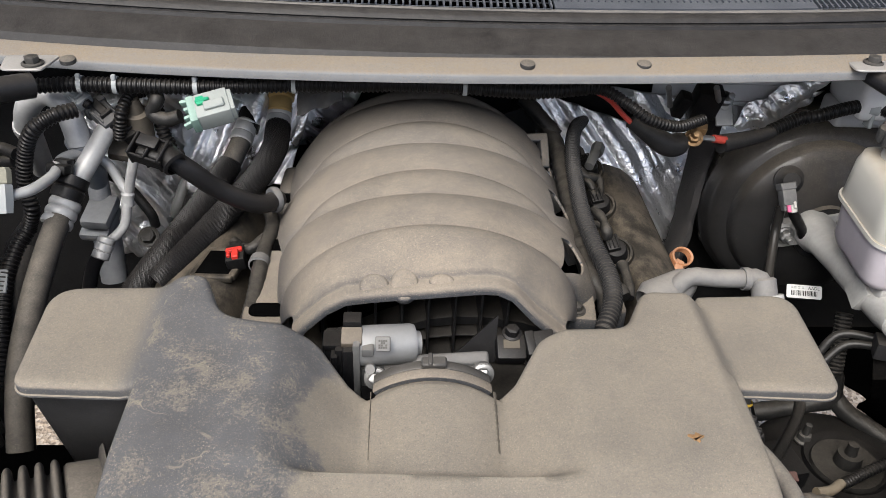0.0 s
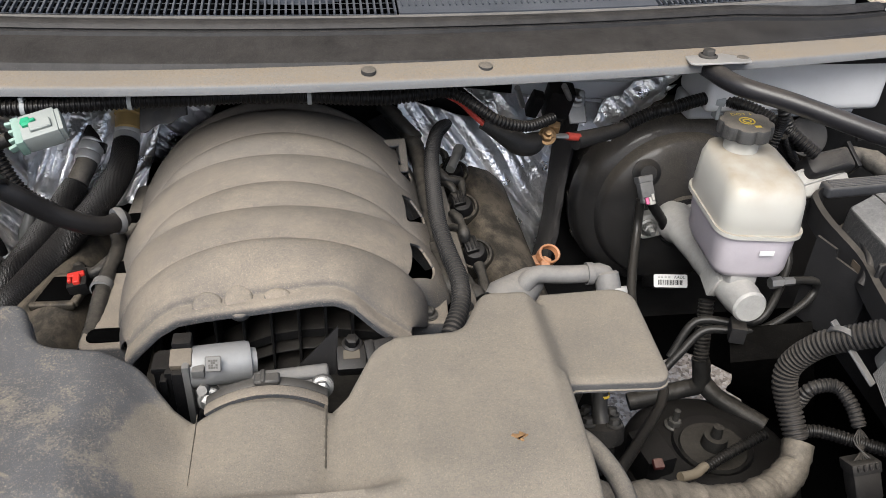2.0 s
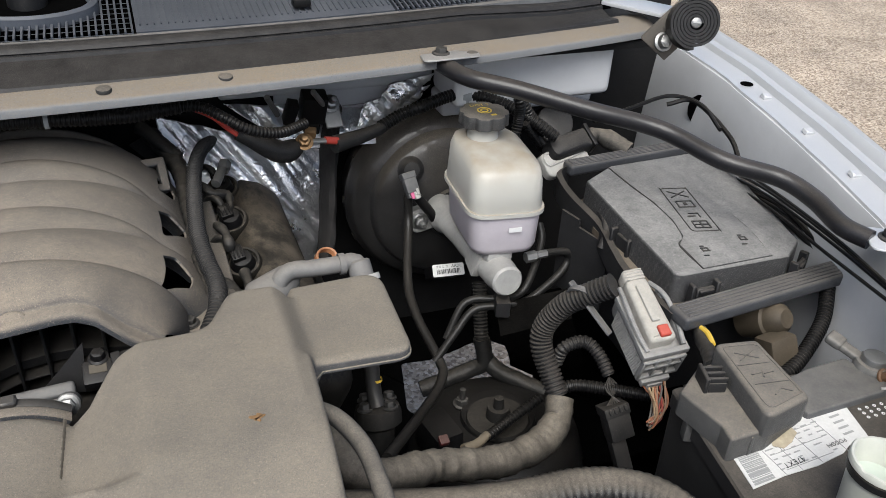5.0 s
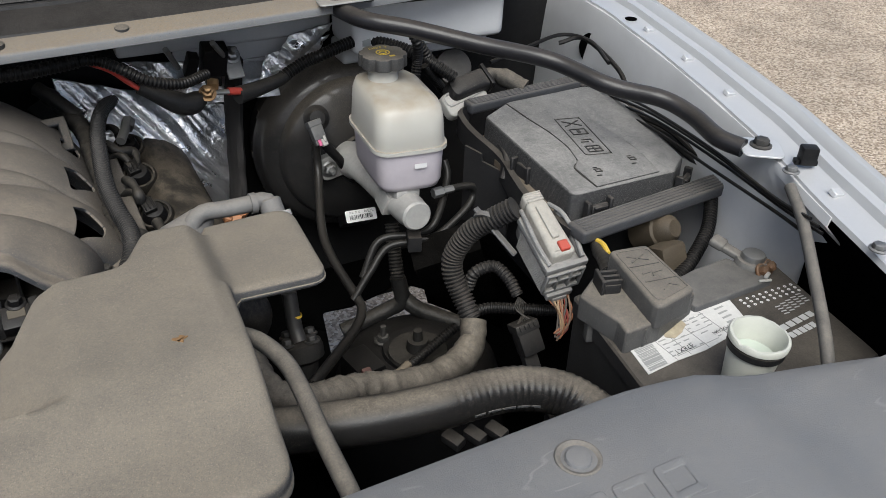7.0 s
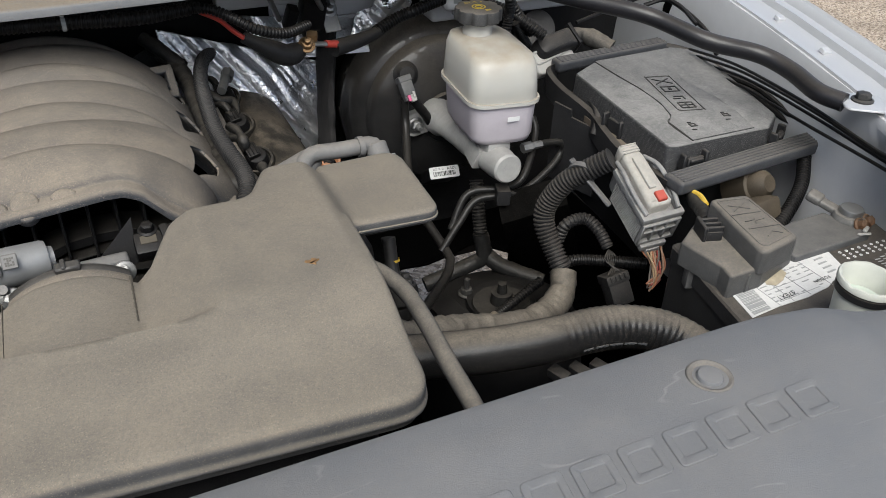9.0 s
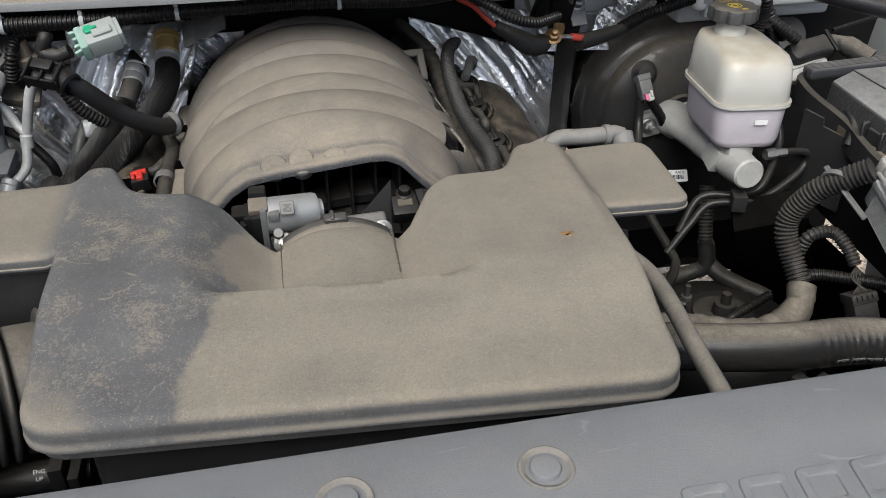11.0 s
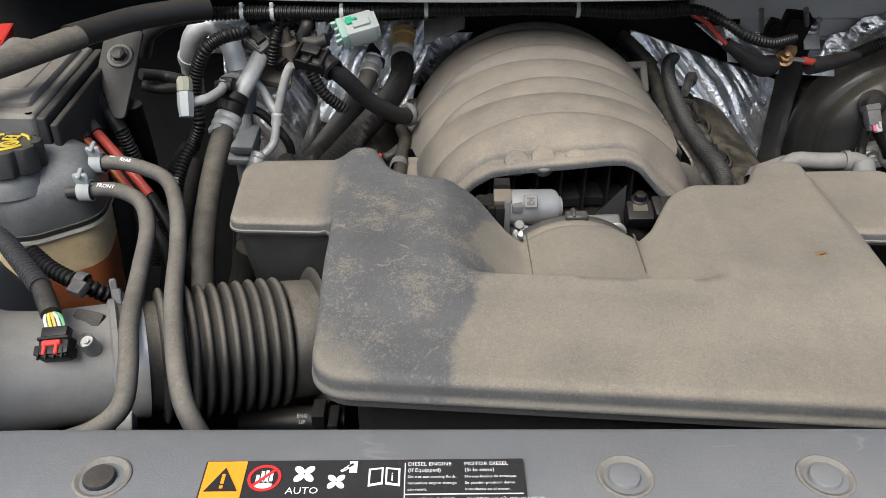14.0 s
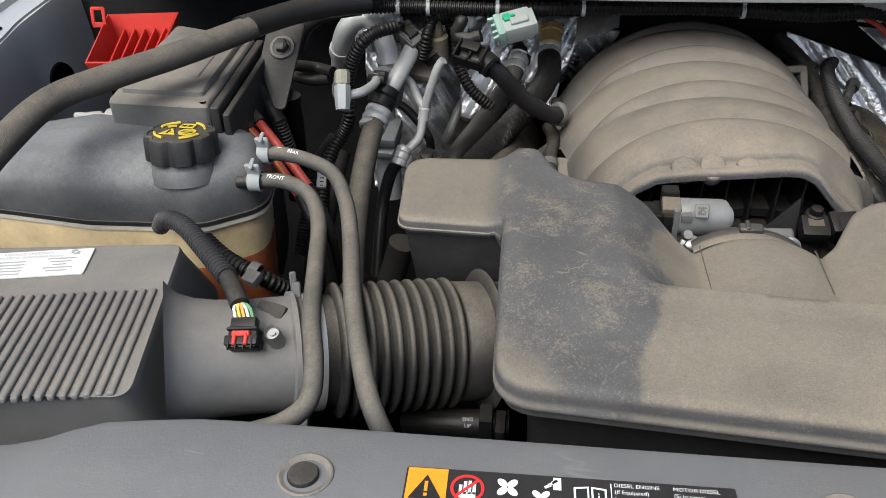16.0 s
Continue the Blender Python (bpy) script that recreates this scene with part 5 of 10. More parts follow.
rbox(bm, (0.012, 0.03, 0.03), axes((0.514, 0.700, 1.014), (0.2, -0.3, 1), (0, -1, 0)), 0.002)
part("mount", bm, M_CAST, master)
res_mat = bpy.data.materials.new("translucent white plastic")
res_mat.use_nodes = True
rb = res_mat.node_tree.nodes["Principled BSDF"]
rb.inputs["Base Color"].default_value = (0.78, 0.77, 0.74, 1)
rb.inputs["Roughness"].default_value = 0.38
rb.inputs["Subsurface Weight"].default_value = 0.2
rb.inputs["Subsurface Radius"].default_value = (0.02, 0.018, 0.016)
nt = res_mat.node_tree
tc, ns, gm, sp = nt.nodes.new("ShaderNodeTexCoord"), nt.nodes.new("ShaderNodeTexNoise"), nt.nodes.new("ShaderNodeNewGeometry"), nt.nodes.new("ShaderNodeSeparateXYZ")
ns.inputs["Scale"].default_value, ns.inputs["Detail"].default_value = 45, 6
nt.links.new(tc.outputs["Object"], ns.inputs["Vector"])
nt.links.new(gm.outputs["Normal"], sp.inputs[0])
up = nt.nodes.new("ShaderNodeMapRange")
up.inputs["From Min"].default_value, up.inputs["From Max"].default_value = 0.1, 0.9
nt.links.new(sp.outputs["Z"], up.inputs["Value"])
mu = nt.nodes.new("ShaderNodeMath")
mu.operation = "MULTIPLY"
nt.links.new(up.outputs[0], mu.inputs[0])
nt.links.new(ns.outputs["Fac"], mu.inputs[1])
mx = nt.nodes.new("ShaderNodeMix")
mx.data_type = "RGBA"
mx.inputs["A"].default_value, mx.inputs["B"].default_value = (0.40, 0.39, 0.355, 1), (0.23, 0.178, 0.11, 1)
nt.links.new(mu.outputs[0], mx.inputs["Factor"])
nt.links.new(mx.outputs["Result"], rb.inputs["Base Color"])
ro = fillet([(0.490, 0.668, 0.026), (0.585, 0.655, 0.028), (0.598, 0.790, 0.028), (0.500, 0.800, 0.03)], 6)
M_RESL = material("lavender translucent plastic", (0.40, 0.37, 0.395), 0.35, dust=0.1, mottle=0.08, scale=20, grain=0.02)
bm = bmesh.new()
stack(bm, ro, [(1.036, 0.70, 0, -0.008), (1.039, 0.82, 0, -0.006), (1.047, 0.885, 0, -0.004), (1.086, 0.925, 0, -0.002), (1.0915, 0.95, 0, 0)])
lowr = part("reservoir_base", bm, M_RESL, master, "lavender translucent lower half", sharp=50)
bm = bmesh.new()
rbox(bm, (0.016, 0.0006, 0.006), axes((0.544, 0.660, 1.075), (0.1, 1, 0), (0, 0, 1)), 0)
part("print_patch", bm, M_LABELW, lowr)
bm = bmesh.new()
stack(bm, ro, [(1.0925, 0.95, 0, 0), (1.095, 0.97, 0, 0), (1.130, 0.93, 0, 0.001), (1.140, 0.905, 0, 0.003), (1.147, 0.85, 0, 0.005), (1.1515, 0.73, -0.002, 0.013), (1.154, 0.5, -0.004, 0.024), (1.155, 0.38, -0.006, 0.03)])
tankr = part("reservoir", bm, res_mat, master, "translucent white plastic fluid reservoir, dusty on top", sharp=50)
bm = bmesh.new()
stack(bm, ro, [(1.0915, 0.97, 0, 0), (1.0915, 1.015, 0, 0), (1.0965, 1.015, 0, 0), (1.0965, 0.97, 0, 0)])
part("weld_seam", bm, res_mat, tankr)
bm = bmesh.new()
CAP = Vector((0.537, 0.757, 0))
lathe(bm, [(0.0190, 1.148), (0.0190, 1.160), (0.0180, 1.162), (0.0180, 1.178), (0.015, 1.179)], pose(CAP.x, CAP.y, 0), 32)
part("neck", bm, res_mat, tankr)
bm = bmesh.new()
stack(bm, lobed(0.0305, 8, 0.0032), [(1.1725, 0.90, 0, 0), (1.1725, 0.97, 0, 0), (1.1735, 1, 0, 0), (1.1855, 0.99, 0, 0), (1.1875, 0.965, 0, 0), (1.188, 0.9, 0, 0)], pose(CAP.x, CAP.y, 0))
cap = part("cap", bm, material("dark reservoir cap", (0.040, 0.040, 0.040), 0.5, dust=0.42, mottle=0.3, scale=40), master, "dark plastic screw cap with yellow symbols")
bm = bmesh.new()
for r in (0.0042, 0.0082):
    lathe(bm, [(r - 0.0008, 0), (r - 0.0008, 0.0006), (r + 0.0008, 0.0006), (r + 0.0008, 0)], pose(CAP.x, CAP.y, 1.1878), 28)
rbox(bm, (0.007, 0.004, 0.0006), pose(CAP.x + 0.006, CAP.y - 0.015, 1.1881), 0)
part("cap_symbols", bm, M_YELINK, cap)
writing("DOT 3", 0.0085, pose(CAP.x, CAP.y + 0.0135, 1.1885), M_YELINK, cap, "CENTER")

# brake lines
M_LINE = material("dark line coating", (0.011, 0.011, 0.011), 0.32, dust=0.07, mottle=0.3, scale=60)
solid("brake_line", hose([(0.580, 0.678, 1.020), (0.610, 0.683, 1.018), (0.633, 0.682, 1.015), (0.637, 0.683, 1.000), (0.618, 0.674, 0.985), (0.575, 0.664, 0.965), (0.544, 0.665, 0.962), (0.507, 0.677, 0.955), (0.479, 0.669, 0.930), (0.449, 0.658, 0.900)], 0.0050, 12), M_LINE, "dark steel brake line bent from the master cylinder", "brake line", "brake lines")
solid("brake_line", hose([(0.610, 0.721, 1.040), (0.607, 0.705, 1.020), (0.568, 0.663, 0.985), (0.542, 0.670, 0.970), (0.510, 0.685, 0.965), (0.492, 0.686, 0.955), (0.469, 0.673, 0.920)], 0.0050, 12), M_LINE, "dark steel brake line bent from the master cylinder", "brake line", "brake lines")
bm = bmesh.new()
rbox(bm, (0.024, 0.018, 0.022), axes((0.536, 0.659, 0.968), (0.9, -0.3, 0), (0, 0, 1)), 0.002)
solid("line_clip", bm, M_BLACKD, "black plastic clip holding two brake lines", "clip")
bm = bmesh.new()
lathe(bm, [(0, 0), (0.007, 0), (0.007, 0.014), (0.005, 0.016), (0.005, 0.03)], facing((0.572, 0.678, 1.020), (1, 0.05, 0)), 6)
solid("line_fitting", bm, M_STEEL, "zinc hexagon fitting on the master cylinder", "fitting")

# ---- foil heat shields on the firewall ----
def foil_material():
    m = bpy.data.materials.new("crinkled aluminium foil")
    m.use_nodes = True
    nt = m.node_tree
    N, L = nt.nodes.new, nt.links.new
    b = nt.nodes["Principled BSDF"]
    b.inputs["Base Color"].default_value, b.inputs["Metallic"].default_value = (0.88, 0.88, 0.89, 1), 0.93
    tc, vo, no, ad, bp, sm, mr = N("ShaderNodeTexCoord"), N("ShaderNodeTexVoronoi"), N("ShaderNodeTexNoise"), N("ShaderNodeMath"), N("ShaderNodeBump"), N("ShaderNodeTexNoise"), N("ShaderNodeMapRange")
    vo.feature = "DISTANCE_TO_EDGE"
    vo.inputs["Scale"].default_value = 110
    no.inputs["Scale"].default_value, no.inputs["Detail"].default_value, no.inputs["Distortion"].default_value = 130, 3, 0.8
    sm.inputs["Scale"].default_value, sm.inputs["Detail"].default_value = 30, 6
    for n in (vo, no, sm):
        L(tc.outputs["Object"], n.inputs["Vector"])
    ad.operation, ad.inputs[1].default_value = "MULTIPLY_ADD", 0.8
    L(vo.outputs["Distance"], ad.inputs[0])
    L(no.outputs["Fac"], ad.inputs[2])
    bp.inputs["Strength"].default_value, bp.inputs["Distance"].default_value = 0.7, 0.0022
    L(ad.outputs[0], bp.inputs["Height"])
    L(bp.outputs[0], b.inputs["Normal"])
    mr.inputs["From Min"].default_value, mr.inputs["From Max"].default_value = 0.35, 0.65
    mr.inputs["To Min"].default_value, mr.inputs["To Max"].default_value = 0.26, 0.46
    L(sm.outputs["Fac"], mr.inputs["Value"])
    L(mr.outputs[0], b.inputs["Roughness"])
    return m


M_FOIL = foil_material()


def foil(name, corners, label, n=34, bulge=0.02, crumple=0.008, seed=0.0, run=(0.6, 0.0, -0.8)):
    """A sheet between four corners, lower two, then upper two, with long sharp folds along run and small dents."""
    a, b, c, d = [Vector(p) for p in corners]
    n = 3 * n
    run = Vector(run).normalized()
    over = run.cross(Vector((0, 1, 0))).normalized()
    bm = bmesh.new()
    rows = []
    for i in range(n + 1):
        u = i / n
        row = []
        for k in range(n + 1):
            v = k / n
            p = a.lerp(b, u).lerp(d.lerp(c, u), v)
            l, w = p.dot(run), p.dot(over)
            w += 0.006 * noise.noise(Vector((l * 14, w * 20, seed)))
            fold = math.hypot(noise.noise(Vector((l * 5, w * 46, seed))), 0.05) * 1.7 + 0.30 * math.hypot(noise.noise(Vector((l * 8, w * 90, seed + 5))), 0.12)
            dent = abs(noise.noise(Vector((p.x * 28 + seed, p.y * 20, p.z * 28))))
            push = crumple * (1.5 * fold + 0.6 * dent - 0.7) + bulge * math.sin(math.pi * u) * math.sin(math.pi * v)
            row.append(p + Vector((0.1 * push, -push, 0.15 * push)))
        rows.append(row)
    return solid(name, thick(strip(bm, rows), 0.0012), M_FOIL, label, "heat shield", "foil heat shields", sharp=180)


foil("foil_heat_shield", [(0.187, 0.930, 0.872), (0.377, 0.930, 0.880), (0.404, 0.982, 1.049), (0.168, 0.982, 1.128)], "crinkled silver foil heat shield on the firewall", 40, 0.03, 0.0055, 1)
foil("foil_heat_shield", [(0.342, 0.940, 1.078), (0.458, 0.940, 1.073), (0.461, 0.978, 1.111), (0.256, 0.978, 1.139)], "crinkled silver foil heat shield on the firewall", 26, 0.01, 0.0035, 4)
foil("foil_heat_shield", [(0.443, 0.965, 1.098), (0.485, 0.965, 1.094), (0.546, 0.950, 1.166), (0.481, 0.955, 1.153)], "crinkled silver foil heat shield under the cowl", 18, 0.012, 0.006, 9)
foil("foil_heat_shield", [(-0.42, 0.98, 0.86), (-0.16, 0.99, 0.86), (-0.16, 0.985, 1.10), (-0.42, 0.975, 1.10)], "crinkled silver foil heat shield on the firewall", 36, 0.02, 0.012, 14)
foil("foil_heat_shield", [(-0.424, 0.940, 1.110), (-0.236, 0.940, 1.110), (-0.230, 0.930, 1.145), (-0.426, 0.930, 1.144)], "crinkled silver foil strip under the cowl", 26, 0.006, 0.006, 19)
foil("foil_heat_shield", [(-0.167, 0.970, 1.044), (-0.091, 0.970, 1.062), (-0.059, 0.960, 1.132), (-0.160, 0.960, 1.126)], "crinkled silver foil heat shield behind the intake", 20, 0.01, 0.010, 23)

foil("foil_heat_shield", [(0.307, 0.960, 1.089), (0.390, 0.958, 1.084), (0.398, 0.962, 1.121), (0.290, 0.965, 1.139)], "crinkled silver foil heat shield under the cowl", 22, 0.008, 0.007, 31)
foil("foil_heat_shield", [(0.427, 0.958, 1.081), (0.480, 0.956, 1.093), (0.545, 0.960, 1.145), (0.447, 0.962, 1.127)], "crinkled silver foil heat shield above the booster", 22, 0.008, 0.007, 37)
foil("foil_heat_shield", [(-0.405, 0.848, 1.140), (-0.300, 0.846, 1.150), (-0.300, 0.864, 1.178), (-0.405, 0.862, 1.166)], "crinkled silver foil roll below the cowl", 26, 0.012, 0.008, 41, (0.3, 0.0, 0.9))
foil("foil_heat_shield", [(-0.270, 0.86, 1.040), (-0.150, 0.88, 1.040), (-0.110, 0.93, 1.160), (-0.270, 0.90, 1.165)], "crinkled silver foil behind the heater hoses", 26, 0.012, 0.012, 47, (0.5, 0.0, 0.85))
bm = bmesh.new()
strip(bm, [[(-0.125 + 0.050 * i / 12, 0.825 - 0.004 * math.sin(i), 1.160 + 0.0015 * i), (-0.125 + 0.050 * i / 12, 0.832, 1.174 + 0.0017 * i), (-0.125 + 0.050 * i / 12, 0.845, 1.183 + 0.0012 * i)] for i in range(13)])
solid("felt_flap", thick(bm, 0.004), material("grey felt", (0.055, 0.055, 0.056), 0.9, dust=0.2, mottle=0.3, grain=0.5, grain_scale=300), "grey felt flap hanging below the cowl loom", "flap")
# painted panel of the bulkhead above the foil
PL, PR = (0.324, 0.984, 1.100), (0.518, 0.984, 1.160)
bm = bmesh.new()
rbox(bm, (PR[0] - PL[0], 0.004, PR[2] - PL[2] + 0.03), pose((PL[0] + PR[0]) / 2, 0.986, (PL[2] + PR[2]) / 2 + 0.012), 0.0015)
rbox(bm, (PR[0] - PL[0] - 0.03, 0.006, 0.012), pose((PL[0] + PR[0]) / 2, 0.983, PL[2] + 0.012), 0.003)
solid("bulkhead_panel", bm, M_PAINT, "grey painted bulkhead panel behind the foil", "body panel")

# fabric sleeve hanging beside the booster
bm = bmesh.new()
line = spline([(0.394, 0.930, 1.143), (0.385, 0.925, 1.075), (0.379, 0.915, 1.011), (0.372, 0.900, 0.956), (0.359, 0.880, 0.923)], 0.008)
sweep(bm, line, [[0.029 + 0.004 * noise.noise(p * 40) + 0.0035 * noise.noise(p * 22 + Vector((1.7 * k, 0, 0))) for k in range(24)] for p in line], 24, True, 0.34)
solid("fabric_sleeve", bm, material("black felt", (0.022, 0.021, 0.021), 0.85, dust=0.16, mottle=0.3, grain=0.5, grain_scale=300), "black felt sleeve hanging beside the brake booster", "sleeve")

# ---- fuse box ----
fuse = thing("fuse_box", (0.75, 0.6, 0.95), "dusty black underhood fuse box with an embossed lid", "fuse box")
bm = bmesh.new()
FO = fillet([(0.646, 0.486, 0.010), (0.794, 0.484, 0.006), (0.828, 0.508, 0.010), (0.882, 0.722, 0.010), (0.850, 0.748, 0.006), (0.716, 0.742, 0.008), (0.662, 0.712, 0.010)], 4)
stack(bm, FO, [(1.060, 1.0, 0, 0), (1.066, 0.992, 0, 0), (1.0945, 0.985, 0, 0), (1.0972, 0.980, 0, 0), (1.0985, 0.968, 0, 0)])
lidm = material("weathered black lid", (0.030, 0.030, 0.031), 0.38, dust=0.80, mottle=0.25, scale=60, grain=0.6, grain_scale=330, dust_color=(0.255, 0.246, 0.230), lie=(0.42, 0.97))
patchy(lidm, (26, 20, 26), 0.72, 4.4)
lid = part("lid", bm, lidm, fuse)
bm = bmesh.new()
stack(bm, FO, [(1.053, 1.04, 0, 0), (1.053, 1.065, 0, 0), (1.062, 1.065, 0, 0), (1.064, 1.03, 0, 0)])
part("lid_rim", bm, material("dusty brown seal", (0.07, 0.055, 0.04), 0.7, dust=0.4), fuse)


bm = bmesh.new()
edge_a = [(0.711, 0.735), (0.712, 0.680), (0.715, 0.635), (0.712, 0.590), (0.702, 0.556), (0.687, 0.540), (0.684, 0.492)]
edge_b = [(0.817, 0.740), (0.800, 0.680), (0.787, 0.640), (0.790, 0.590), (0.787, 0.545), (0.774, 0.492)]
prism(bm, [Vector(p) for p in edge_a + edge_b[::-1]], 1.0975, 1.1000, Matrix(), 0.0007, 2)
part("raised_panel", bm, lidm, lid)
bm = bmesh.new()
for pts in (edge_a, edge_b):
    hose([(*p, 1.0984) for p in pts], 0.0009, 6, 0.004, bm)
part("moulded_line", bm, M_BLACKD, lid)
bm = bmesh.new()
rot = -13
LC = Vector((0.7465, 0.608))
frame_o = fillet([(-0.017, -0.052, 0.005), (0.017, -0.052, 0.005), (0.017, 0.052, 0.005), (-0.017, 0.052, 0.005)], 4)
hose([(*(pose(LC[0], LC[1], 0, 0, 0, rot) @ Vector((p[0], p[1], 0))).xy, 1.1001) for p in frame_o + frame_o[:1]], 0.0008, 5, 0.003, bm)
M0 = pose(LC[0], LC[1], 1.1004, 0, 0, rot)
for a in (35, -35):
    rbox(bm, (0.028, 0.0016, 0.0012), M0 @ pose(0, 0.036, 0, 0, 0, a), 0)
for dx, dy, sx, sy in ((0, 0.0185, 0.020, 0.0014), (0, 0.004, 0.020, 0.0014), (-0.010, 0.011, 0.0014, 0.015), (0.010, 0.011, 0.0014, 0.015), (0, 0.012, 0.004, 0.006), (0, -0.012, 0.012, 0.0014), (0.006, -0.016, 0.0014, 0.010), (-0.004, -0.018, 0.010, 0.0014)):
    rbox(bm, (sx, sy, 0.0012), M0 @ pose(dx, dy, 0), 0)
for dy in (-0.030, -0.0375, -0.045):
    rbox(bm, (0.018, 0.0014, 0.0012), M0 @ pose(0, dy, 0), 0)
for dx in (-0.009, 0, 0.009):
    rbox(bm, (0.0014, 0.016, 0.0012), M0 @ pose(dx, -0.0375, 0), 0)
for q in ((0.708, 0.520), (0.765, 0.528)):
    for dx, dy, sx, sy in ((0, 0, 0.008, 0.0012), (0, 0.006, 0.008, 0.0012), (-0.0035, 0.003, 0.0012, 0.006), (0.0035, 0.003, 0.0012, 0.006), (0, 0.010, 0.005, 0.0012), (-0.006, -0.008, 0.006, 0.0012)):
        rbox(bm, (sx, sy, 0.0012), pose(q[0] + dx, q[1] + dy, 1.1004, 0, 0, rot), 0)
part("embossed_mark", bm, M_BLACKD, lid)
for at, turn in (((0.678, 0.481, 1.074), 0), ((0.812, 0.492, 1.074), 30), ((0.650, 0.60, 1.068), 95)):
    bm = bmesh.new()
    m = pose(*at, 0, 0, turn)
    rbox(bm, (0.036, 0.008, 0.010), m @ pose(0, -0.002, -0.010), 0.0015, 1)
    for dx in (-0.0155, 0.0155):
        rbox(bm, (0.005, 0.010, 0.030), m @ pose(dx, -0.003, 0.003), 0.0012, 1)
    rbox(bm, (0.022, 0.005, 0.024), m @ pose(0, -0.005, 0.001), 0.0012, 1)
    rbox(bm, (0.018, 0.006, 0.004), m @ pose(0, -0.007, 0.010), 0.001, 1)
    part("latch", bm, M_BLACKD, fuse)
bm = bmesh.new()
FB = [p for p in FO]
stack(bm, FB, [(0.93, 0.93, 0, 0), (1.055, 1.0, 0, 0)])
part("base", bm, M_BLACK, fuse)
# carrying frame round it
FRM = material("ribbed grey plastic", (0.045, 0.047, 0.052), 0.45, dust=0.30, mottle=0.2)
for pa, pb, w in (((0.628, 0.452, 1.074), (0.862, 0.472, 1.074), 0.030), ((0.672, 0.774, 1.084), (0.872, 0.790, 1.084), 0.022)):
    a, b = Vector(pa), Vector(pb)
    bm = bmesh.new()
    m = axes((a + b) / 2, b - a, (0, 0, 1))
    ln = (b - a).length
    rbox(bm, (w, ln, 0.016), m, 0.005, 3)
    bar = part("frame_bar", bm, FRM, fuse)
    for k in range(5):
        bm = bmesh.new()
        rbox(bm, (0.0024, ln - 0.012, 0.0016), m @ pose(-w / 2 + w * (k + 1) / 6, 0, 0.0082), 0.0005, 1)
        part("rib", bm, FRM, bar)
bm = bmesh.new()
rail = spline([(0.674, 0.776, 1.082), (0.656, 0.764, 1.080), (0.650, 0.72, 1.074), (0.655, 0.653, 1.066), (0.643, 0.599, 1.064), (0.631, 0.544, 1.066), (0.630, 0.458, 1.072)], 0.01)
rows = []
for q in rail:
    rows.append([q + Vector((-0.004, 0, -0.026)), q + Vector((-0.004, 0, 0.004)), q + Vector((0.003, 0, 0.006)), q + Vector((0.005, 0, 0.0)), q + Vector((0.004, 0, -0.026))])
part("frame_side", strip(bm, rows), M_BLACKD, fuse)
part("cable_loop", hose([(0.667, 0.686, 1.072), (0.666, 0.673, 1.076), (0.661, 0.648, 1.072), (0.653, 0.633, 1.062), (0.646, 0.628, 1.050)], 0.0055, 10), M_BLACKD, fuse)
part("frame_rail", hose([(0.868, 0.790, 1.082), (0.895, 0.74, 1.08), (0.885, 0.60, 1.076), (0.868, 0.50, 1.074), (0.860, 0.472, 1.074)], 0.0065, 10), M_BLACKD, fuse)
# black upright bracket plate beside it
bm = bmesh.new()
PA, PB = (0.630, 0.700, 1.060), (0.656, 0.626, 1.045)
prism(bm, [(0, 0), (0.080, 0), (0.080, 0.112), (0.052, 0.110), (0.050, 0.100), (0.018, 0.098), (0.016, 0.090), (0, 0.088)], 0, 0.004, Matrix.Translation((PB[0], PB[1], 0.955)) @ axes((0, 0, 0), (0, 0, 1), Vector((PA[0] - PB[0], PA[1] - PB[1], 0)).cross(Vector((0, 0, 1)))), 0.001)
solid("bracket_plate", bm, M_BLACKD, "flat black plastic bracket plate beside the fuse box", "bracket")
# lower parts under the fuse box: a brown connector and a cable gland
bm = bmesh.new()
m = facing((0.754, 0.453, 1.045), (0.15, -0.75, 0.5))
lathe(bm, [(0, 0.024), (0.010, 0.024), (0.016, 0.018), (0.018, 0.006), (0.021, 0.004), (0.021, -0.03)], m, 24)
rbox(bm, (0.035, 0.035, 0.03), axes((0.742, 0.420, 1.030), (0.1, -0.4, -0.9), (0, -1, 0.3)), 0.006)
solid("round_connector", bm, material("dusty brown plastic", (0.040, 0.032, 0.022), 0.6, dust=0.4, mottle=0.4, dust_color=(0.16, 0.125, 0.085)), "dusty brown round connector under the fuse box", "connector")
solid("conduit", loom([(0.842, 0.465, 1.060), (0.817, 0.438, 1.045), (0.789, 0.419, 1.035), (0.751, 0.399, 1.025), (0.724, 0.390, 1.020)], 0.0085), M_LOOM, "black ribbed conduit from the fuse box to the battery", "conduit", "conduits")

# ---- big grey engine connector ----
M_CONW = material("dusty off-white plastic", (0.37, 0.355, 0.32), 0.5, dust=0.4, mottle=0.25, scale=70, grain=0.2)
M_CONG = material("dusty pale grey plastic", (0.205, 0.206, 0.205), 0.55, dust=0.35, mottle=0.3, scale=70, grain=0.2)
ecm = thing("engine_connector", (0.60, 0.47, 1.03), "large light grey multi-pin connector with a white lever and red lock", "connector")
top, bot = Vector((0.609, 0.525, 1.090)), Vector((0.604, 0.432, 1.052))
dirc = bot - top
EM = axes((top + bot) / 2 + Vector((0.004, -0.003, -0.004)), dirc, (-0.12, -0.42, 0.88)) @ Matrix.Scale(0.9, 4)
bm = bmesh.new()
rbox(bm, (0.048, 0.074, 0.046), EM @ pose(0, 0.014, -0.030), 0.004)
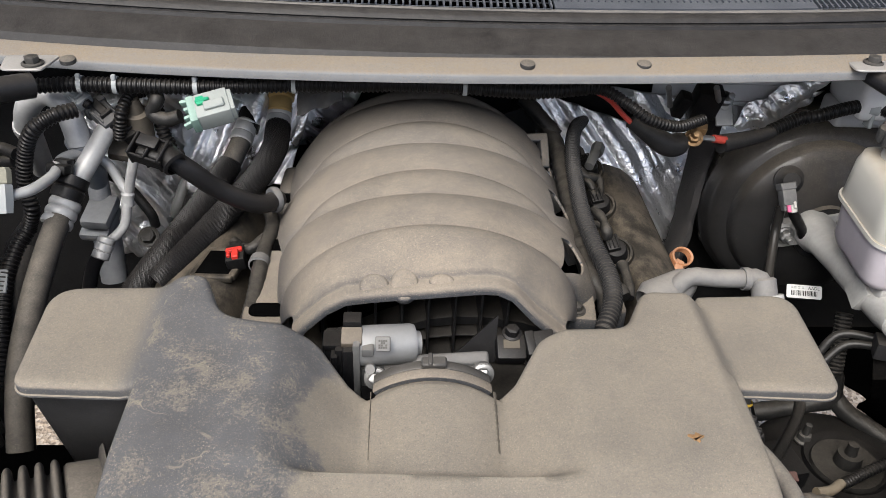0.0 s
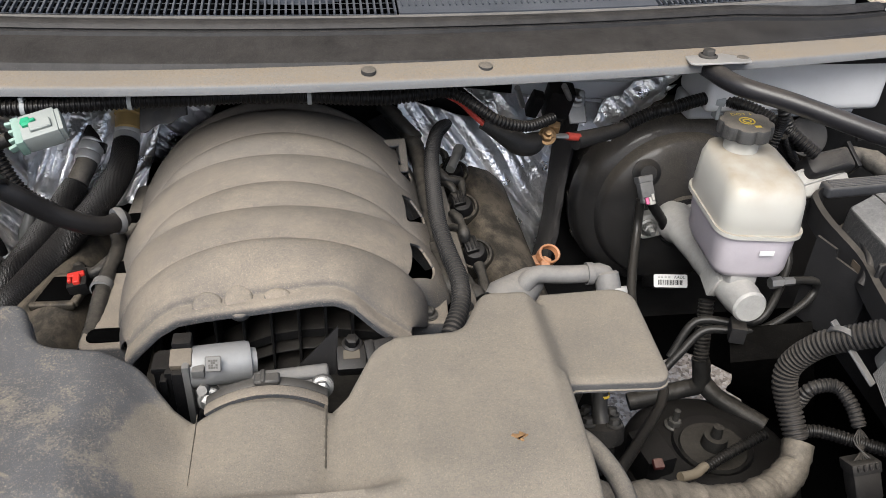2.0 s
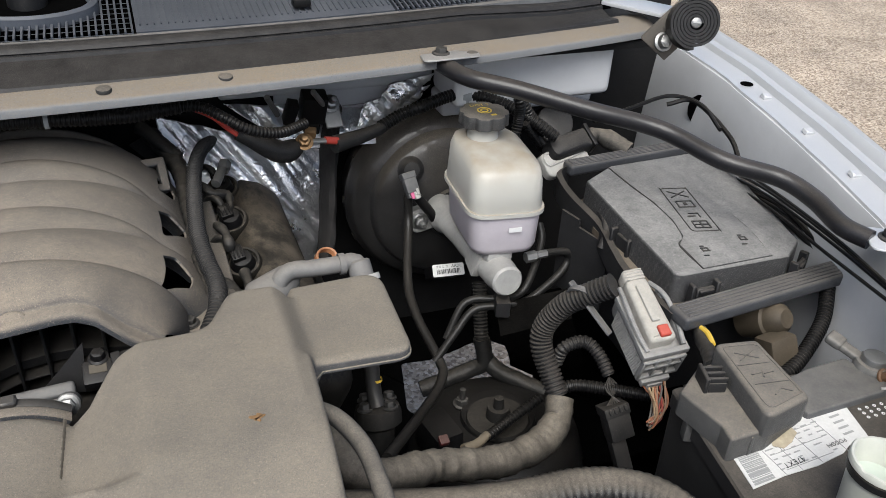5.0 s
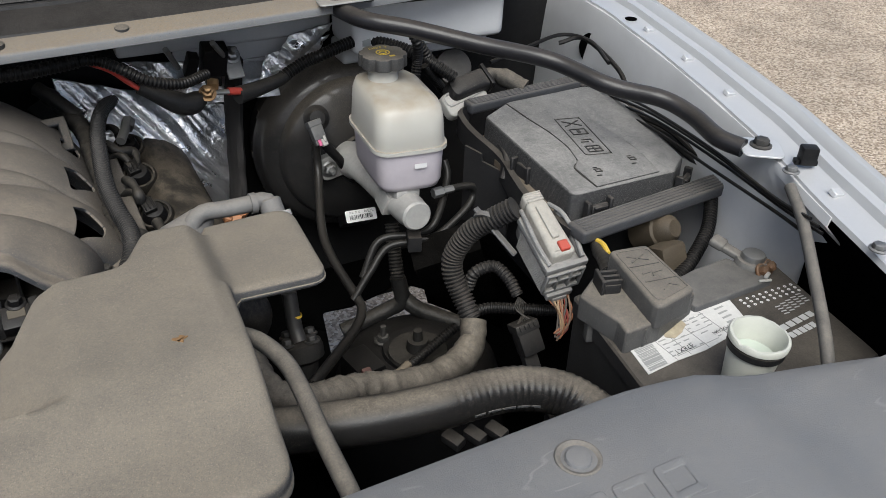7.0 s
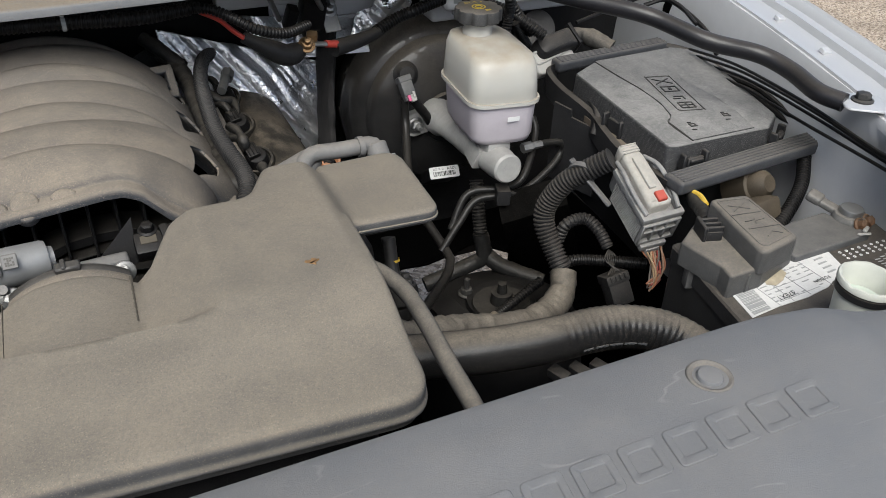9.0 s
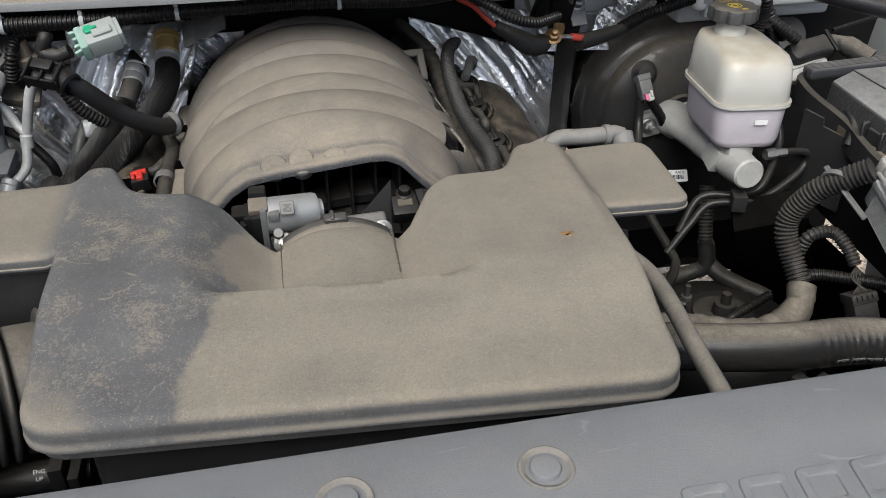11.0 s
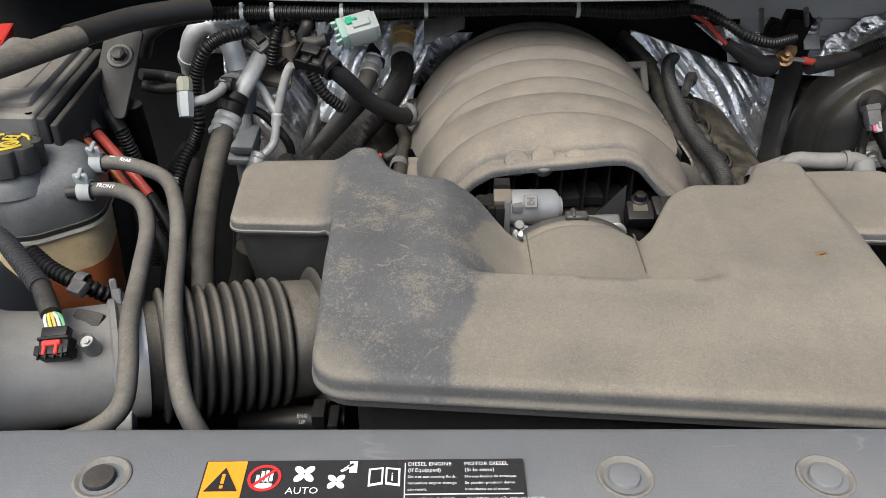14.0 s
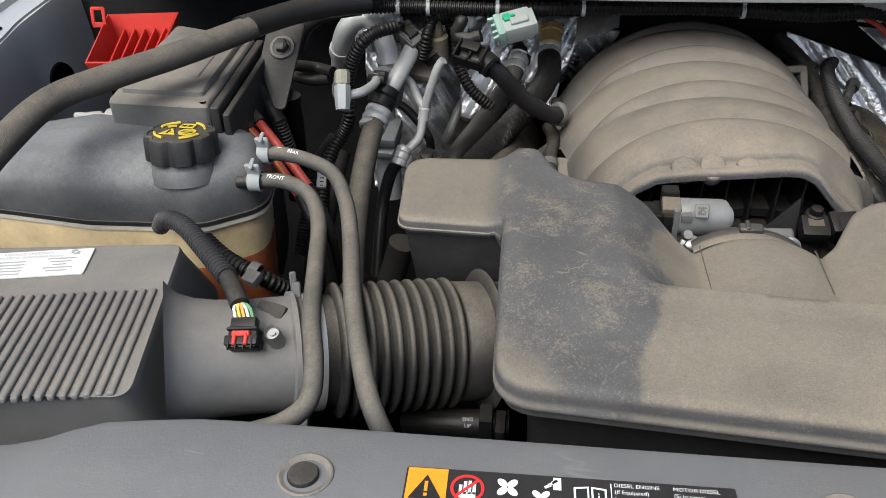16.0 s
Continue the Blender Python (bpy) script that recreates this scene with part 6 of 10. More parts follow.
rbox(bm, (0.040, 0.020, 0.040), EM @ pose(0, -0.030, -0.030), 0.006)
shell = part("shell", bm, M_CONG, ecm)
for k in range(12):
    bm = bmesh.new()
    rbox(bm, (0.0022, 0.070, 0.0018), EM @ pose(0.0246, 0.014, -0.0105 - 0.0035 * k), 0.0006, 1)
    part("rib", bm, M_CONG, shell)
for dx, dy, sx, sy in ((0.0255, 0.010, 0.006, 0.082), (-0.0255, 0.010, 0.006, 0.082), (0, 0.050, 0.057, 0.007)):
    bm = bmesh.new()
    rbox(bm, (sx, sy, 0.010), EM @ pose(dx, dy, -0.003), 0.002, 2)
    part("rim", bm, M_CONG, shell)
bm = bmesh.new()
outline = fillet([(-0.0165, 0.040, 0.006), (-0.0135, -0.046, 0.010), (0.0135, -0.046, 0.010), (0.0165, 0.040, 0.006)], 5)
prism(bm, outline, -0.010, 0.0115, EM, 0.006, 4)
rbox(bm, (0.026, 0.016, 0.026), EM @ pose(0, -0.050, -0.001), 0.006, 3)
lever = part("lever_cover", bm, M_CONW, ecm, "white lever cover")
bm = bmesh.new()
rbox(bm, (0.010, 0.050, 0.006), EM @ pose(0.001, -0.008, 0.0125), 0.0025, 2)
part("spine", bm, M_CONW, lever)
for k in range(4):
    bm = bmesh.new()
    rbox(bm, (0.022, 0.0016, 0.0022), EM @ pose(0, -0.054 + 0.004 * k, 0.0125), 0.0005, 1)
    part("grip_rib", bm, M_CONW, lever)
for sx in (-1, 1):
    bm = bmesh.new()
    hose([tuple(EM @ Vector((sx * 0.019, -0.040, 0.000))), tuple(EM @ Vector((sx * 0.0245, -0.015, 0.010))), tuple(EM @ Vector((sx * 0.0255, 0.020, 0.008))), tuple(EM @ Vector((sx * 0.022, 0.047, 0.004)))], 0.0026, 8, bm=bm)
    part("lever_arm", bm, M_CONG, ecm)
bm = bmesh.new()
rbox(bm, (0.013, 0.014, 0.006), EM @ pose(-0.003, 0.030, 0.0125), 0.0012, 1)
part("lock", bm, M_REDD, ecm, "red lock tab")
for dx, dz, sx, sz in ((0, -0.010, 0.052, 0.004), (0, -0.024, 0.052, 0.004), (0, -0.046, 0.052, 0.006), (-0.0245, -0.028, 0.004, 0.040), (0.0245, -0.028, 0.004, 0.040), (-0.008, -0.028, 0.003, 0.040), (0.009, -0.028, 0.003, 0.040)):
    bm = bmesh.new()
    rbox(bm, (sx, 0.006, sz), EM @ pose(dx, 0.0535, dz), 0.001, 1)
    part("end_frame", bm, M_CONG, shell)
bm = bmesh.new()
rbox(bm, (0.036, 0.012, 0.010), EM @ pose(0.002, 0.055, -0.054), 0.002)
rbox(bm, (0.020, 0.010, 0.010), EM @ pose(0.002, 0.058, -0.061), 0.002)
part("wire_outlet", bm, M_CONG, shell)
for k in range(14):
    bm = bmesh.new()
    st = EM @ Vector((-0.014 + 0.0023 * k, 0.056, -0.060))
    en = Vector((0.596, 0.418, 0.960)) + Vector((0.002 * (k % 4), 0.003 * (k % 3), 0.002 * (k % 5)))
    mid = st.lerp(en, 0.5) + Vector((rng.uniform(-0.004, 0.018), rng.uniform(-0.014, 0.002), rng.uniform(-0.014, 0.006)))
    hose([st, mid, en], 0.0011, 6, 0.006, bm)
    col = rng.choice(((0.30, 0.12, 0.06), (0.22, 0.14, 0.09), (0.35, 0.24, 0.14), (0.28, 0.05, 0.04), (0.10, 0.09, 0.08)))
    part("wire", bm, material("wire insulation", col, 0.5, dust=0.25), ecm)

M_TAPEM = material("grimy harness tape", (0.034, 0.031, 0.027), 0.55, dust=0.55, mottle=0.5, scale=45, grain=0.5, grain_scale=160)
# ---- looms on this side ----
eloom = thing("engine_loom", (0.539, 0.535, 0.962), "thick dusty ribbed engine wiring loom ending in tape wrap", "wiring loom")
part("conduit", loom([(0.587, 0.511, 1.085), (0.570, 0.525, 1.068), (0.552, 0.543, 1.045), (0.538, 0.555, 1.012), (0.534, 0.551, 0.988), (0.539, 0.535, 0.962), (0.543, 0.515, 0.940)], 0.0132, 0.0048, 0.0024, 16), M_LOOMD, eloom)
part("tape_wrap", wrapped([(0.544, 0.513, 0.937), (0.533, 0.495, 0.922), (0.503, 0.476, 0.915), (0.457, 0.458, 0.925), (0.413, 0.449, 0.940), (0.369, 0.447, 0.955), (0.324, 0.435, 0.970), (0.290, 0.432, 0.985), (0.272, 0.446, 0.995), (0.269, 0.484, 1.000)], 0.0165, 20, bulge=0.22), M_TAPEM, eloom, "grimy tape-wrapped section")
solid("branch_loom", loom([(0.552, 0.543, 0.965), (0.560, 0.542, 0.985), (0.583, 0.538, 0.990), (0.594, 0.521, 0.980), (0.598, 0.503, 0.965)], 0.0078, 0.0045, 0.0012), M_LOOMD, "black ribbed branch of the wiring loom", "wiring loom", "branch looms")
solid("branch_loom", loom([(0.546, 0.524, 0.940), (0.568, 0.519, 0.945), (0.598, 0.496, 0.950), (0.632, 0.469, 0.955)], 0.0075, 0.0045, 0.0012), M_LOOM, "black ribbed branch of the wiring loom", "wiring loom", "branch looms")
bm = bmesh.new()
m = axes((0.592, 0.468, 0.930), (0.15, -0.5, -0.9), (-0.1, -0.9, 0.4))
rbox(bm, (0.028, 0.040, 0.024), m, 0.003)
rbox(bm, (0.030, 0.012, 0.027), m @ pose(0, -0.014, 0), 0.002)
rbox(bm, (0.018, 0.05, 0.016), m @ pose(0.004, 0.035, -0.004), 0.003)
for k in range(4):
    rbox(bm, (0.003, 0.006, 0.004), m @ pose(-0.009 + 0.006 * k, -0.016, 0.014), 0.0005, 1)
solid("square_connector", bm, M_BLACKD, "dusty black square connector on the wiring loom", "connector")
for k in range(6):
    bm = bmesh.new()
    hose([(0.598, 0.502, 0.963), tuple(Vector((0.589, 0.493, 0.955)) + Vector((0.003 * k, 0, 0))), tuple(m @ Vector((-0.010 + 0.004 * k, -0.018, 0.004)))], 0.0011, 6, 0.006, bm)
    solid("wire", bm, M_TAPE, "thin grey wire into the square connector", "wire", "wires at the connector")
bm = bmesh.new()
rbox(bm, (0.010, 0.07, 0.003), axes((0.568, 0.518, 1.055), (0.35, -0.7, -0.55), (0.3, -0.3, 0.9)), 0.001, 1)
lathe(bm, [(0.0142, -0.003), (0.0165, -0.003), (0.0165, 0.003), (0.0142, 0.003), (0.0142, -0.003)], facing((0.564, 0.531, 1.062), (0.55, 0.45, 0.35)), 24)
solid("loom_strap", bm, M_GREYP, "grey plastic strap clamped round the wiring loom", "strap")
# Y-shaped taped branch over the strut tower
bm = bmesh.new()
loom([(0.553, 0.765, 0.930), (0.549, 0.747, 0.895), (0.546, 0.729, 0.860)], 0.0105, 0.005, 0.0014, bm=bm)
wrapped([(0.547, 0.731, 0.860), (0.549, 0.721, 0.825), (0.530, 0.727, 0.810), (0.496, 0.728, 0.800), (0.459, 0.730, 0.790)], 0.0115, bm=bm)
wrapped([(0.551, 0.727, 0.830), (0.565, 0.709, 0.815), (0.591, 0.688, 0.805), (0.618, 0.660, 0.800)], 0.0115, bm=bm)
solid("chassis_loom", bm, M_TAPE, "black taped wiring loom forking over the strut tower", "wiring loom")
solid("strut_cable", loom([(0.569, 0.595, 0.860), (0.519, 0.579, 0.850), (0.481, 0.561, 0.850)], 0.0065, 0.0045, 0.0011), M_LOOM, "black ribbed cable across the strut tower", "cable")
bm = bmesh.new()
wrapped([(0.483, 0.563, 0.852), (0.465, 0.551, 0.855), (0.444, 0.544, 0.860)], 0.0055, bm=bm)
solid("cable_end", bm, material("tan cloth tape", (0.16, 0.13, 0.09), 0.8, dust=0.3, mottle=0.3), "tan cloth tape on the end of the ribbed cable", "cable")

# ---- strut tower ----
tower = thing("strut_tower", (0.525, 0.62, 0.72), "dark dusty strut tower dome with a centre nut", "strut tower")
bm = bmesh.new()
lathe(bm, [(0.125, -0.16), (0.118, -0.05), (0.108, -0.015), (0.09, 0.0), (0.05, 0.004), (0.048, 0.010), (0, 0.010)], facing((0.530, 0.628, 0.805), (0.0, 0.05, 1)), 40)
part("dome", bm, M_BLACK, tower)
bm = bmesh.new()
lathe(bm, [(0.042, 0.009), (0.040, 0.014), (0.016, 0.015), (0.014, 0.03), (0.007, 0.03), (0.006, 0.045), (0, 0.046)], facing((0.525, 0.618, 0.806), (0, 0.05, 1)), 28)
part("centre_nut", bm, M_GRIME, tower)
bm = bmesh.new()
disc_bolt(bm, facing((0.494, 0.665, 0.810), (0, 0, 1)), 0.0085, 0.010)
lathe(bm, [(0.004, 0), (0.004, 0.026), (0, 0.027)], facing((0.494, 0.665, 0.810), (0, 0, 1)), 10)
part("stud", bm, M_DSTEEL, tower)
bm = bmesh.new()
rbox(bm, (0.040, 0.055, 0.05), pose((0.443, 0.616, 0.830)[0], (0.443, 0.616, 0.830)[1], 0.81, 0, 0, 10), 0.006)
part("module", bm, M_BLACK, tower, "black plastic module")
bm = bmesh.new()
rbox(bm, (0.012, 0.012, 0.008), axes((0.431, 0.573, 0.850), (0, 1, 0.3), (0, -0.3, 1)), 0.002)
part("plug", bm, material("dull red plug", (0.07, 0.018, 0.018), 0.5, dust=0.3), tower)
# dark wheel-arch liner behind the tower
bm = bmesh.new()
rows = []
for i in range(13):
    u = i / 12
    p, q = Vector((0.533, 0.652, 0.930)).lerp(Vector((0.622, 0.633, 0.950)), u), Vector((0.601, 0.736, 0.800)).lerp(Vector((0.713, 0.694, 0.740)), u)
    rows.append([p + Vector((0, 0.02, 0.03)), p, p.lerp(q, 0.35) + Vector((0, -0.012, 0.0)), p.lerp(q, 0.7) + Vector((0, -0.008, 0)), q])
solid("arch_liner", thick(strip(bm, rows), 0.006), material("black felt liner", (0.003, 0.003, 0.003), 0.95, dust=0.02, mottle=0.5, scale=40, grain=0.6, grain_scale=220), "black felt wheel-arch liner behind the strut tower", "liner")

# ---- steering shaft and oil filler tube under the resonator ----
bm = bmesh.new()
hose([(0.341, 0.576, 1.000), (0.340, 0.561, 0.965), (0.341, 0.550, 0.950)], 0.0085, 14, bm=bm)
shaft = thing("steering_shaft", (0.343, 0.563, 0.930), "dark steel steering shaft with a bolted coupling", "steering shaft")
part("shaft", bm, M_DSTEEL, shaft)
bm = bmesh.new()
m = facing((0.344, 0.559, 0.935), (0.02, 0.35, 0.95))
lathe(bm, [(0.012, 0.012), (0.024, 0.006), (0.026, 0.0), (0.026, -0.012), (0.018, -0.018), (0.014, -0.05)], m, 28)
part("coupling", bm, M_GRIME, shaft)
for k in range(4):
    bm = bmesh.new()
    disc_bolt(bm, m @ pose(0.019 * math.cos(0.6 + 1.57 * k), 0.019 * math.sin(0.6 + 1.57 * k), 0.008), 0.006, 0.008)
    part("bolt", bm, M_DSTEEL, shaft)
bm = bmesh.new()
lathe(bm, [(0.0088, -0.0015), (0.0088, 0.0015)], facing((0.342, 0.566, 0.975), (0.03, 0.3, 0.95)), 16)
part("paint_mark", bm, M_YELLOW, shaft)

# ---- coolant hose and thin vent hose ----
bm = bmesh.new()
line = spline([(0.251, 0.350, 1.035), (0.295, 0.334, 1.038), (0.341, 0.319, 1.041), (0.391, 0.308, 1.044), (0.434, 0.303, 1.046), (0.469, 0.293, 1.045), (0.499, 0.274, 1.040), (0.518, 0.242, 1.030), (0.527, 0.213, 1.010)], 0.0022)
radii = [0.0205 - 0.0007 * (1 if i % 3 == 0 and len(line) * 0.45 < i < len(line) * 0.9 else 0) for i in range(len(line))]
sweep(bm, line, radii, 28)
M_RADH = material("dusty radiator hose", (0.010, 0.010, 0.0105), 0.3, dust=0.62, mottle=0.25, scale=40, lie=(0.70, 1.0))
rad_hose = thing("radiator_hose", line[0], "thick black radiator hose with a dusty top and worn printing", "hose")
part("rubber", bm, M_RADH, rad_hose)
# worn printing along its side, no longer readable
bm = bmesh.new()
for i in range(int(len(line) * 0.50), int(len(line) * 0.70)):
    if i % 7 == 5:
        continue
    p, t = line[i], (line[i + 1] - line[i - 1]).normalized()
    out = (Vector((0, -0.985, -0.10)) - t * t.dot(Vector((0, -0.985, -0.10)))).normalized()
    rbox(bm, (0.0026, 0.0010 + 0.0012 * ((i * 5) % 3) / 2, 0.0006), axes(p + out * 0.0206, t.cross(out), out) @ pose(0, 0.0004 * (i % 2), 0, 0, 0, 90 * (i % 2)), 0)
part("print_bar", bm, M_GREYP, rad_hose, "worn grey printing")
solid("vent_hose", hose([(0.246, 0.408, 1.100), (0.260, 0.391, 1.100), (0.271, 0.359, 1.098), (0.273, 0.321, 1.094), (0.272, 0.273, 1.088), (0.273, 0.227, 1.080), (0.277, 0.228, 1.060)], 0.0075, 14), M_RUBBERG, "dusty black rubber vent hose beside the resonator", "hose")
bm = bmesh.new()
for k in range(3):
    rbox(bm, (0.020, 0.012, 0.010), axes(Vector((0.399, 0.300, 1.010)) + Vector((0.02 * k, -0.004 * k, -0.004)), (0.8, 0.3, 0.1), (0, 0, 1)), 0.002)
solid("hose_bracket", bm, M_BLACKD, "black plastic hose bracket below the radiator hose", "bracket")

# ---- battery ----
battery = thing("battery", (0.69, 0.29, 0.85), "black car battery with white paper labels and a fuse cover", "battery")
BT = pose(0.690, 0.285, 0, 0, 0, -9)
bm = bmesh.new()
BO = fillet([(-0.122, -0.085, 0.008), (0.122, -0.085, 0.008), (0.122, 0.085, 0.008), (-0.122, 0.085, 0.008)], 4)
stack(bm, BO, [(0.86, 0.97, 0, 0), (1.03, 0.985, 0, 0), (1.03, 1.0, 0, 0), (1.046, 1.0, 0, 0), (1.048, 0.985, 0, 0)], BT)
part("case", bm, material("dusty battery case", (0.022, 0.022, 0.023), 0.42, dust=0.30, mottle=0.3, scale=30), battery)
bm = bmesh.new()
rbox(bm, (0.26, 0.19, 0.03), BT @ pose(0, 0, 0.865), 0.006)
part("tray", bm, M_BLACK, battery)
LZ = 1.0482
LA, LB, LC4, LD4 = [Vector(v) for v in ((0.576, 0.258, 1.048), (0.585, 0.309, 1.048), (0.728, 0.319, 1.048), (0.720, 0.268, 1.048))]
LABM = material("worn paper label", (0.62, 0.615, 0.60), 0.6, dust=0.25, mottle=0.15, scale=60, grain=0.0)


def on_label(u, v, turn=0.0, z=0.0009):
    """A pose on the label: u along its length, v from its front edge back."""
    q = LA.lerp(LD4, u).lerp(LB.lerp(LC4, u), v)
    along = LD4 - LA
    return Matrix.Translation((q.x, q.y, LZ + z)) @ pose(0, 0, 0, 0, 0, math.degrees(math.atan2(along.y, along.x)) + turn)


bm = bmesh.new()
edge = [LA.lerp(LD4, u).lerp(LB.lerp(LC4, u), v) for u, v in ((0, 0), (0.25, 0.02), (0.5, -0.03), (0.72, 0.02), (0.80, 0.12), (0.97, 0.10), (1.0, 0.9), (0.7, 1.0), (0.4, 0.96), (0.2, 1.02), (0, 1))]
prism(bm, [(p.x, p.y) for p in edge], LZ, LZ + 0.0006)
label = part("label", bm, LABM, battery, "torn white paper label")
bm = bmesh.new()
v = 0.06
while v < 0.94:
    w = rng.choice((0.010, 0.018, 0.028))
    rbox(bm, (0.022, w * 0.07, 0.0003), on_label(0.10, v), 0)
    v += w + rng.choice((0.014, 0.022))
for r in range(7):
    for c in range(6):
        if rng.random() < 0.82:
            rbox(bm, (0.0035 + 0.006 * rng.random(), 0.0013, 0.0003), on_label(0.26 + 0.085 * c, 0.14 + 0.11 * r), 0)
for r in range(4):
    rbox(bm, (0.012, 0.0022, 0.0003), on_label(0.86, 0.35 + 0.14 * r), 0)
for v in (0.10, 0.46, 0.78):
    rbox(bm, (0.055, 0.0005, 0.0003), on_label(0.47, v), 0)
for u in (0.22, 0.34, 0.50, 0.72):
    rbox(bm, (0.0005, 0.05, 0.0003), on_label(u, 0.5), 0)
part("print_bar", bm, M_GREYINK, label)
bm = bmesh.new()
prism(bm, [tuple(on_label(u, v).translation.xy) for u, v in ((0.30, 0.62), (0.36, 0.50), (0.44, 0.56), (0.52, 0.70), (0.50, 0.98), (0.34, 0.95))], LZ + 0.0008, LZ + 0.0014)
part("paper_scrap", bm, material("tan paper scrap", (0.36, 0.31, 0.22), 0.8, mottle=0.3, scale=80), label)
writing("47EXT", 0.0085, on_label(0.44, 0.24, 180, 0.0012), M_INK, label)
writing("POISON", 0.0062, on_label(0.80, 0.28, 180, 0.0012), M_INK, label)
bm = bmesh.new()
D0, D1, D2 = Vector((0.737, 0.306, 1.048)), Vector((0.807, 0.304, 1.048)), Vector((0.737, 0.297, 1.048))
for r in range(3):
    for c in range(9):
        q = D0.lerp(D1, c / 8) + (D2 - D0) * r * 0.62
        lathe(bm, [(0.0017, 0), (0.0017, 0.0004), (0.0009, 0.0004), (0.0009, 0)], pose(q.x, q.y, 1.0484), 10)
part("print_ring", bm, M_WHITEINK, battery)
bm = bmesh.new()
E0, E1 = Vector((0.758, 0.287, 1.048)), Vector((0.807, 0.283, 1.048))
turn = math.degrees(math.atan2((E1 - E0).y, (E1 - E0).x))
for r in range(4):
    q = E0.lerp(E1, 0.5) + (D2 - D0) * 0.45 * r
    for c in range(5):
        rbox(bm, (0.0065, 0.0012, 0.0003), pose(q.x - 0.018 + 0.009 * c, q.y + 0.0016 * c - 0.003, 1.0485, 0, 0, turn), 0)
for a, b in (((0.739, 0.254, 1.048), (0.790, 0.259, 1.048)), ((0.738, 0.242, 1.048), (0.778, 0.245, 1.048))):
    a, b = Vector(a), Vector(b)
    for c in range(5):
        q = a.lerp(b, (c + 0.5) / 5)
        rbox(bm, ((b - a).length / 5 * 0.8, 0.0075, 0.0003), pose(q.x, q.y, 1.0485, 0, 0, math.degrees(math.atan2((b - a).y, (b - a).x))), 0)
part("print_bar", bm, material("pale print", (0.45, 0.45, 0.44), 0.5, mottle=0.1, grain=0.0), battery)
# grey hold-down plate and fuse cover on top
bm = bmesh.new()
P4 = [(0.723, 0.363, 1.055), (0.772, 0.365, 1.055), (0.789, 0.313, 1.055), (0.678, 0.310, 1.055), (0.671, 0.353, 1.055)]
prism(bm, fillet([(p[0], p[1], 0.004) for p in P4][::-1], 2), 1.047, 1.056, edge=0.002)
part("top_plate", bm, M_GREYP, battery)
COVM = material("dusty grey fuse cover", (0.062, 0.062, 0.062), 0.45, dust=0.55, mottle=0.3, scale=30, grain=0.3)
bm = bmesh.new()
CO = [(0.566, 0.357, 1.072), (0.603, 0.381, 1.072), (0.656, 0.385, 1.072), (0.675, 0.312, 1.072), (0.614, 0.292, 1.072), (0.572, 0.291, 1.072), (0.576, 0.309, 1.072)]
prism(bm, fillet([(q[0], q[1], 0.004) for q in CO][::-1], 3), 1.048, 1.074, edge=0.003)
rbox(bm, (0.020, 0.012, 0.03), pose(*(0.602, 0.299, 1.055), 0, 0, 20), 0.002)
rbox(bm, (0.016, 0.012, 0.03), pose(*(0.579, 0.344, 1.040), 0, 0, -20), 0.002)
cover = part("fuse_cover", bm, COVM, battery, "dusty grey plastic fuse cover")
bm = bmesh.new()
TP = fillet([(0.600, 0.286, 0.008), (0.654, 0.296, 0.008), (0.662, 0.378, 0.008), (0.618, 0.385, 0.008)], 4)
prism(bm, TP, 1.070, 1.096, edge=0.004)
lidp = part("cover_lid", bm, COVM, cover)
bm = bmesh.new()
cxp, cyp = 0.6335, 0.336
inner_o = [Vector((cxp + (p[0] - cxp) * 0.78, cyp + (p[1] - cyp) * 0.84)) for p in TP]
hose([(p[0], p[1], 1.0962) for p in inner_o + inner_o[:1]], 0.0006, 5, 0.003, bm)
for dy in (0.012, -0.014):
    rbox(bm, (0.034, 0.0011, 0.001), pose(cxp, cyp + dy, 1.0964, 0, 0, -8), 0)
for a in (30, -30):
    rbox(bm, (0.022, 0.0012, 0.001), pose(cxp + 0.002, cyp + 0.024, 1.0964, 0, 0, a - 6), 0)
for dx, dy, a in ((-0.006, 0.0, 0), (0.006, -0.002, 0), (0.0, -0.002, 60), (-0.004, -0.026, 30), (0.006, -0.026, -40)):
    rbox(bm, (0.010, 0.0012, 0.001), pose(cxp + dx, cyp + dy, 1.0964, 0, 0, a), 0)
part("embossed_mark", bm, COVM, lidp)
bm = bmesh.new()
LT = axes((0.600, 0.356, 1.080), (0.3, 1, 0), (0, 0, 1))
rbox(bm, (0.018, 0.022, 0.012), LT @ pose(0, 0, -0.002), 0.002)
for dy in (-0.008, 0.0, 0.008):
    rbox(bm, (0.020, 0.003, 0.016), LT @ pose(0, dy, 0.001), 0.0008, 1)
rbox(bm, (0.004, 0.024, 0.018), LT @ pose(-0.010, 0, 0.001), 0.001, 1)
part("cover_latch", bm, M_BLACKD, cover)
bm = bmesh.new()
TR = (0.789, 0.345, 1.052)
arm = axes(Vector(TR) + Vector((-0.010, 0.020, 0.009)), (-0.40, 0.85, 0.22), (0, -0.2, 1))
rbox(bm, (0.0120, 0.034, 0.008), arm, 0.003, 3)
rbox(bm, (0.0165, 0.017, 0.010), arm @ pose(0, 0.018, 0.001), 0.004, 3)
lathe(bm, [(0.0185, -0.012), (0.0185, 0.001), (0.0165, 0.004), (0.0125, 0.0045)], pose(TR[0], TR[1], 1.058), 28)
clampt = part("terminal_clamp", bm, material("dull lead", (0.14, 0.137, 0.13), 0.6, metal=0.3, dust=0.35, mottle=0.35, scale=60), battery, "grey lead terminal clamp")
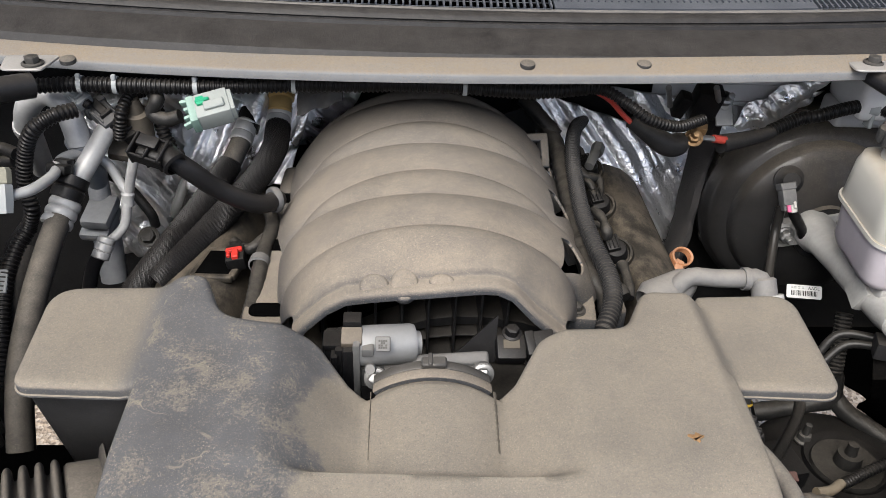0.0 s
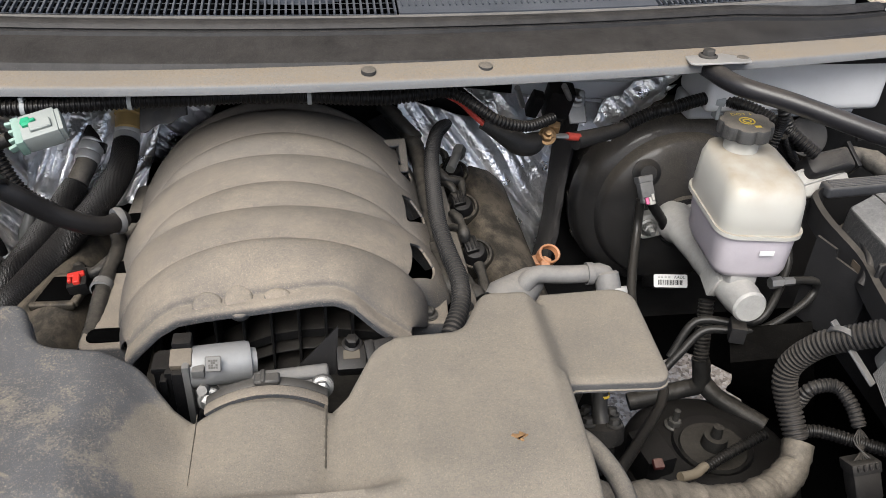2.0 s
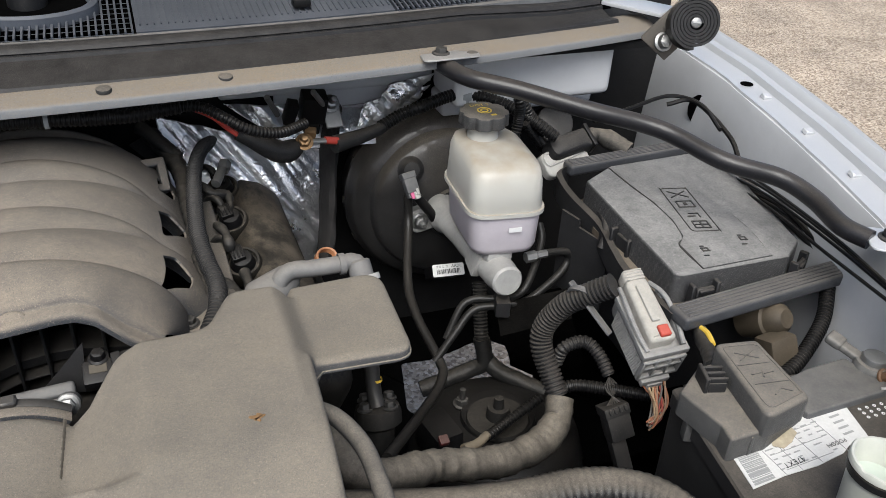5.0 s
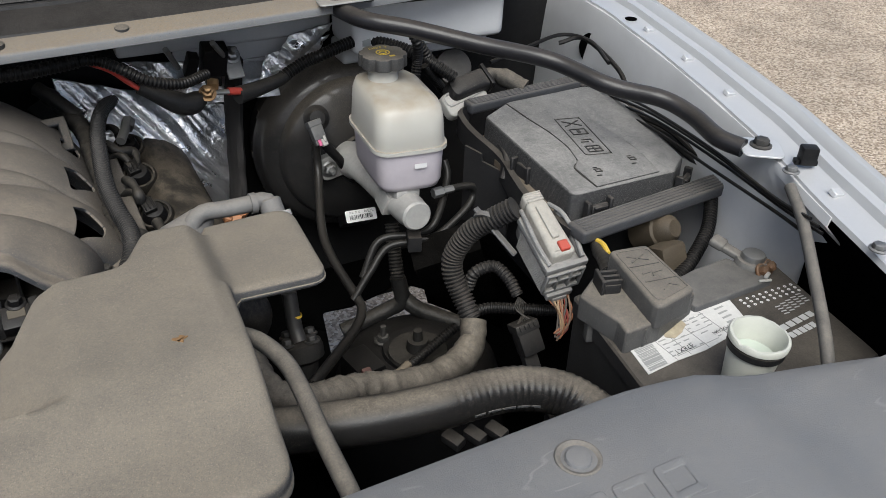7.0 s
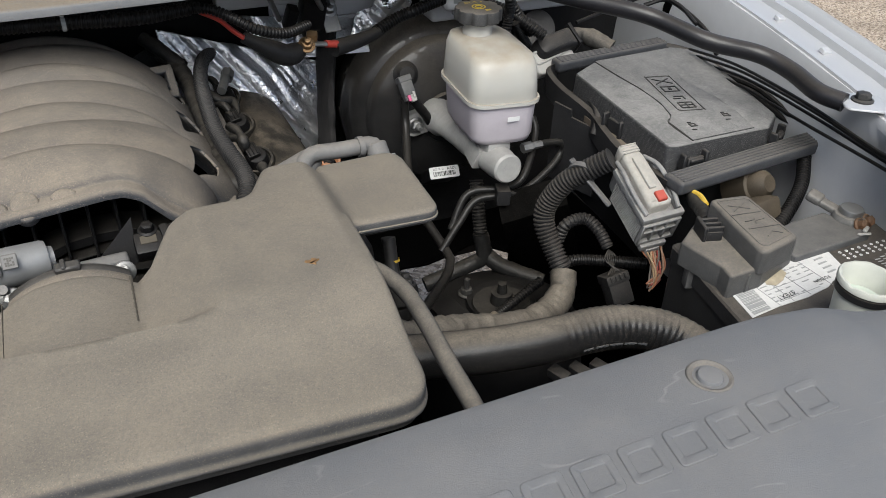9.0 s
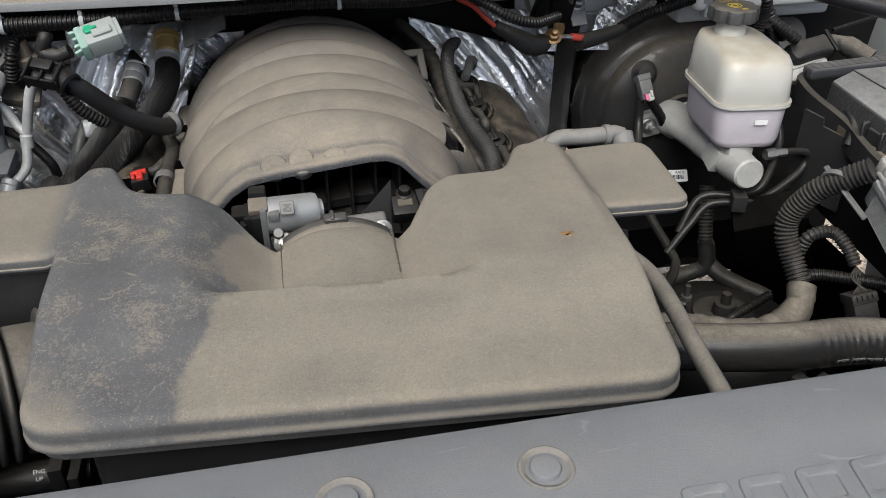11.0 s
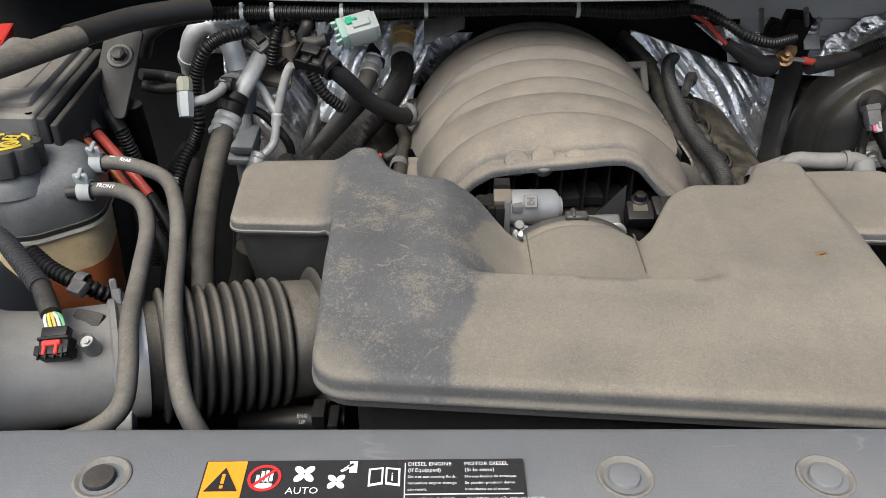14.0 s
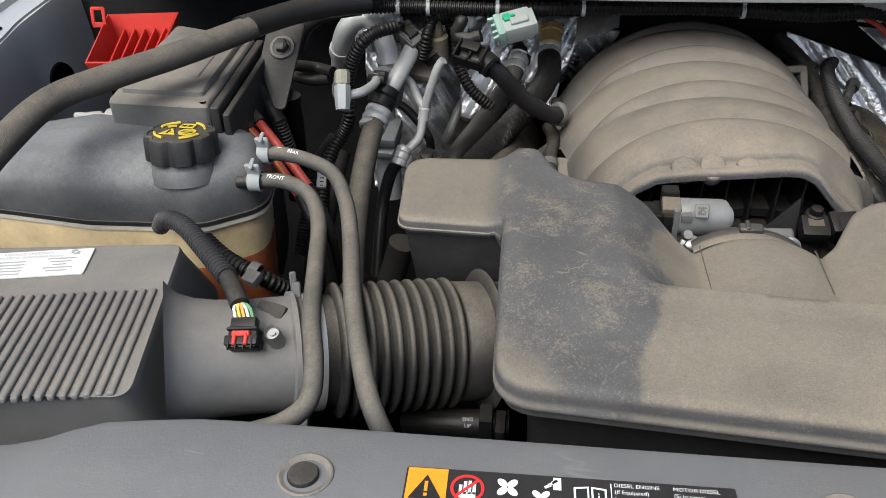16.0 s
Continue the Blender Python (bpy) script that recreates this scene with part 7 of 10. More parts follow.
bm = bmesh.new()
lathe(bm, [(0.0128, 0.0), (0.0128, 0.006), (0.0118, 0.0085), (0.009, 0.0095), (0, 0.0095)], pose(TR[0], TR[1], 1.060), 24)
part("post", bm, M_STEEL, clampt)
bm = bmesh.new()
for dx, dy in ((-0.004, -0.017), (0.009, -0.014)):
    disc_bolt(bm, facing((TR[0] + dx, TR[1] + dy, 1.057), (0.1, -0.75, 0.6)), 0.0058, 0.008)
part("clamp_bolt", bm, material("rusty bolt", (0.12, 0.065, 0.035), 0.7, metal=0.3, dust=0.25, mottle=0.5, scale=120), clampt, "rusty clamp bolt")
bm = bmesh.new()
rbox(bm, (0.010, 0.0045, 0.0035), pose(0.7835, 0.318, 1.0585, 0, -10, 24), 0.001, 1)
rbox(bm, (0.015, 0.0030, 0.0025), pose(0.7755, 0.3125, 1.0577, 0, 0, -18), 0.0008, 1)
solid("wire_scrap", bm, M_DUSTW, "broken scrap of white plastic on the battery", "scrap")
bm = bmesh.new()
wrapped([(0.653, 0.443, 1.060), (0.643, 0.424, 1.062), (0.636, 0.408, 1.065), (0.620, 0.380, 1.070)], 0.0075, bm=bm)
solid("battery_cable", bm, M_TAPE, "taped cable end beside the battery fuse cover", "cable", "battery cables")
bm = bmesh.new()
hose([(0.649, 0.438, 1.068), (0.648, 0.426, 1.070), (0.642, 0.409, 1.070)], 0.0028, 8, bm=bm)
solid("yellow_wire", bm, M_YELLOW, "yellow wire loop beside the battery", "wire")

# ---- washer filler ----
washer = thing("washer_filler", (0.640, 0.206, 1.0), "white plastic washer filler neck with a black rubber ring", "filler neck")
WM = facing((0.643, 0.208, 1.104), (0.03, -0.04, 1)) @ Matrix.Scale(0.95, 4)
bm = bmesh.new()
lathe(bm, [(0.0165, -0.20), (0.0175, -0.075), (0.0205, -0.045), (0.0240, -0.014), (0.0240, -0.002), (0.0275, -0.0005), (0.0278, 0.004), (0.0268, 0.0058), (0.0246, 0.0060), (0.0232, 0.002), (0.0215, -0.016), (0.0170, -0.060), (0, -0.062)], WM, 64)
for v in bm.verts:
    q = WM.inverted() @ v.co
    if q.z > 0.0035:
        a = math.atan2(q.y, q.x)
        q.z += 0.0004 * math.sin(5 * a + 1) + 0.0003 * math.sin(13 * a) - 0.0030 * math.exp(-((a - 2.6) / 0.12) ** 2)
        v.co = WM @ q
part("neck", bm, material("pale translucent plastic", (0.46, 0.465, 0.415), 0.4, dust=0.15, mottle=0.1, grain=0.05), washer)
bm = bmesh.new()
lathe(bm, [(0.0243, -0.0105), (0.0266, -0.0095), (0.0268, -0.0030), (0.0243, -0.0020), (0.0243, -0.0105)], WM, 40)
part("ring", bm, M_RUBBER, washer, "black rubber ring")
bm = bmesh.new()
lathe(bm, [(0.0212, -0.0180), (0, -0.0180)], WM, 36)
part("fluid", bm, material("cloudy washer fluid", (0.40, 0.44, 0.38), 0.15, mottle=0.08, grain=0.0), washer, "cloudy pale green fluid")

# ---- brace to the fender, cables, hood hinge ----
brace = thing("cowl_brace", (0.66, 0.6, 1.16), "black painted tubular brace from the cowl to the fender", "brace", "cowl braces")
part("tube", hose([(0.492, 0.792, 1.238), (0.508, 0.744, 1.236), (0.556, 0.708, 1.230), (0.623, 0.666, 1.216), (0.698, 0.626, 1.200), (0.738, 0.562, 1.186), (0.788, 0.526, 1.176), (0.803, 0.487, 1.168), (0.799, 0.440, 1.162), (0.809, 0.411, 1.160)], 0.0104, 24), material("black brace paint", (0.012, 0.012, 0.014), 0.28, dust=0.16, mottle=0.2, coat=0.15), brace)
bm = bmesh.new()
B0 = (0.492, 0.790, 1.2475)
prism(bm, fillet([(-0.032, -0.02, 0.008), (0.040, -0.022, 0.004), (0.045, -0.008, 0.004), (0.01, 0.024, 0.008), (-0.02, 0.024, 0.008)], 3), 0, 0.002, pose(*B0, -5, 0, 5), 0.0008)
part("cowl_plate", bm, material("dusty zinc plate", (0.30, 0.295, 0.285), 0.45, metal=0.4, dust=0.4, mottle=0.2), brace)
bm = bmesh.new()
disc_bolt(bm, pose(B0[0], B0[1] + 0.003, B0[2] + 0.002), 0.0072, 0.008)
part("bolt", bm, M_DSTEEL, brace)
bm = bmesh.new()
FBT = (0.828, 0.405, 1.160)
prism(bm, fillet([(-0.022, -0.026, 0.01), (0.022, -0.026, 0.01), (0.022, 0.02, 0.01), (-0.022, 0.02, 0.01)], 4), 0, 0.002, pose(*FBT, 0, 0, -35), 0.0008)
part("fender_plate", bm, M_PAINTW, brace)
bm = bmesh.new()
disc_bolt(bm, pose(FBT[0], FBT[1], FBT[2] + 0.002), 0.0082, 0.009)
part("bolt", bm, M_DSTEEL, brace)
for px in ("a", "b"):
    at = (0.808, 0.345, 1.164) if px == "a" else (0.765, 0.206, 1.164)
    bm = bmesh.new()
    disc_bolt(bm, pose(*at), 0.006, 0.006)
    solid("flange_bolt", bm, M_STEEL, "zinc bolt on the fender flange", "bolt", "fender bolts")
bm = bmesh.new()
rbox(bm, (0.017, 0.014, 0.020), pose(*(0.840, 0.354, 1.172), 0, 0, -30), 0.002)
rbox(bm, (0.024, 0.010, 0.006), pose(*(0.840, 0.355, 1.164), 0, 0, -30), 0.002)
solid("hood_bumper", bm, M_BLACK, "square black rubber hood bumper on the fender", "bumper")
solid("stay_rod", hose([(0.802, 0.336, 1.152), (0.779, 0.295, 1.140), (0.739, 0.239, 1.122), (0.700, 0.184, 1.100), (0.672, 0.146, 1.075)], 0.0058, 12), material("grey rod paint", (0.085, 0.083, 0.080), 0.5, dust=0.35, mottle=0.3, scale=60), "grey steel stay rod from the fender to the radiator support", "rod")
for k, dz in enumerate((0.0, 0.004, -0.005, 0.008)):
    bm = bmesh.new()
    off = Vector((-0.003 * k, 0.005 * k, 1.9 * dz))
    hose([Vector((0.866, 0.70, 1.09)) + off, Vector((0.849, 0.588, 1.110)) + off, Vector((0.829, 0.452, 1.118)) + off, Vector((0.799, 0.335, 1.128)) + off * 0.6, Vector((0.784, 0.274, 1.136)) + off * 0.8], 0.0020, 8, bm=bm)
    solid("fender_cable", bm, M_LOOM, "thin black cable along the inner fender", "cable", "fender cables")
for pts, r in (([(0.882, 0.862, 1.120), (0.913, 0.840, 1.130), (0.901, 0.741, 1.120), (0.890, 0.695, 1.100)], 0.0035), ([(0.755, 0.854, 1.110), (0.825, 0.865, 1.120), (0.889, 0.869, 1.130), (0.915, 0.828, 1.130), (0.893, 0.751, 1.125)], 0.003), ([(0.871, 0.645, 1.090), (0.878, 0.588, 1.090), (0.869, 0.498, 1.080), (0.878, 0.427, 1.070)], 0.004)):
    solid("fender_cable", hose(pts, r, 8), M_LOOM, "thin black cable along the inner fender", "cable", "fender cables")

hinge = thing("hinge", (0.871, 0.818, 1.240), "hood hinge with a coiled black strap spring at the cowl end", "hood hinge")
HC = Vector((0.817, 0.758, 1.275))
HM = facing(HC, (-0.35, -0.85, 0.35))
bm = bmesh.new()
spiral = []
for k in range(0, 220):
    a = k * 0.165
    r = 0.006 + 0.0235 * k / 219
    spiral.append((r, a))
vs = []
for r, a in spiral:
    c, s = math.cos(a), math.sin(a)
    vs.append([bm.verts.new(HM @ Vector((rr * c, rr * s, z))) for rr, z in ((r, -0.012), (r, 0.012), (r + 0.0034, 0.012), (r + 0.0034, -0.012))])
for a, b in zip(vs, vs[1:]):
    for k in range(4):
        bm.faces.new((a[k], a[(k + 1) % 4], b[(k + 1) % 4], b[k]))
bm.faces.new(vs[0])
bm.faces.new(vs[-1][::-1])
part("coil_spring", bm, M_BLACK, hinge, "coiled black flat strap spring")
bm = bmesh.new()
lathe(bm, [(0.0065, -0.012), (0.0065, 0.013), (0.005, 0.014), (0, 0.014)], HM, 16)
rbox(bm, (0.010, 0.0022, 0.003), HM @ pose(0, 0, 0.0145), 0)
part("spring_hub", bm, M_STEEL, hinge)
bm = bmesh.new()
a, b = Vector((0.796, 0.789, 1.245)), HC + Vector((0, 0.02, 0))
rbox(bm, (0.045, (b - a).length + 0.03, 0.006), axes((a + b) / 2, b - a, (-0.1, -0.9, 0.4)), 0.002)
part("arm", bm, material("dusty hinge steel", (0.10, 0.09, 0.078), 0.6, dust=0.4, mottle=0.3), hinge)
bm = bmesh.new()
disc_bolt(bm, facing(Vector((0.791, 0.784, 1.247)) + Vector((0, -0.006, 0)), (-0.1, -0.9, 0.4)), 0.0085, 0.010)
part("pivot_bolt", bm, M_STEEL, hinge)
bm = bmesh.new()
rbox(bm, (0.035, 0.006, 0.16), axes(HC + Vector((0.03, 0.05, 0.06)), (-0.1, 1, 0), (0.1, 0, 1)), 0.002)
rbox(bm, (0.05, 0.09, 0.006), axes((0.821, 0.888, 1.262), (0.5, -0.8, 0), (0, 0, 1)), 0.002)
part("bracket", bm, M_PAINTW, hinge)
# small parts by the white fuse-box plug
plug = thing("fuse_box_plug", (0.684, 0.806, 1.080), "white lever plug under a ribbed black cover behind the fuse box", "connector")
m = axes((0.686, 0.803, 1.082), (0.97, 0.16, 0.12), (-0.1, -0.72, 0.68))
bm = bmesh.new()
prism(bm, fillet([(-0.020, -0.036, 0.010), (0.018, -0.036, 0.012), (0.019, 0.036, 0.008), (-0.006, 0.036, 0.010)], 5), -0.012, 0.004, m, 0.003)
part("body", bm, M_DUSTW, plug)
bm = bmesh.new()
loop = fillet([(-0.017, -0.033, 0.010), (0.002, -0.033, 0.008), (-0.002, 0.033, 0.006), (-0.011, 0.033, 0.008)], 5)
hose([m @ Vector((p[0], p[1], 0.005)) for p in loop + loop[:1]], 0.0018, 6, 0.004, bm)
part("lever", bm, M_DUSTW, plug)
bm = bmesh.new()
lathe(bm, [(0.005, 0.003), (0.005, 0.007), (0.003, 0.008), (0, 0.008)], m @ pose(-0.007, 0.004, 0), 12)
rbox(bm, (0.006, 0.012, 0.004), m @ pose(-0.009, 0.024, 0.006), 0.0008, 1)
part("lever_pivot", bm, M_BLACK, plug)
m = axes((0.692, 0.812, 1.100), (0.97, 0.14, 0.14), (-0.1, -0.6, 0.8))
bm = bmesh.new()
stack(bm, fillet([(-0.015, -0.032, 0.010), (0.015, -0.034, 0.012), (0.017, 0.034, 0.005), (-0.014, 0.034, 0.005)], 5), [(-0.014, 1.0, 0, 0), (0.003, 0.98, 0, 0), (0.009, 0.88, 0, 0), (0.012, 0.66, 0, 0), (0.0128, 0.3, 0, 0)], m)
cover = part("cover", bm, M_BLACKD, plug)
for k in range(6):
    bm = bmesh.new()
    hose([m @ Vector((-0.013 + 0.005 * k, -0.026, 0.004)), m @ Vector((-0.011 + 0.0044 * k, -0.012, 0.0105)), m @ Vector((-0.009 + 0.0038 * k, 0.020, 0.0115))], 0.0011, 6, 0.006, bm)
    part("rib", bm, M_BLACKD, cover)
bm = bmesh.new()
rbox(bm, (0.036, 0.006, 0.026), m @ pose(0, 0.034, -0.002), 0.002)
part("cover_band", bm, M_BLACK, cover)
bm = bmesh.new()
for k in range(5):
    for u in (-1, 1):
        hose([m @ Vector((-0.012, -0.02 + 0.01 * k, -0.03)), m @ Vector((-0.012, -0.02 + 0.01 * k + u * 0.008, -0.046))], 0.0011, 5, 0.01, bm)
part("grid", bm, M_BLACKD, plug)
bm = bmesh.new()
wrapped([(0.722, 0.817, 1.104), (0.742, 0.824, 1.104), (0.760, 0.815, 1.098), (0.778, 0.792, 1.088)], 0.0110, bm=bm, bulge=0.35)
solid("plug_cable", bm, M_TAPED, "taped black cable behind the fuse box", "cable")
# looms that pass over the booster
bl = [(0.443, 0.874, 1.128), (0.477, 0.882, 1.140), (0.499, 0.874, 1.150), (0.537, 0.880, 1.158), (0.565, 0.880, 1.160), (0.601, 0.855, 1.155), (0.628, 0.823, 1.145), (0.664, 0.796, 1.120)]
solid("booster_loom", loom(bl, 0.0085, 0.0046, 0.0013, 14), M_LOOM, "black ribbed wiring loom arched over the brake booster", "wiring loom", "cowl looms")
for pts in ([(0.591, 0.800, 1.200), (0.601, 0.790, 1.180), (0.609, 0.805, 1.150), (0.604, 0.802, 1.120)], [(0.622, 0.824, 1.165), (0.635, 0.821, 1.145), (0.661, 0.827, 1.115)], [(0.625, 0.816, 1.140), (0.649, 0.832, 1.110), (0.675, 0.850, 1.080)]):
    solid("booster_loom", loom(pts, 0.0072, 0.0046, 0.0012), M_LOOM, "black ribbed wiring loom beside the brake booster", "wiring loom", "cowl looms")
bm = bmesh.new()
lathe(bm, [(0.0086, -0.006), (0.0105, -0.006), (0.0105, 0.006), (0.0086, 0.006), (0.0086, -0.006)], facing((0.564, 0.879, 1.159), (1, -0.1, 0)), 20)
rbox(bm, (0.006, 0.014, 0.03), pose(*(0.564, 0.877, 1.150)), 0.001, 1)
solid("loom_clip", bm, M_GREYC, "grey plastic loom clip on the booster", "clip")
bm = bmesh.new()
lathe(bm, [(0.030, -0.02), (0.030, 0.006), (0.028, 0.01), (0.012, 0.012), (0, 0.012)], facing((0.733, 0.930, 1.077), (-0.1, -0.8, 0.5)), 28)
solid("firewall_cover", bm, M_DSTEEL, "round dark metal cover on the firewall", "cover")

# ---- bellows and air meter ----
def along(d, off=(0, 0, 0)):
    return NECK + AX * d + Vector(off)


duct = thing("intake_bellows", tuple(along(0.09)), "dusty black ribbed rubber intake bellows with a steel clamp", "bellows")
prof = [(0.0440, 0.004), (0.0462, 0.006), (0.0462, 0.0125), (0.0545, 0.0150), (0.0566, 0.0168), (0.0545, 0.0186), (0.0468, 0.0200), (0.0474, 0.0400), (0.0455, 0.0425)]
for k in range(10):
    d = 0.0475 + 0.0096 * k
    prof += [(0.0415, d - 0.0046), (0.0420, d - 0.0036), (0.0486, d - 0.0027), (0.0506, d - 0.0015), (0.0512, d), (0.0506, d + 0.0015), (0.0486, d + 0.0027), (0.0420, d + 0.0036)]
prof += [(0.0420, 0.1400), (0.0428, 0.1425), (0.0428, 0.1640), (0.040, 0.1650)]
bm = bmesh.new()
lathe(bm, prof, facing(NECK, AX), 64)
part("tube", bm, material("dusty bellows rubber", (0.022, 0.022, 0.022), 0.4, dust=0.42, mottle=0.25, scale=25), duct, sharp=80)
bm = bmesh.new()
lathe(bm, [(0.0426, 0.1465), (0.0444, 0.1465), (0.0444, 0.1595), (0.0426, 0.1595)], facing(NECK, AX), 56)
clamp = part("clamp", bm, material("bright clamp steel", (0.52, 0.51, 0.49), 0.38, metal=0.7, dust=0.18, mottle=0.2, scale=40), duct, "zinc worm-drive clamp")
bm = bmesh.new()
for k in range(6):
    rbox(bm, (0.0012, 0.008, 0.0012), axes(along(0.153, (0, -0.0432, 0.010 - 0.0035 * k)), (1, 0.3, 0), (0, -1, 0.3)), 0)
part("clamp_teeth", bm, M_DSTEEL, clamp)
bm = bmesh.new()
rbox(bm, (0.012, 0.020, 0.012), axes(along(0.153, (0.002, -0.041, -0.022)), (0, 0.5, 0.8), (0, -0.8, 0.5)), 0.002)
part("clamp_screw", bm, M_STEEL, clamp)

meter = thing("air_meter_housing", tuple(along(0.25)), "dark grey plastic air meter housing with a plugged sensor", "air meter")
bm = bmesh.new()
lathe(bm, [(0.040, 0.161), (0.0440, 0.1635), (0.0462, 0.1650), (0.0462, 0.1685), (0.0428, 0.1700), (0.0420, 0.200), (0.0426, 0.220), (0.0448, 0.235), (0.0490, 0.246), (0.054, 0.252), (0.058, 0.255)], facing(NECK, AX), 48)
part("housing", bm, M_AIRBOX, meter)
MC = Vector((-0.359, 0.248, 1.152))
mm = axes(MC, (-0.05, 0.75, 0.45), (-0.1, -0.45, 0.85)) @ Matrix.Scale(0.68, 4)
bm = bmesh.new()
rbox(bm, (0.030, 0.022, 0.016), mm @ pose(0, -0.004, -0.004), 0.002)
rbox(bm, (0.034, 0.010, 0.020), mm @ pose(0, -0.008, -0.003), 0.0015)
rbox(bm, (0.026, 0.012, 0.012), mm @ pose(0, 0.010, 0.0), 0.0015)
rbox(bm, (0.032, 0.004, 0.018), mm @ pose(0, 0.004, -0.002), 0.001, 1)
for k in range(4):
    rbox(bm, (0.002, 0.012, 0.003), mm @ pose(-0.012 + 0.008 * k, -0.012, 0.006), 0.0005, 1)
part("plug", bm, M_BLACK, meter)
bm = bmesh.new()
rbox(bm, (0.019, 0.006, 0.006), mm @ pose(0, -0.002, 0.006), 0.001, 1)
rbox(bm, (0.004, 0.012, 0.005), mm @ pose(-0.006, -0.008, 0.007), 0.001, 1)
rbox(bm, (0.004, 0.012, 0.005), mm @ pose(0.006, -0.008, 0.007), 0.001, 1)
part("lock", bm, M_RED, meter, "red lock on the plug")
bm = bmesh.new()
rbox(bm, (0.022, 0.034, 0.012), axes(Vector((-0.353, 0.274, 1.139)), (0.2, 0.8, 0.4), (0, -0.45, 0.85)), 0.004)
part("sensor", bm, M_BLACKD, meter)
bm = bmesh.new()
lathe(bm, [(0, 0.003), (0.002, 0.003), (0.002, 0.001), (0.0042, 0.001), (0.0050, 0.004), (0.0056, 0.003), (0.0056, -0.012)], facing((-0.341, 0.254, 1.148), (0, -0.45, 0.9)), 20)
part("screw", bm, M_STEEL, meter)
bm = bmesh.new()
rbox(bm, (0.007, 0.006, 0.012), axes(along(0.164, (0, 0.022, 0.042)), (-1, -0.3, 0), (0, 0.5, 0.8)), 0.001, 1)
rbox(bm, (0.003, 0.005, 0.022), axes(along(0.167, (0, 0.026, 0.043)), (-1, -0.3, 0), (0, 0.3, 0.9)), 0.001, 1)
part("lug", bm, M_GREYP, meter)
for k in range(5):
    bm = bmesh.new()
    s = mm @ Vector((-0.009 + 0.0045 * k, 0.014, 0.002))
    hose([s, s.lerp(Vector((-0.366, 0.267, 1.164)), 0.5) + Vector((0.0012 * (k - 2), 0, 0.004)), Vector((-0.366, 0.266, 1.164))], 0.0012, 6, 0.004, bm)
    part("wire", bm, material("sensor wire", ((0.6, 0.6, 0.56), (0.55, 0.45, 0.08), (0.6, 0.35, 0.08), (0.5, 0.48, 0.45), (0.12, 0.30, 0.14))[k], 0.5), meter)
bm = bmesh.new()
wrapped([(-0.365, 0.264, 1.164), (-0.373, 0.277, 1.166), (-0.387, 0.299, 1.164)], 0.0066, bm=bm)
solid("sensor_cable_wrap", bm, M_TAPE, "taped end of the air meter cable", "cable", "air meter cables")
solid("sensor_cable", loom([(-0.384, 0.294, 1.165), (-0.411, 0.326, 1.164), (-0.445, 0.366, 1.160), (-0.472, 0.391, 1.150), (-0.489, 0.411, 1.130)], 0.0078, 0.0046, 0.0018, 14), material("grey conduit", (0.022, 0.022, 0.024), 0.34, dust=0.08), "grey ribbed cable conduit to the air meter", "cable", "air meter cables")
solid("sensor_cable", loom([(-0.442, 0.393, 1.130), (-0.420, 0.376, 1.125), (-0.397, 0.365, 1.120), (-0.380, 0.365, 1.110), (-0.366, 0.378, 1.090)], 0.0072, 0.0046, 0.0012), M_LOOM, "black ribbed cable beside the coolant tank", "cable", "air meter cables")
bm = bmesh.new()
rbox(bm, (0.012, 0.014, 0.008), axes((-0.390, 0.353, 1.122), (0.8, -0.4, 0), (0, -0.4, 0.9)), 0.002)
lathe(bm, [(0.0072, -0.004), (0.0086, -0.004), (0.0086, 0.004), (0.0072, 0.004)], facing((-0.392, 0.364, 1.120), (0.8, -0.2, -0.2)), 16)
solid("cable_clip", bm, M_GREYP, "grey plastic clip on the black cable", "clip")

# ---- air filter box ----
airbox = thing("air_filter_box", (-0.60, 0.28, 0.95), "dark grey plastic air filter box with a ribbed lid", "air filter box")
AO = fillet([(-0.425, 0.185, 0.02), (-0.452, 0.400, 0.02), (-0.83, 0.36, 0.02), (-0.83, 0.145, 0.02)], 5)


def loft(bm, loops):
    """Skins over outlines of equal length, each (outline, z), capped."""
    rings = [[bm.verts.new((p[0], p[1], z)) for p in o] for o, z in loops]
    n = len(rings[0])
    for a, b in zip(rings, rings[1:]):
        for k in range(n):
            bm.faces.new((a[k], a[(k + 1) % n], b[(k + 1) % n], b[k]))
    bm.faces.new(rings[-1])
    bm.faces.new(rings[0][::-1])
    return bm


TR, BR = (-0.451, 0.369, 1.141), (-0.418, 0.193, 1.141)
SR, QR = (-0.438, 0.396, 1.085), (-0.408, 0.208, 1.085)


def lid_outline(k, r):
    """The lid's outline between its top (k = 0) and its foot (k = 1)."""
    a = (TR[0] + (SR[0] - TR[0]) * k, TR[1] + (SR[1] - TR[1]) * k)
    b = (BR[0] + (QR[0] - BR[0]) * k, BR[1] + (QR[1] - BR[1]) * k)
    return fillet([(b[0], b[1], r), (a[0], a[1], r), (-0.83, a[1] - 0.05, r), (-0.83, b[1] - 0.03, r)], 5)


bm = bmesh.new()
loft(bm, [(lid_outline(1.0, 0.02), 1.060), (lid_outline(1.0, 0.02), 1.085), (lid_outline(0.12, 0.015), 1.134), (lid_outline(0.05, 0.013), 1.139), (lid_outline(-0.03, 0.012), 1.141)])
alid = part("lid", bm, M_AIRBOX, airbox)
bm = bmesh.new()
stack(bm, AO, [(0.94, 0.94, 0, 0), (1.052, 1.03, 0, 0), (1.052, 1.065, 0, 0), (1.062, 1.065, 0, 0), (1.062, 1.04, 0, 0)])
part("base", bm, M_BLACKD, airbox)
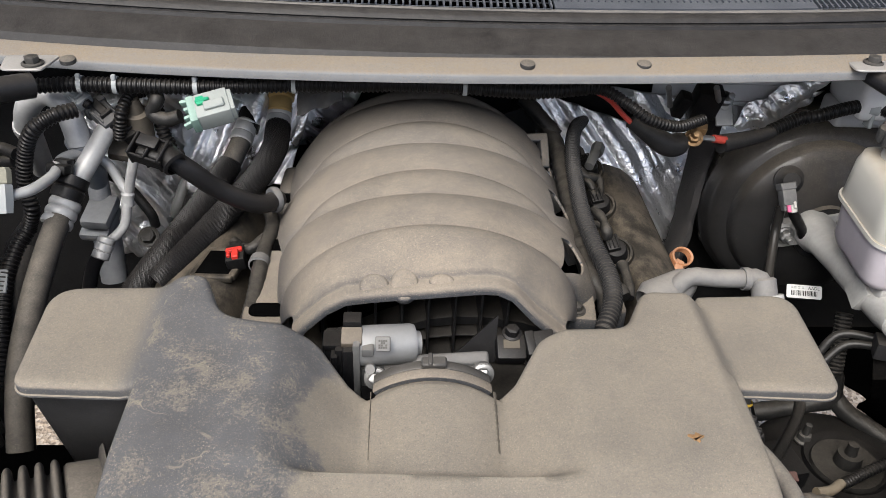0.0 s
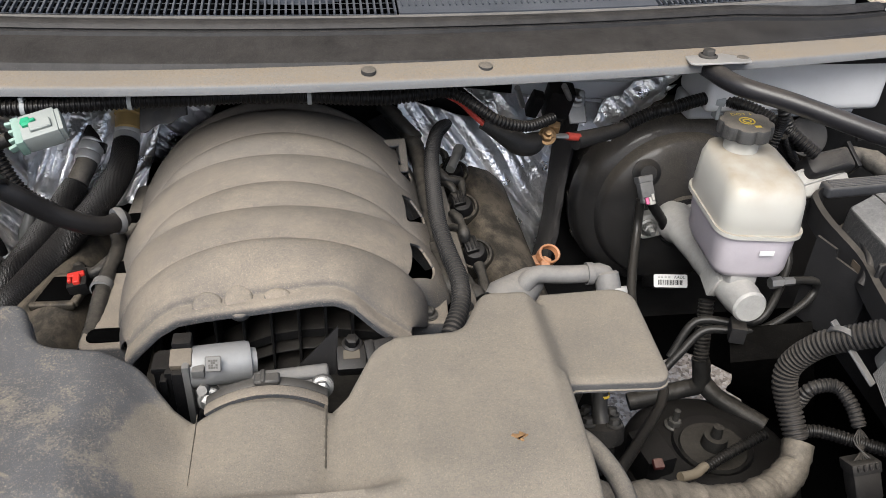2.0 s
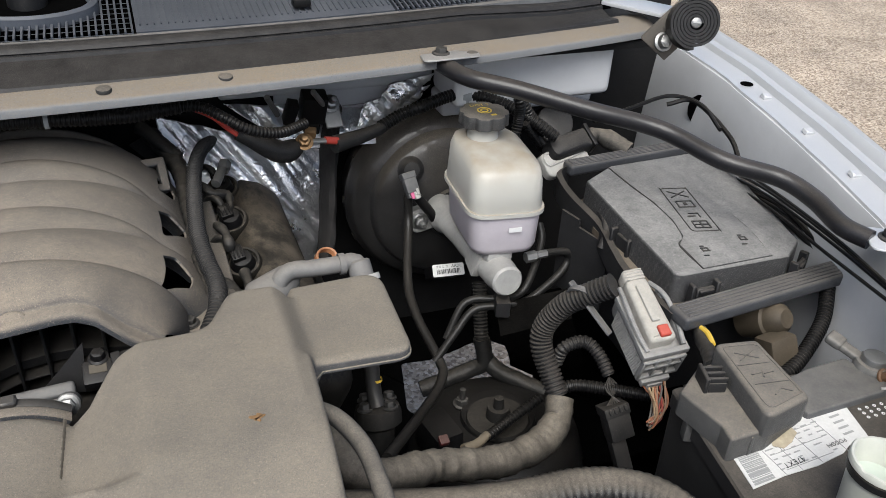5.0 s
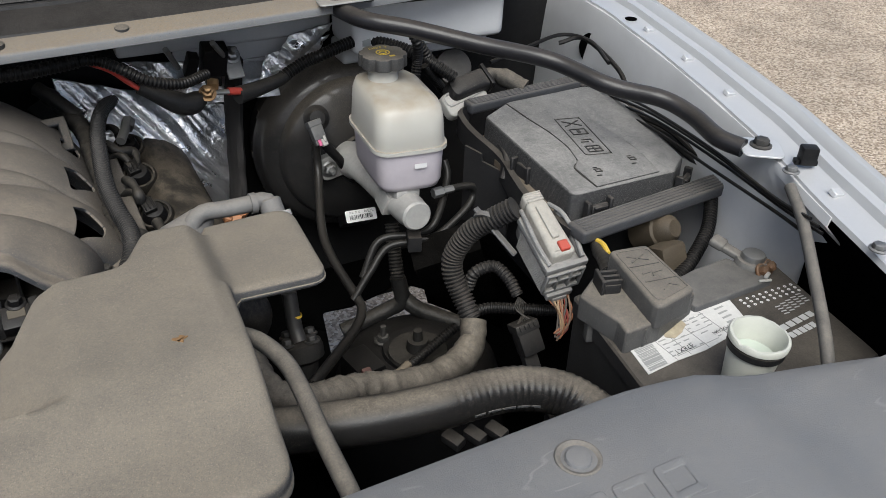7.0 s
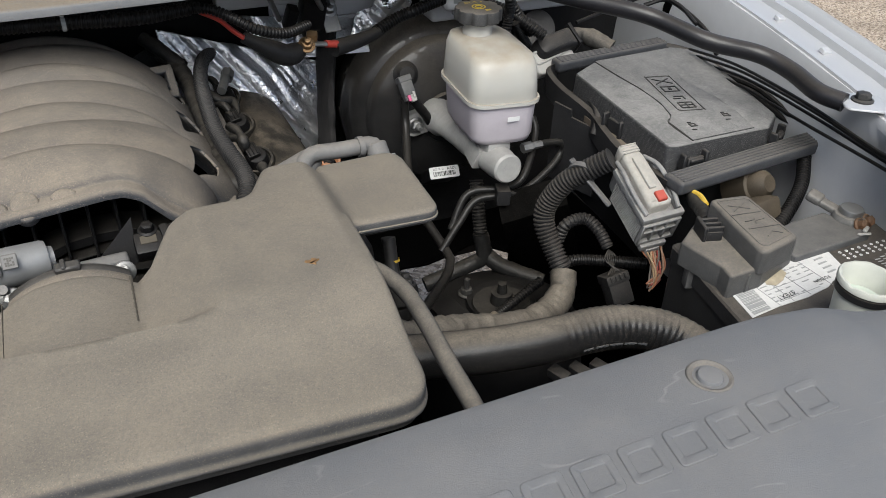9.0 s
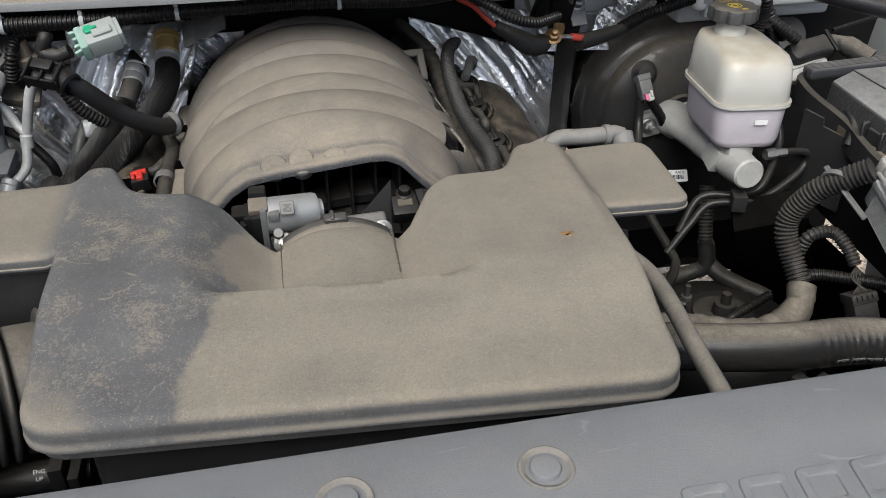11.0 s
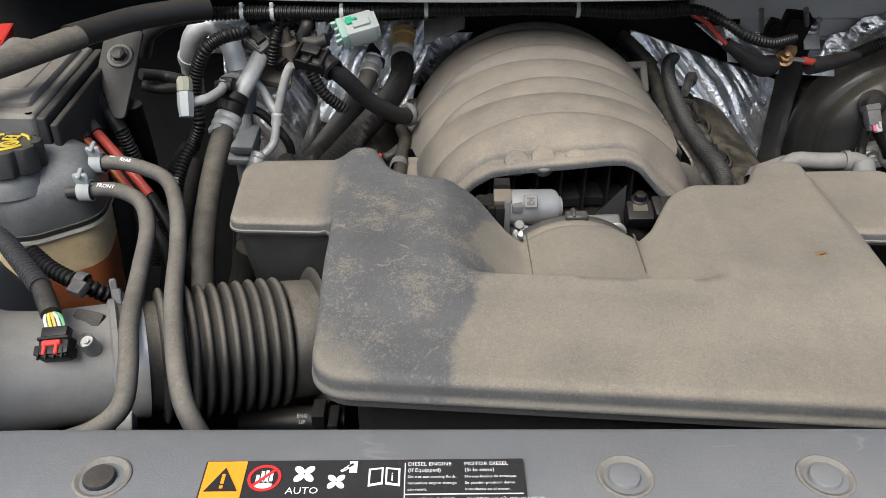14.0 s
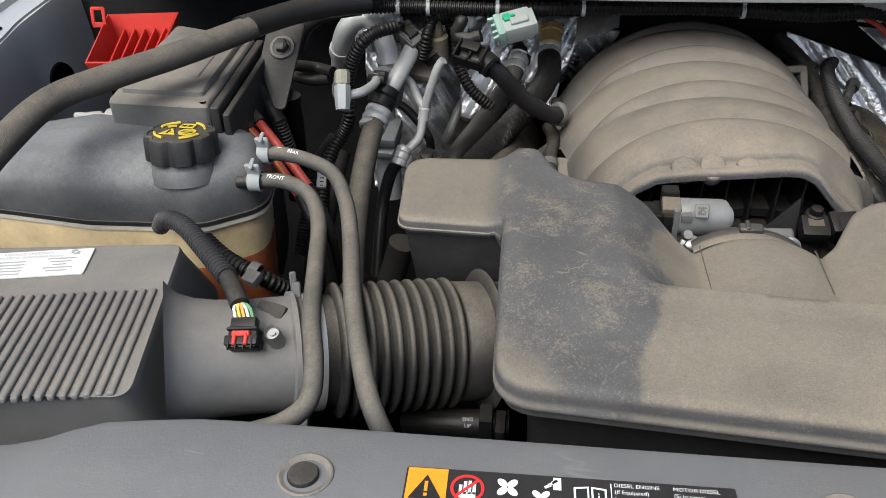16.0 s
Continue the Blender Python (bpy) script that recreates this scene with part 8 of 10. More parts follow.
R0, R1, R2 = Vector((-0.448, 0.305, 1.141)), Vector((-0.558, 0.285, 1.141)), Vector((-0.430, 0.193, 1.141))
for k in range(34):
    bm = bmesh.new()
    t = R0.lerp(R1, k / 15)
    e = t + (R2 - R0)
    m = axes((t + e) / 2, e - t, (0, 0, 1))
    rbox(bm, (0.0050, (e - t).length, 0.0052), m, 0.0020, 3)
    part("rib", bm, M_AIRBOX, alid)
for k in range(9):
    bm = bmesh.new()
    x = -0.45 - 0.032 * k
    rbox(bm, (0.0025, 0.010, 0.03), pose(x, 0.166 - 0.005 * k, 1.095, -18, 0, -5), 0.0005, 1)
    part("stiffener", bm, M_AIRBOX, airbox)
# paper label
LP, LQ = Vector((-0.519, 0.359, 1.142)), Vector((-0.510, 0.314, 1.142))
LW = axes((LP + LQ) / 2, LP - LQ, (0, 0, 1)) @ pose(-0.044, 0, 0)
bm = bmesh.new()
prism(bm, fillet([(-0.060, -0.018, 0.002), (0.044, -0.018, 0.002), (0.044, 0.018, 0.002), (-0.060, 0.018, 0.002)], 2), -0.0004, 0.0006, LW)
paper = part("label", bm, M_LABELW, alid, "white emission information label")
writing("VEHICLE EMISSION", 0.0046, LW @ pose(-0.006, 0.0125, 0.0008), M_GREYINK, paper, "CENTER")
writing("CONTROL INFORMATION", 0.0046, LW @ pose(-0.006, 0.0075, 0.0008), M_GREYINK, paper, "CENTER")
bm = bmesh.new()
for r in range(5):
    rbox(bm, (0.050 - 0.012 * (r % 2), 0.0012, 0.0003), LW @ pose(-0.030 + 0.006 * (r % 2), 0.003 - 0.0042 * r, 0.0008), 0)
    rbox(bm, (0.022 - 0.006 * (r % 3), 0.0012, 0.0003), LW @ pose(0.022, 0.005 - 0.0042 * r, 0.0008), 0)
for u in range(3):
    for v in range(3):
        if (u * 2 + v) % 3:
            rbox(bm, (0.0022, 0.0022, 0.0003), LW @ pose(0.028 + 0.0024 * u, 0.011 + 0.0024 * v, 0.0008), 0)
part("print_bar", bm, M_GREYINK, paper)

# ---- coolant tank ----
tank = thing("coolant_tank", (-0.56, 0.5, 0.95), "coolant tank with a black dusty top and amber translucent base", "coolant tank")
TO = fillet([(-0.465, 0.438, 0.035), (-0.416, 0.474, 0.035), (-0.428, 0.550, 0.035), (-0.60, 0.565, 0.04), (-0.79, 0.540, 0.04), (-0.79, 0.445, 0.04), (-0.66, 0.446, 0.05), (-0.57, 0.434, 0.05)], 6)
bm = bmesh.new()


def tank_ring(z, s, lift):
    cx, cy = -0.60, 0.505
    ring = []
    for p in TO:
        x, y = cx + (p[0] - cx) * (1 - (1 - s) * 0.45), cy + (p[1] - cy) * s
        groove = 0.012 * math.exp(-((x + 0.655) / 0.016) ** 2) + 0.007 * math.exp(-((x + 0.555) / 0.012) ** 2)
        ring.append((x, y, z - lift * groove * 1.0 - lift * 0.016 * ease(-0.65, -0.70, x) + lift * 0.004 * math.exp(-((x + 0.59) / 0.05) ** 2)))
    return ring


rings = [tank_ring(z, s, l) for z, s, l in ((1.116, 1.0, 0), (1.121, 1.0, 0), (1.135, 0.995, 0.1), (1.148, 0.965, 0.35), (1.157, 0.90, 0.6), (1.1635, 0.80, 0.8), (1.168, 0.66, 1.0), (1.1715, 0.46, 1.0), (1.173, 0.24, 1.0), (1.1735, 0.05, 1.0))]
vs = [[bm.verts.new(p) for p in r] for r in rings]
n = len(TO)
for a, b in zip(vs, vs[1:]):
    for k in range(n):
        bm.faces.new((a[k], a[(k + 1) % n], b[(k + 1) % n], b[k]))
bm.faces.new(vs[-1])
M_TANK = material("tank top plastic", (0.055, 0.056, 0.058), 0.36, dust=0.66, mottle=0.35, scale=26, dust_color=(0.20, 0.20, 0.198))
part("top_shell", bm, M_TANK, tank, sharp=60)
bm = bmesh.new()
stack(bm, TO, [(1.113, 0.99, 0, 0), (1.113, 1.014, 0, 0), (1.117, 1.014, 0, 0), (1.118, 0.99, 0, 0)])
part("weld_seam", bm, M_BLACKD, tank)
bm = bmesh.new()
stack(bm, TO, [(1.108, 0.985, 0, 0), (1.108, 1.010, 0, 0), (1.1122, 1.010, 0, 0), (1.1122, 0.985, 0, 0)])
part("base_rim", bm, material("pale seam plastic", (0.38, 0.36, 0.31), 0.5, dust=0.3), tank)


def amber(name, col):
    m = material(name, col, 0.35, mottle=0.25, scale=25, grain=0.05)
    b = m.node_tree.nodes["Principled BSDF"]
    b.inputs["Subsurface Weight"].default_value = 0.25
    b.inputs["Subsurface Radius"].default_value = (0.02, 0.012, 0.006)
    return m


bm = bmesh.new()
stack(bm, TO, [(1.066, 0.972, 0, 0), (1.110, 0.985, 0, 0)])
part("tank_wall", bm, amber("yellowed translucent plastic", (0.50, 0.40, 0.24)), tank)
bm = bmesh.new()
stack(bm, TO, [(0.95, 0.93, 0, 0), (1.067, 0.974, 0, 0)])
part("filled_wall", bm, amber("coolant behind plastic", (0.32, 0.10, 0.04)), tank, "orange-brown wall where coolant stands behind it")
CC = Vector((-0.482, 0.468, 1.1755))
bm = bmesh.new()
CT = pose(CC.x - 0.002, CC.y + 0.002, CC.z - 0.010, -6, 0, 0) @ Matrix.Scale(1.0, 4)
lathe(bm, [(0.026, -0.004), (0.026, 0.006)], CT, 28)
stack(bm, lobed(0.0325, 8, 0.0036, 80), [(0.003, 0.97, 0, 0), (0.004, 1, 0, 0), (0.022, 0.98, 0, 0), (0.0255, 0.94, 0, 0), (0.0265, 0.86, 0, 0), (0.0255, 0.84, 0, 0)], CT)
ccap = part("cap", bm, material("dusty cap plastic", (0.022, 0.022, 0.023), 0.45, dust=0.25, mottle=0.3, scale=40), tank, "black screw cap with yellow warning symbols")
for a0 in (20, 110, 200, 290):
    pts = [CT @ Vector((0.0215 * math.cos(radians(a0 + d)), 0.0215 * math.sin(radians(a0 + d)), 0.0268)) for d in range(0, 56, 8)]
    part("symbol_arc", hose(pts, 0.0013, 6, 0.002), M_YELINK, ccap)
bm = bmesh.new()
prism(bm, [(-0.0150, -0.0105), (-0.0005, -0.0105), (-0.0078, 0.0040)], 0.0262, 0.0272, CT)
part("warning_triangle", bm, M_YELINK, ccap)
bm = bmesh.new()
rbox(bm, (0.0016, 0.0058, 0.0006), CT @ pose(-0.0078, -0.0045, 0.0274), 0)
rbox(bm, (0.0016, 0.0014, 0.0006), CT @ pose(-0.0078, -0.0090, 0.0274), 0)
part("exclamation", bm, M_BLACK, ccap)
bm = bmesh.new()
lathe(bm, [(0.0055, 0), (0.0055, 0.001), (0.0078, 0.001), (0.0078, 0)], CT @ pose(0.0085, -0.004, 0.0262), 24)
rbox(bm, (0.012, 0.0018, 0.001), CT @ pose(0.0085, -0.004, 0.0268, 0, 0, 45), 0)
part("no_open_symbol", bm, M_YELINK, ccap)
bm = bmesh.new()
for dx, dy, sx, sy in ((0.003, 0.008, 0.0133, 0.0013), (0.003, 0.016, 0.0133, 0.0013), (-0.003, 0.012, 0.0013, 0.009), (0.009, 0.012, 0.0013, 0.009), (0.003, 0.012, 0.0013, 0.009)):
    rbox(bm, (sx, sy, 0.001), CT @ pose(dx, dy, 0.0268), 0)
part("book_symbol", bm, M_YELINK, ccap)
bm = bmesh.new()
rbox(bm, (0.008, 0.0035, 0.001), CT @ pose(-0.011, 0.010, 0.0268, 0, 0, 25), 0)
part("print_bar", bm, M_YELINK, ccap)
bm = bmesh.new()
lathe(bm, [(0.0330, -0.016), (0.0315, -0.008), (0.0295, -0.003), (0.0280, 0.000), (0.0280, 0.006)], CT, 40)
part("filler_neck", bm, M_TANK, tank)
# white speck of a worn mark and two outlet stubs
bm = bmesh.new()
lathe(bm, [(0, 0.0006), (0.004, 0.0006), (0.004, 0)], facing((-0.438, 0.467, 1.132), (0.6, -0.7, 0.45)), 12)
part("paint_mark", bm, M_WHITEINK, tank)


def tank_hose(word, pts, clamp_at, clamp_dir, word_at, word_dir, flange):
    h = thing("coolant_hose", pts[3], "dusty black rubber coolant hose lettered in white", "hose", "coolant hoses")
    part("tube", hose(pts, 0.0068, 16), M_RUBBERG, h)
    bm = bmesh.new()
    m = facing(clamp_at, clamp_dir) @ Matrix.Scale(1.25, 4)
    lathe(bm, [(0.0070, -0.0045), (0.0079, -0.0045), (0.0079, 0.0045), (0.0070, 0.0045), (0.0070, -0.0045)], m, 24)
    rbox(bm, (0.004, 0.013, 0.013), axes(Vector(clamp_at) + Vector((0, -0.004, 0.013)), clamp_dir, (0, -0.3, 1)), 0.0012, 1)
    rbox(bm, (0.013, 0.004, 0.004), axes(Vector(clamp_at) + Vector((0, -0.005, 0.0190)), clamp_dir, (0, -0.3, 1)), 0.001, 1)
    part("spring_clamp", bm, M_GREYC, h, "grey spring clamp")
    d = (Vector(pts[2]) - Vector(pts[1])).normalized()
    zz = Vector((0, -0.55, 0.83))
    zz = (zz - d * zz.dot(d)).normalized()
    wm = axes(word_at, zz.cross(d), zz)
    writing(word, 0.0052, wm @ pose(0, -0.0021, 0.0086), M_WHITEINK, h, "CENTER")
    bm = bmesh.new()
    rbox(bm, (0.005, 0.004, 0.0006), wm @ pose(-0.0165, 0, 0.0066), 0)
    part("paint_mark", bm, material("pale green mark", (0.30, 0.55, 0.42), 0.5), h)
    bm = bmesh.new()
    lathe(bm, [(0.0055, -0.02), (0.0055, 0.01)], facing(pts[0], Vector(pts[0]) - Vector(pts[1])), 14)
    part("stub", bm, M_BLACKD, h)


tank_hose("REAR", [(-0.427, 0.512, 1.152), (-0.404, 0.505, 1.156), (-0.377, 0.495, 1.156), (-0.350, 0.478, 1.152), (-0.327, 0.427, 1.152), (-0.311, 0.369, 1.150), (-0.296, 0.302, 1.150), (-0.282, 0.252, 1.146), (-0.267, 0.210, 1.136), (-0.254, 0.197, 1.112), (-0.244, 0.192, 1.090)], (-0.422, 0.510, 1.153), (1, -0.05, 0.05), (-0.389, 0.501, 1.156), (1, -0.12, 0), 0)
tank_hose("FRONT", [(-0.425, 0.464, 1.148), (-0.403, 0.464, 1.150), (-0.384, 0.460, 1.150), (-0.363, 0.444, 1.147), (-0.345, 0.401, 1.147), (-0.333, 0.341, 1.146), (-0.321, 0.279, 1.146), (-0.309, 0.236, 1.142), (-0.307, 0.210, 1.132), (-0.322, 0.199, 1.122), (-0.344, 0.193, 1.116), (-0.370, 0.204, 1.090)], (-0.417, 0.463, 1.150), (1, 0, 0), (-0.396, 0.463, 1.150), (1, -0.04, 0), 0)

# ---- junction box with the red cover ----
jbox = thing("junction_box", (-0.54, 0.6, 1.05), "black plastic junction box with a stepped lid", "junction box")
J0, J1, J2, J3 = [Vector(v) for v in ((-0.571, 0.517, 1.200), (-0.472, 0.512, 1.200), (-0.484, 0.699, 1.200), (-0.591, 0.739, 1.200))]
JC = (J0 + J1 + J2 + J3) / 4
M_JB = material("dusty junction lid", (0.095, 0.095, 0.094), 0.5, dust=0.55, mottle=0.25, scale=20)


def jquad(f, r=0.006):
    return fillet([tuple((JC + (q - JC) * f).xy) + (r,) for q in (J0, J1, J2, J3)], 4)


bm = bmesh.new()
loft(bm, [(jquad(1.0), 1.168), (jquad(1.0), 1.196), (jquad(0.98), 1.1985), (jquad(0.95), 1.2)])
jl = part("lid", bm, M_JB, jbox)
bm = bmesh.new()
loft(bm, [(jquad(0.84), 1.199), (jquad(0.83), 1.2040), (jquad(0.80), 1.2058)])
part("raised_panel", bm, M_JB, jl)
bm = bmesh.new()
loft(bm, [(jquad(0.56), 1.2052), (jquad(0.55), 1.2066), (jquad(0.54), 1.2070)])
part("raised_panel", bm, M_JB, jl)
for da, db, zt in ((0.001, 0.010, 1.197), (0.012, 0.019, 1.190)):
    bm = bmesh.new()
    side_n = Vector(((J2 - J1).y, -(J2 - J1).x, 0)).normalized()
    o = [J1 + side_n * da, J1 + side_n * db, J2 + side_n * db, J2 + side_n * da]
    prism(bm, fillet([(q.x, q.y, 0.003) for q in o], 3), 1.10, zt, edge=0.002)
    part("side_rail", bm, M_BLACKD, jbox)
bm = bmesh.new()
loft(bm, [(jquad(0.94), 1.05), (jquad(0.985), 1.169)])
part("base", bm, M_BLACK, jbox)
# small hole drawn as a near-black disc, its shade put into colour
bm = bmesh.new()
lathe(bm, [(0, 0.0005), (0.003, 0.0005), (0.003, 0)], pose(J1.x - 0.006, J1.y + 0.006, 1.1995), 12)
part("vent_hole", bm, M_DARK, jl)

redc = thing("terminal_cover", (-0.65, 0.70, 1.16), "bright red open plastic terminal cover standing up", "terminal cover")
RC = [(-0.645, 0.619, 1.195), (-0.570, 0.625, 1.195), (-0.590, 0.749, 1.210), (-0.671, 0.735, 1.210)]
bm = bmesh.new()
quad = [Vector(p) for p in RC]
cen = sum(quad, Vector()) / 4
lowq = [cen + (p - cen) * 0.84 + Vector((0, 0.004, -0.030)) for p in quad]
rows = [[q + Vector((0, 0, 0)) for q in quad + quad[:1]], [q for q in lowq + lowq[:1]]]
strip(bm, rows)
bm.faces.new([bm.verts.new(p) for p in lowq])
part("tray", thick(bm, 0.002), M_RED, redc)
for k in range(5):
    bm = bmesh.new()
    t = 0.15 + 0.17 * k
    a, b = lowq[0].lerp(lowq[1], t), lowq[3].lerp(lowq[2], t)
    rbox(bm, (0.0022, (b - a).length, 0.016), axes((a + b) / 2 + Vector((0, 0, 0.008)), b - a, (0, 0, 1)), 0.0005, 1)
    part("rib", bm, M_RED, redc)
bm = bmesh.new()
tm = axes(Vector((-0.669, 0.711, 1.215)), (0.3, -1, 0.2), (0, 0.2, 1))
for dx, dz, sx, sz in ((-0.006, 0, 0.004, 0.020), (0.006, 0, 0.004, 0.020), (0, 0.009, 0.014, 0.004), (0, -0.009, 0.014, 0.006)):
    rbox(bm, (sx, 0.003, sz), tm @ pose(dx, 0, dz), 0.0008, 1)
part("hinge_tab", bm, M_RED, redc)
bm = bmesh.new()
for dx in (0.0, 0.020, 0.034):
    rbox(bm, (0.018, 0.018, 0.018), pose((-0.629, 0.583, 1.150)[0] + dx, (-0.629, 0.583, 1.150)[1] + 0.3 * dx, 1.145 + 0.1 * dx, 0, 0, 12), 0.004)
rbox(bm, (0.06, 0.006, 0.05), pose((-0.619, 0.582, 1.140)[0], (-0.619, 0.582, 1.140)[1], 1.13), 0.002)
solid("terminal_block", bm, M_DUSTW, "white plastic terminal block behind the coolant tank", "terminal block")

# ---- sleeved brace and its bracket ----
brace2 = thing("cowl_brace", (-0.52, 0.55, 1.2), "tubular brace in a woven black sleeve running to the fender", "brace", "cowl braces")


def woven():
    m = material("woven sleeve", (0.045, 0.043, 0.040), 0.85, dust=0.42, mottle=0.25, scale=40, grain=0.0)
    nt = m.node_tree
    tc = nt.nodes.new("ShaderNodeTexCoord")
    ch = nt.nodes.new("ShaderNodeTexVoronoi")
    ch.inputs["Scale"].default_value = 1500
    nt.links.new(tc.outputs["Object"], ch.inputs["Vector"])
    bp = nt.nodes.new("ShaderNodeBump")
    bp.inputs["Strength"].default_value, bp.inputs["Distance"].default_value = 0.6, 0.001
    nt.links.new(ch.outputs["Distance"], bp.inputs["Height"])
    nt.links.new(bp.outputs[0], nt.nodes["Principled BSDF"].inputs["Normal"])
    return m


M_WOVEN = woven()
part("sleeve", hose([(-0.596, 0.337, 1.205), (-0.590, 0.380, 1.218), (-0.581, 0.447, 1.228), (-0.543, 0.488, 1.235), (-0.498, 0.534, 1.240), (-0.454, 0.604, 1.242)], 0.0140, 24, flat=0.80), M_WOVEN, brace2, "woven black sleeve")
part("tube", hose([(-0.462, 0.600, 1.242), (-0.424, 0.668, 1.239), (-0.388, 0.705, 1.236), (-0.362, 0.730, 1.232)], 0.0125, 18), material("black brace tube", (0.014, 0.014, 0.015), 0.3, dust=0.1), brace2)
bm = bmesh.new()
B1 = (-0.366, 0.746, 1.2470)
prism(bm, fillet([(-0.022, -0.018, 0.008), (0.016, -0.018, 0.004), (0.024, 0.018, 0.004), (-0.028, 0.018, 0.008)], 3), 0, 0.002, pose(*B1, 0, 0, 2), 0.0008)
part("cowl_plate", bm, material("dusty zinc plate", (0.30, 0.295, 0.285), 0.45, metal=0.4, dust=0.4, mottle=0.2), brace2)
bm = bmesh.new()
disc_bolt(bm, pose(-0.361, 0.741, 1.249), 0.0072, 0.008)
part("bolt", bm, M_DSTEEL, brace2)
bracket = thing("support_bracket", (-0.444, 0.667, 1.200), "black steel support bracket with a flanged bolt", "bracket")
bm = bmesh.new()
SB = axes((-0.445, 0.670, 1.199), (0.05, 0.75, 0.65), (0, -0.65, 0.75))
prism(bm, fillet([(-0.021, 0.030, 0.005), (-0.022, -0.02, 0.006), (0.004, -0.072, 0.01), (0.016, -0.072, 0.01), (0.020, 0.032, 0.005)], 4), -0.003, 0.0, SB, 0.001)
part("plate", bm, M_BLACKD, bracket)
bm = bmesh.new()
disc_bolt(bm, SB, 0.0078, 0.009)
lathe(bm, [(0.013, 0), (0.0145, 0.001), (0.0135, 0.0022), (0, 0.0022)], SB, 24)
part("bolt", bm, M_DSTEEL, bracket)
bm = bmesh.new()
hose([tuple(SB @ Vector((0.012, -0.05, -0.012))), (-0.450, 0.686, 1.080), (-0.465, 0.727, 0.980)], 0.014, 12, bm=bm, flat=0.5)
part("leg", bm, M_BLACK, bracket)

# ---- red cables ----
for pts in ([(-0.469, 0.579, 1.155), (-0.439, 0.558, 1.135), (-0.400, 0.527, 1.100)], [(-0.468, 0.603, 1.155), (-0.432, 0.573, 1.132), (-0.395, 0.545, 1.100)]):
    c = thing("power_cable", pts[1], "red insulated power cable with a black boot", "power cable", "power cables")
    part("insulation", hose(pts, 0.0050, 12), M_REDW, c)
    e0, e1 = Vector(pts[1]), Vector(pts[2])
    part("sleeve", hose([e1, e1 + (e1 - e0) * 0.6 + Vector((0, 0, -0.02)), e1 + (e1 - e0) * 0.9 + Vector((0, 0, -0.08))], 0.0055, 12), M_LOOM, c, "black sleeve")
    if pts[0][1] < 0.59:
        up = Vector((-0.1, -0.72, 0.68)) * 0.0043
        part("stripe", hose([Vector(p) + up for p in pts], 0.0016, 6), material("orange cable stripe", (0.50, 0.23, 0.08), 0.45, mottle=0.2), c, "orange stripe")
    bm = bmesh.new()
    a, b = Vector(pts[0]), Vector(pts[1])
    hose([a.lerp(b, -0.3), a.lerp(b, 0.1), a.lerp(b, 0.4)], 0.0075, 14, bm=bm)
    part("boot", bm, M_RUBBER, c)
bm = bmesh.new()
wrapped([(-0.466, 0.633, 1.165), (-0.458, 0.638, 1.150), (-0.446, 0.632, 1.130)], 0.008, bm=bm)
loom([(-0.446, 0.632, 1.130), (-0.442, 0.638, 1.100), (-0.442, 0.649, 1.070)], 0.0082, bm=bm)
solid("taped_cable", bm, M_TAPE, "grey taped cable entering a ribbed conduit", "cable")

# ---- air conditioning pipes and engine hoses ----
hook = thing("coolant_pipe", (-0.420, 0.838, 1.090), "fat bent aluminium pipe hooked over beside the firewall", "pipe", "aluminium pipes")
part("tube", hose([(-0.428, 0.846, 1.075), (-0.421, 0.826, 1.115), (-0.412, 0.803, 1.155), (-0.400, 0.795, 1.182), (-0.382, 0.795, 1.194), (-0.364, 0.790, 1.188), (-0.352, 0.778, 1.166), (-0.348, 0.772, 1.146)], 0.0128, 20), M_TUBEA, hook)
bm = bmesh.new()
lathe(bm, [(0.0126, -0.006), (0.0150, -0.006), (0.0158, 0.0), (0.0150, 0.006), (0.0126, 0.006)], facing((-0.414, 0.808, 1.148), (0.2, -0.5, 0.8)), 24)
part("bead", bm, M_TUBEA, hook)
bm = bmesh.new()
line_h = spline([(-0.348, 0.776, 1.152), (-0.346, 0.786, 1.120), (-0.350, 0.800, 1.085)], 0.006)
sweep(bm, line_h, [0.0165 - 0.006 * i / len(line_h) for i in range(len(line_h))], 18)
part("funnel", bm, material("blue-grey plastic", (0.17, 0.185, 0.205), 0.4, dust=0.2, mottle=0.2), hook, "blue-grey plastic funnel")
line = thing("refrigerant_line", (-0.306, 0.760, 1.092), "thin bent aluminium refrigerant line with a brazed branch", "pipe", "aluminium pipes")
part("tube", hose([(-0.375, 0.662, 1.150), (-0.361, 0.676, 1.149), (-0.353, 0.708, 1.147), (-0.358, 0.740, 1.145), (-0.351, 0.760, 1.142), (-0.337, 0.772, 1.136), (-0.323, 0.773, 1.122), (-0.313, 0.769, 1.102), (-0.305, 0.764, 1.092), (-0.307, 0.758, 1.082), (-0.311, 0.750, 1.060), (-0.325, 0.742, 1.046), (-0.334, 0.733, 1.040)], 0.0054, 14), M_TUBEA, line)
part("branch", hose([(-0.305, 0.765, 1.093), (-0.297, 0.765, 1.120), (-0.288, 0.765, 1.145), (-0.281, 0.764, 1.155)], 0.0054, 14), M_TUBEA, line)
bm = bmesh.new()
lathe(bm, [(0.0054, -0.008), (0.0072, -0.007), (0.0066, 0.0), (0.0072, 0.006), (0.0054, 0.008)], facing((-0.306, 0.761, 1.087), (0.1, 0.2, 0.9)), 18)
part("braze_collar", bm, M_TUBEA, line)
port = thing("service_port", (-0.388, 0.679, 1.155), "white plastic capped refrigerant service port", "service port")
bm = bmesh.new()
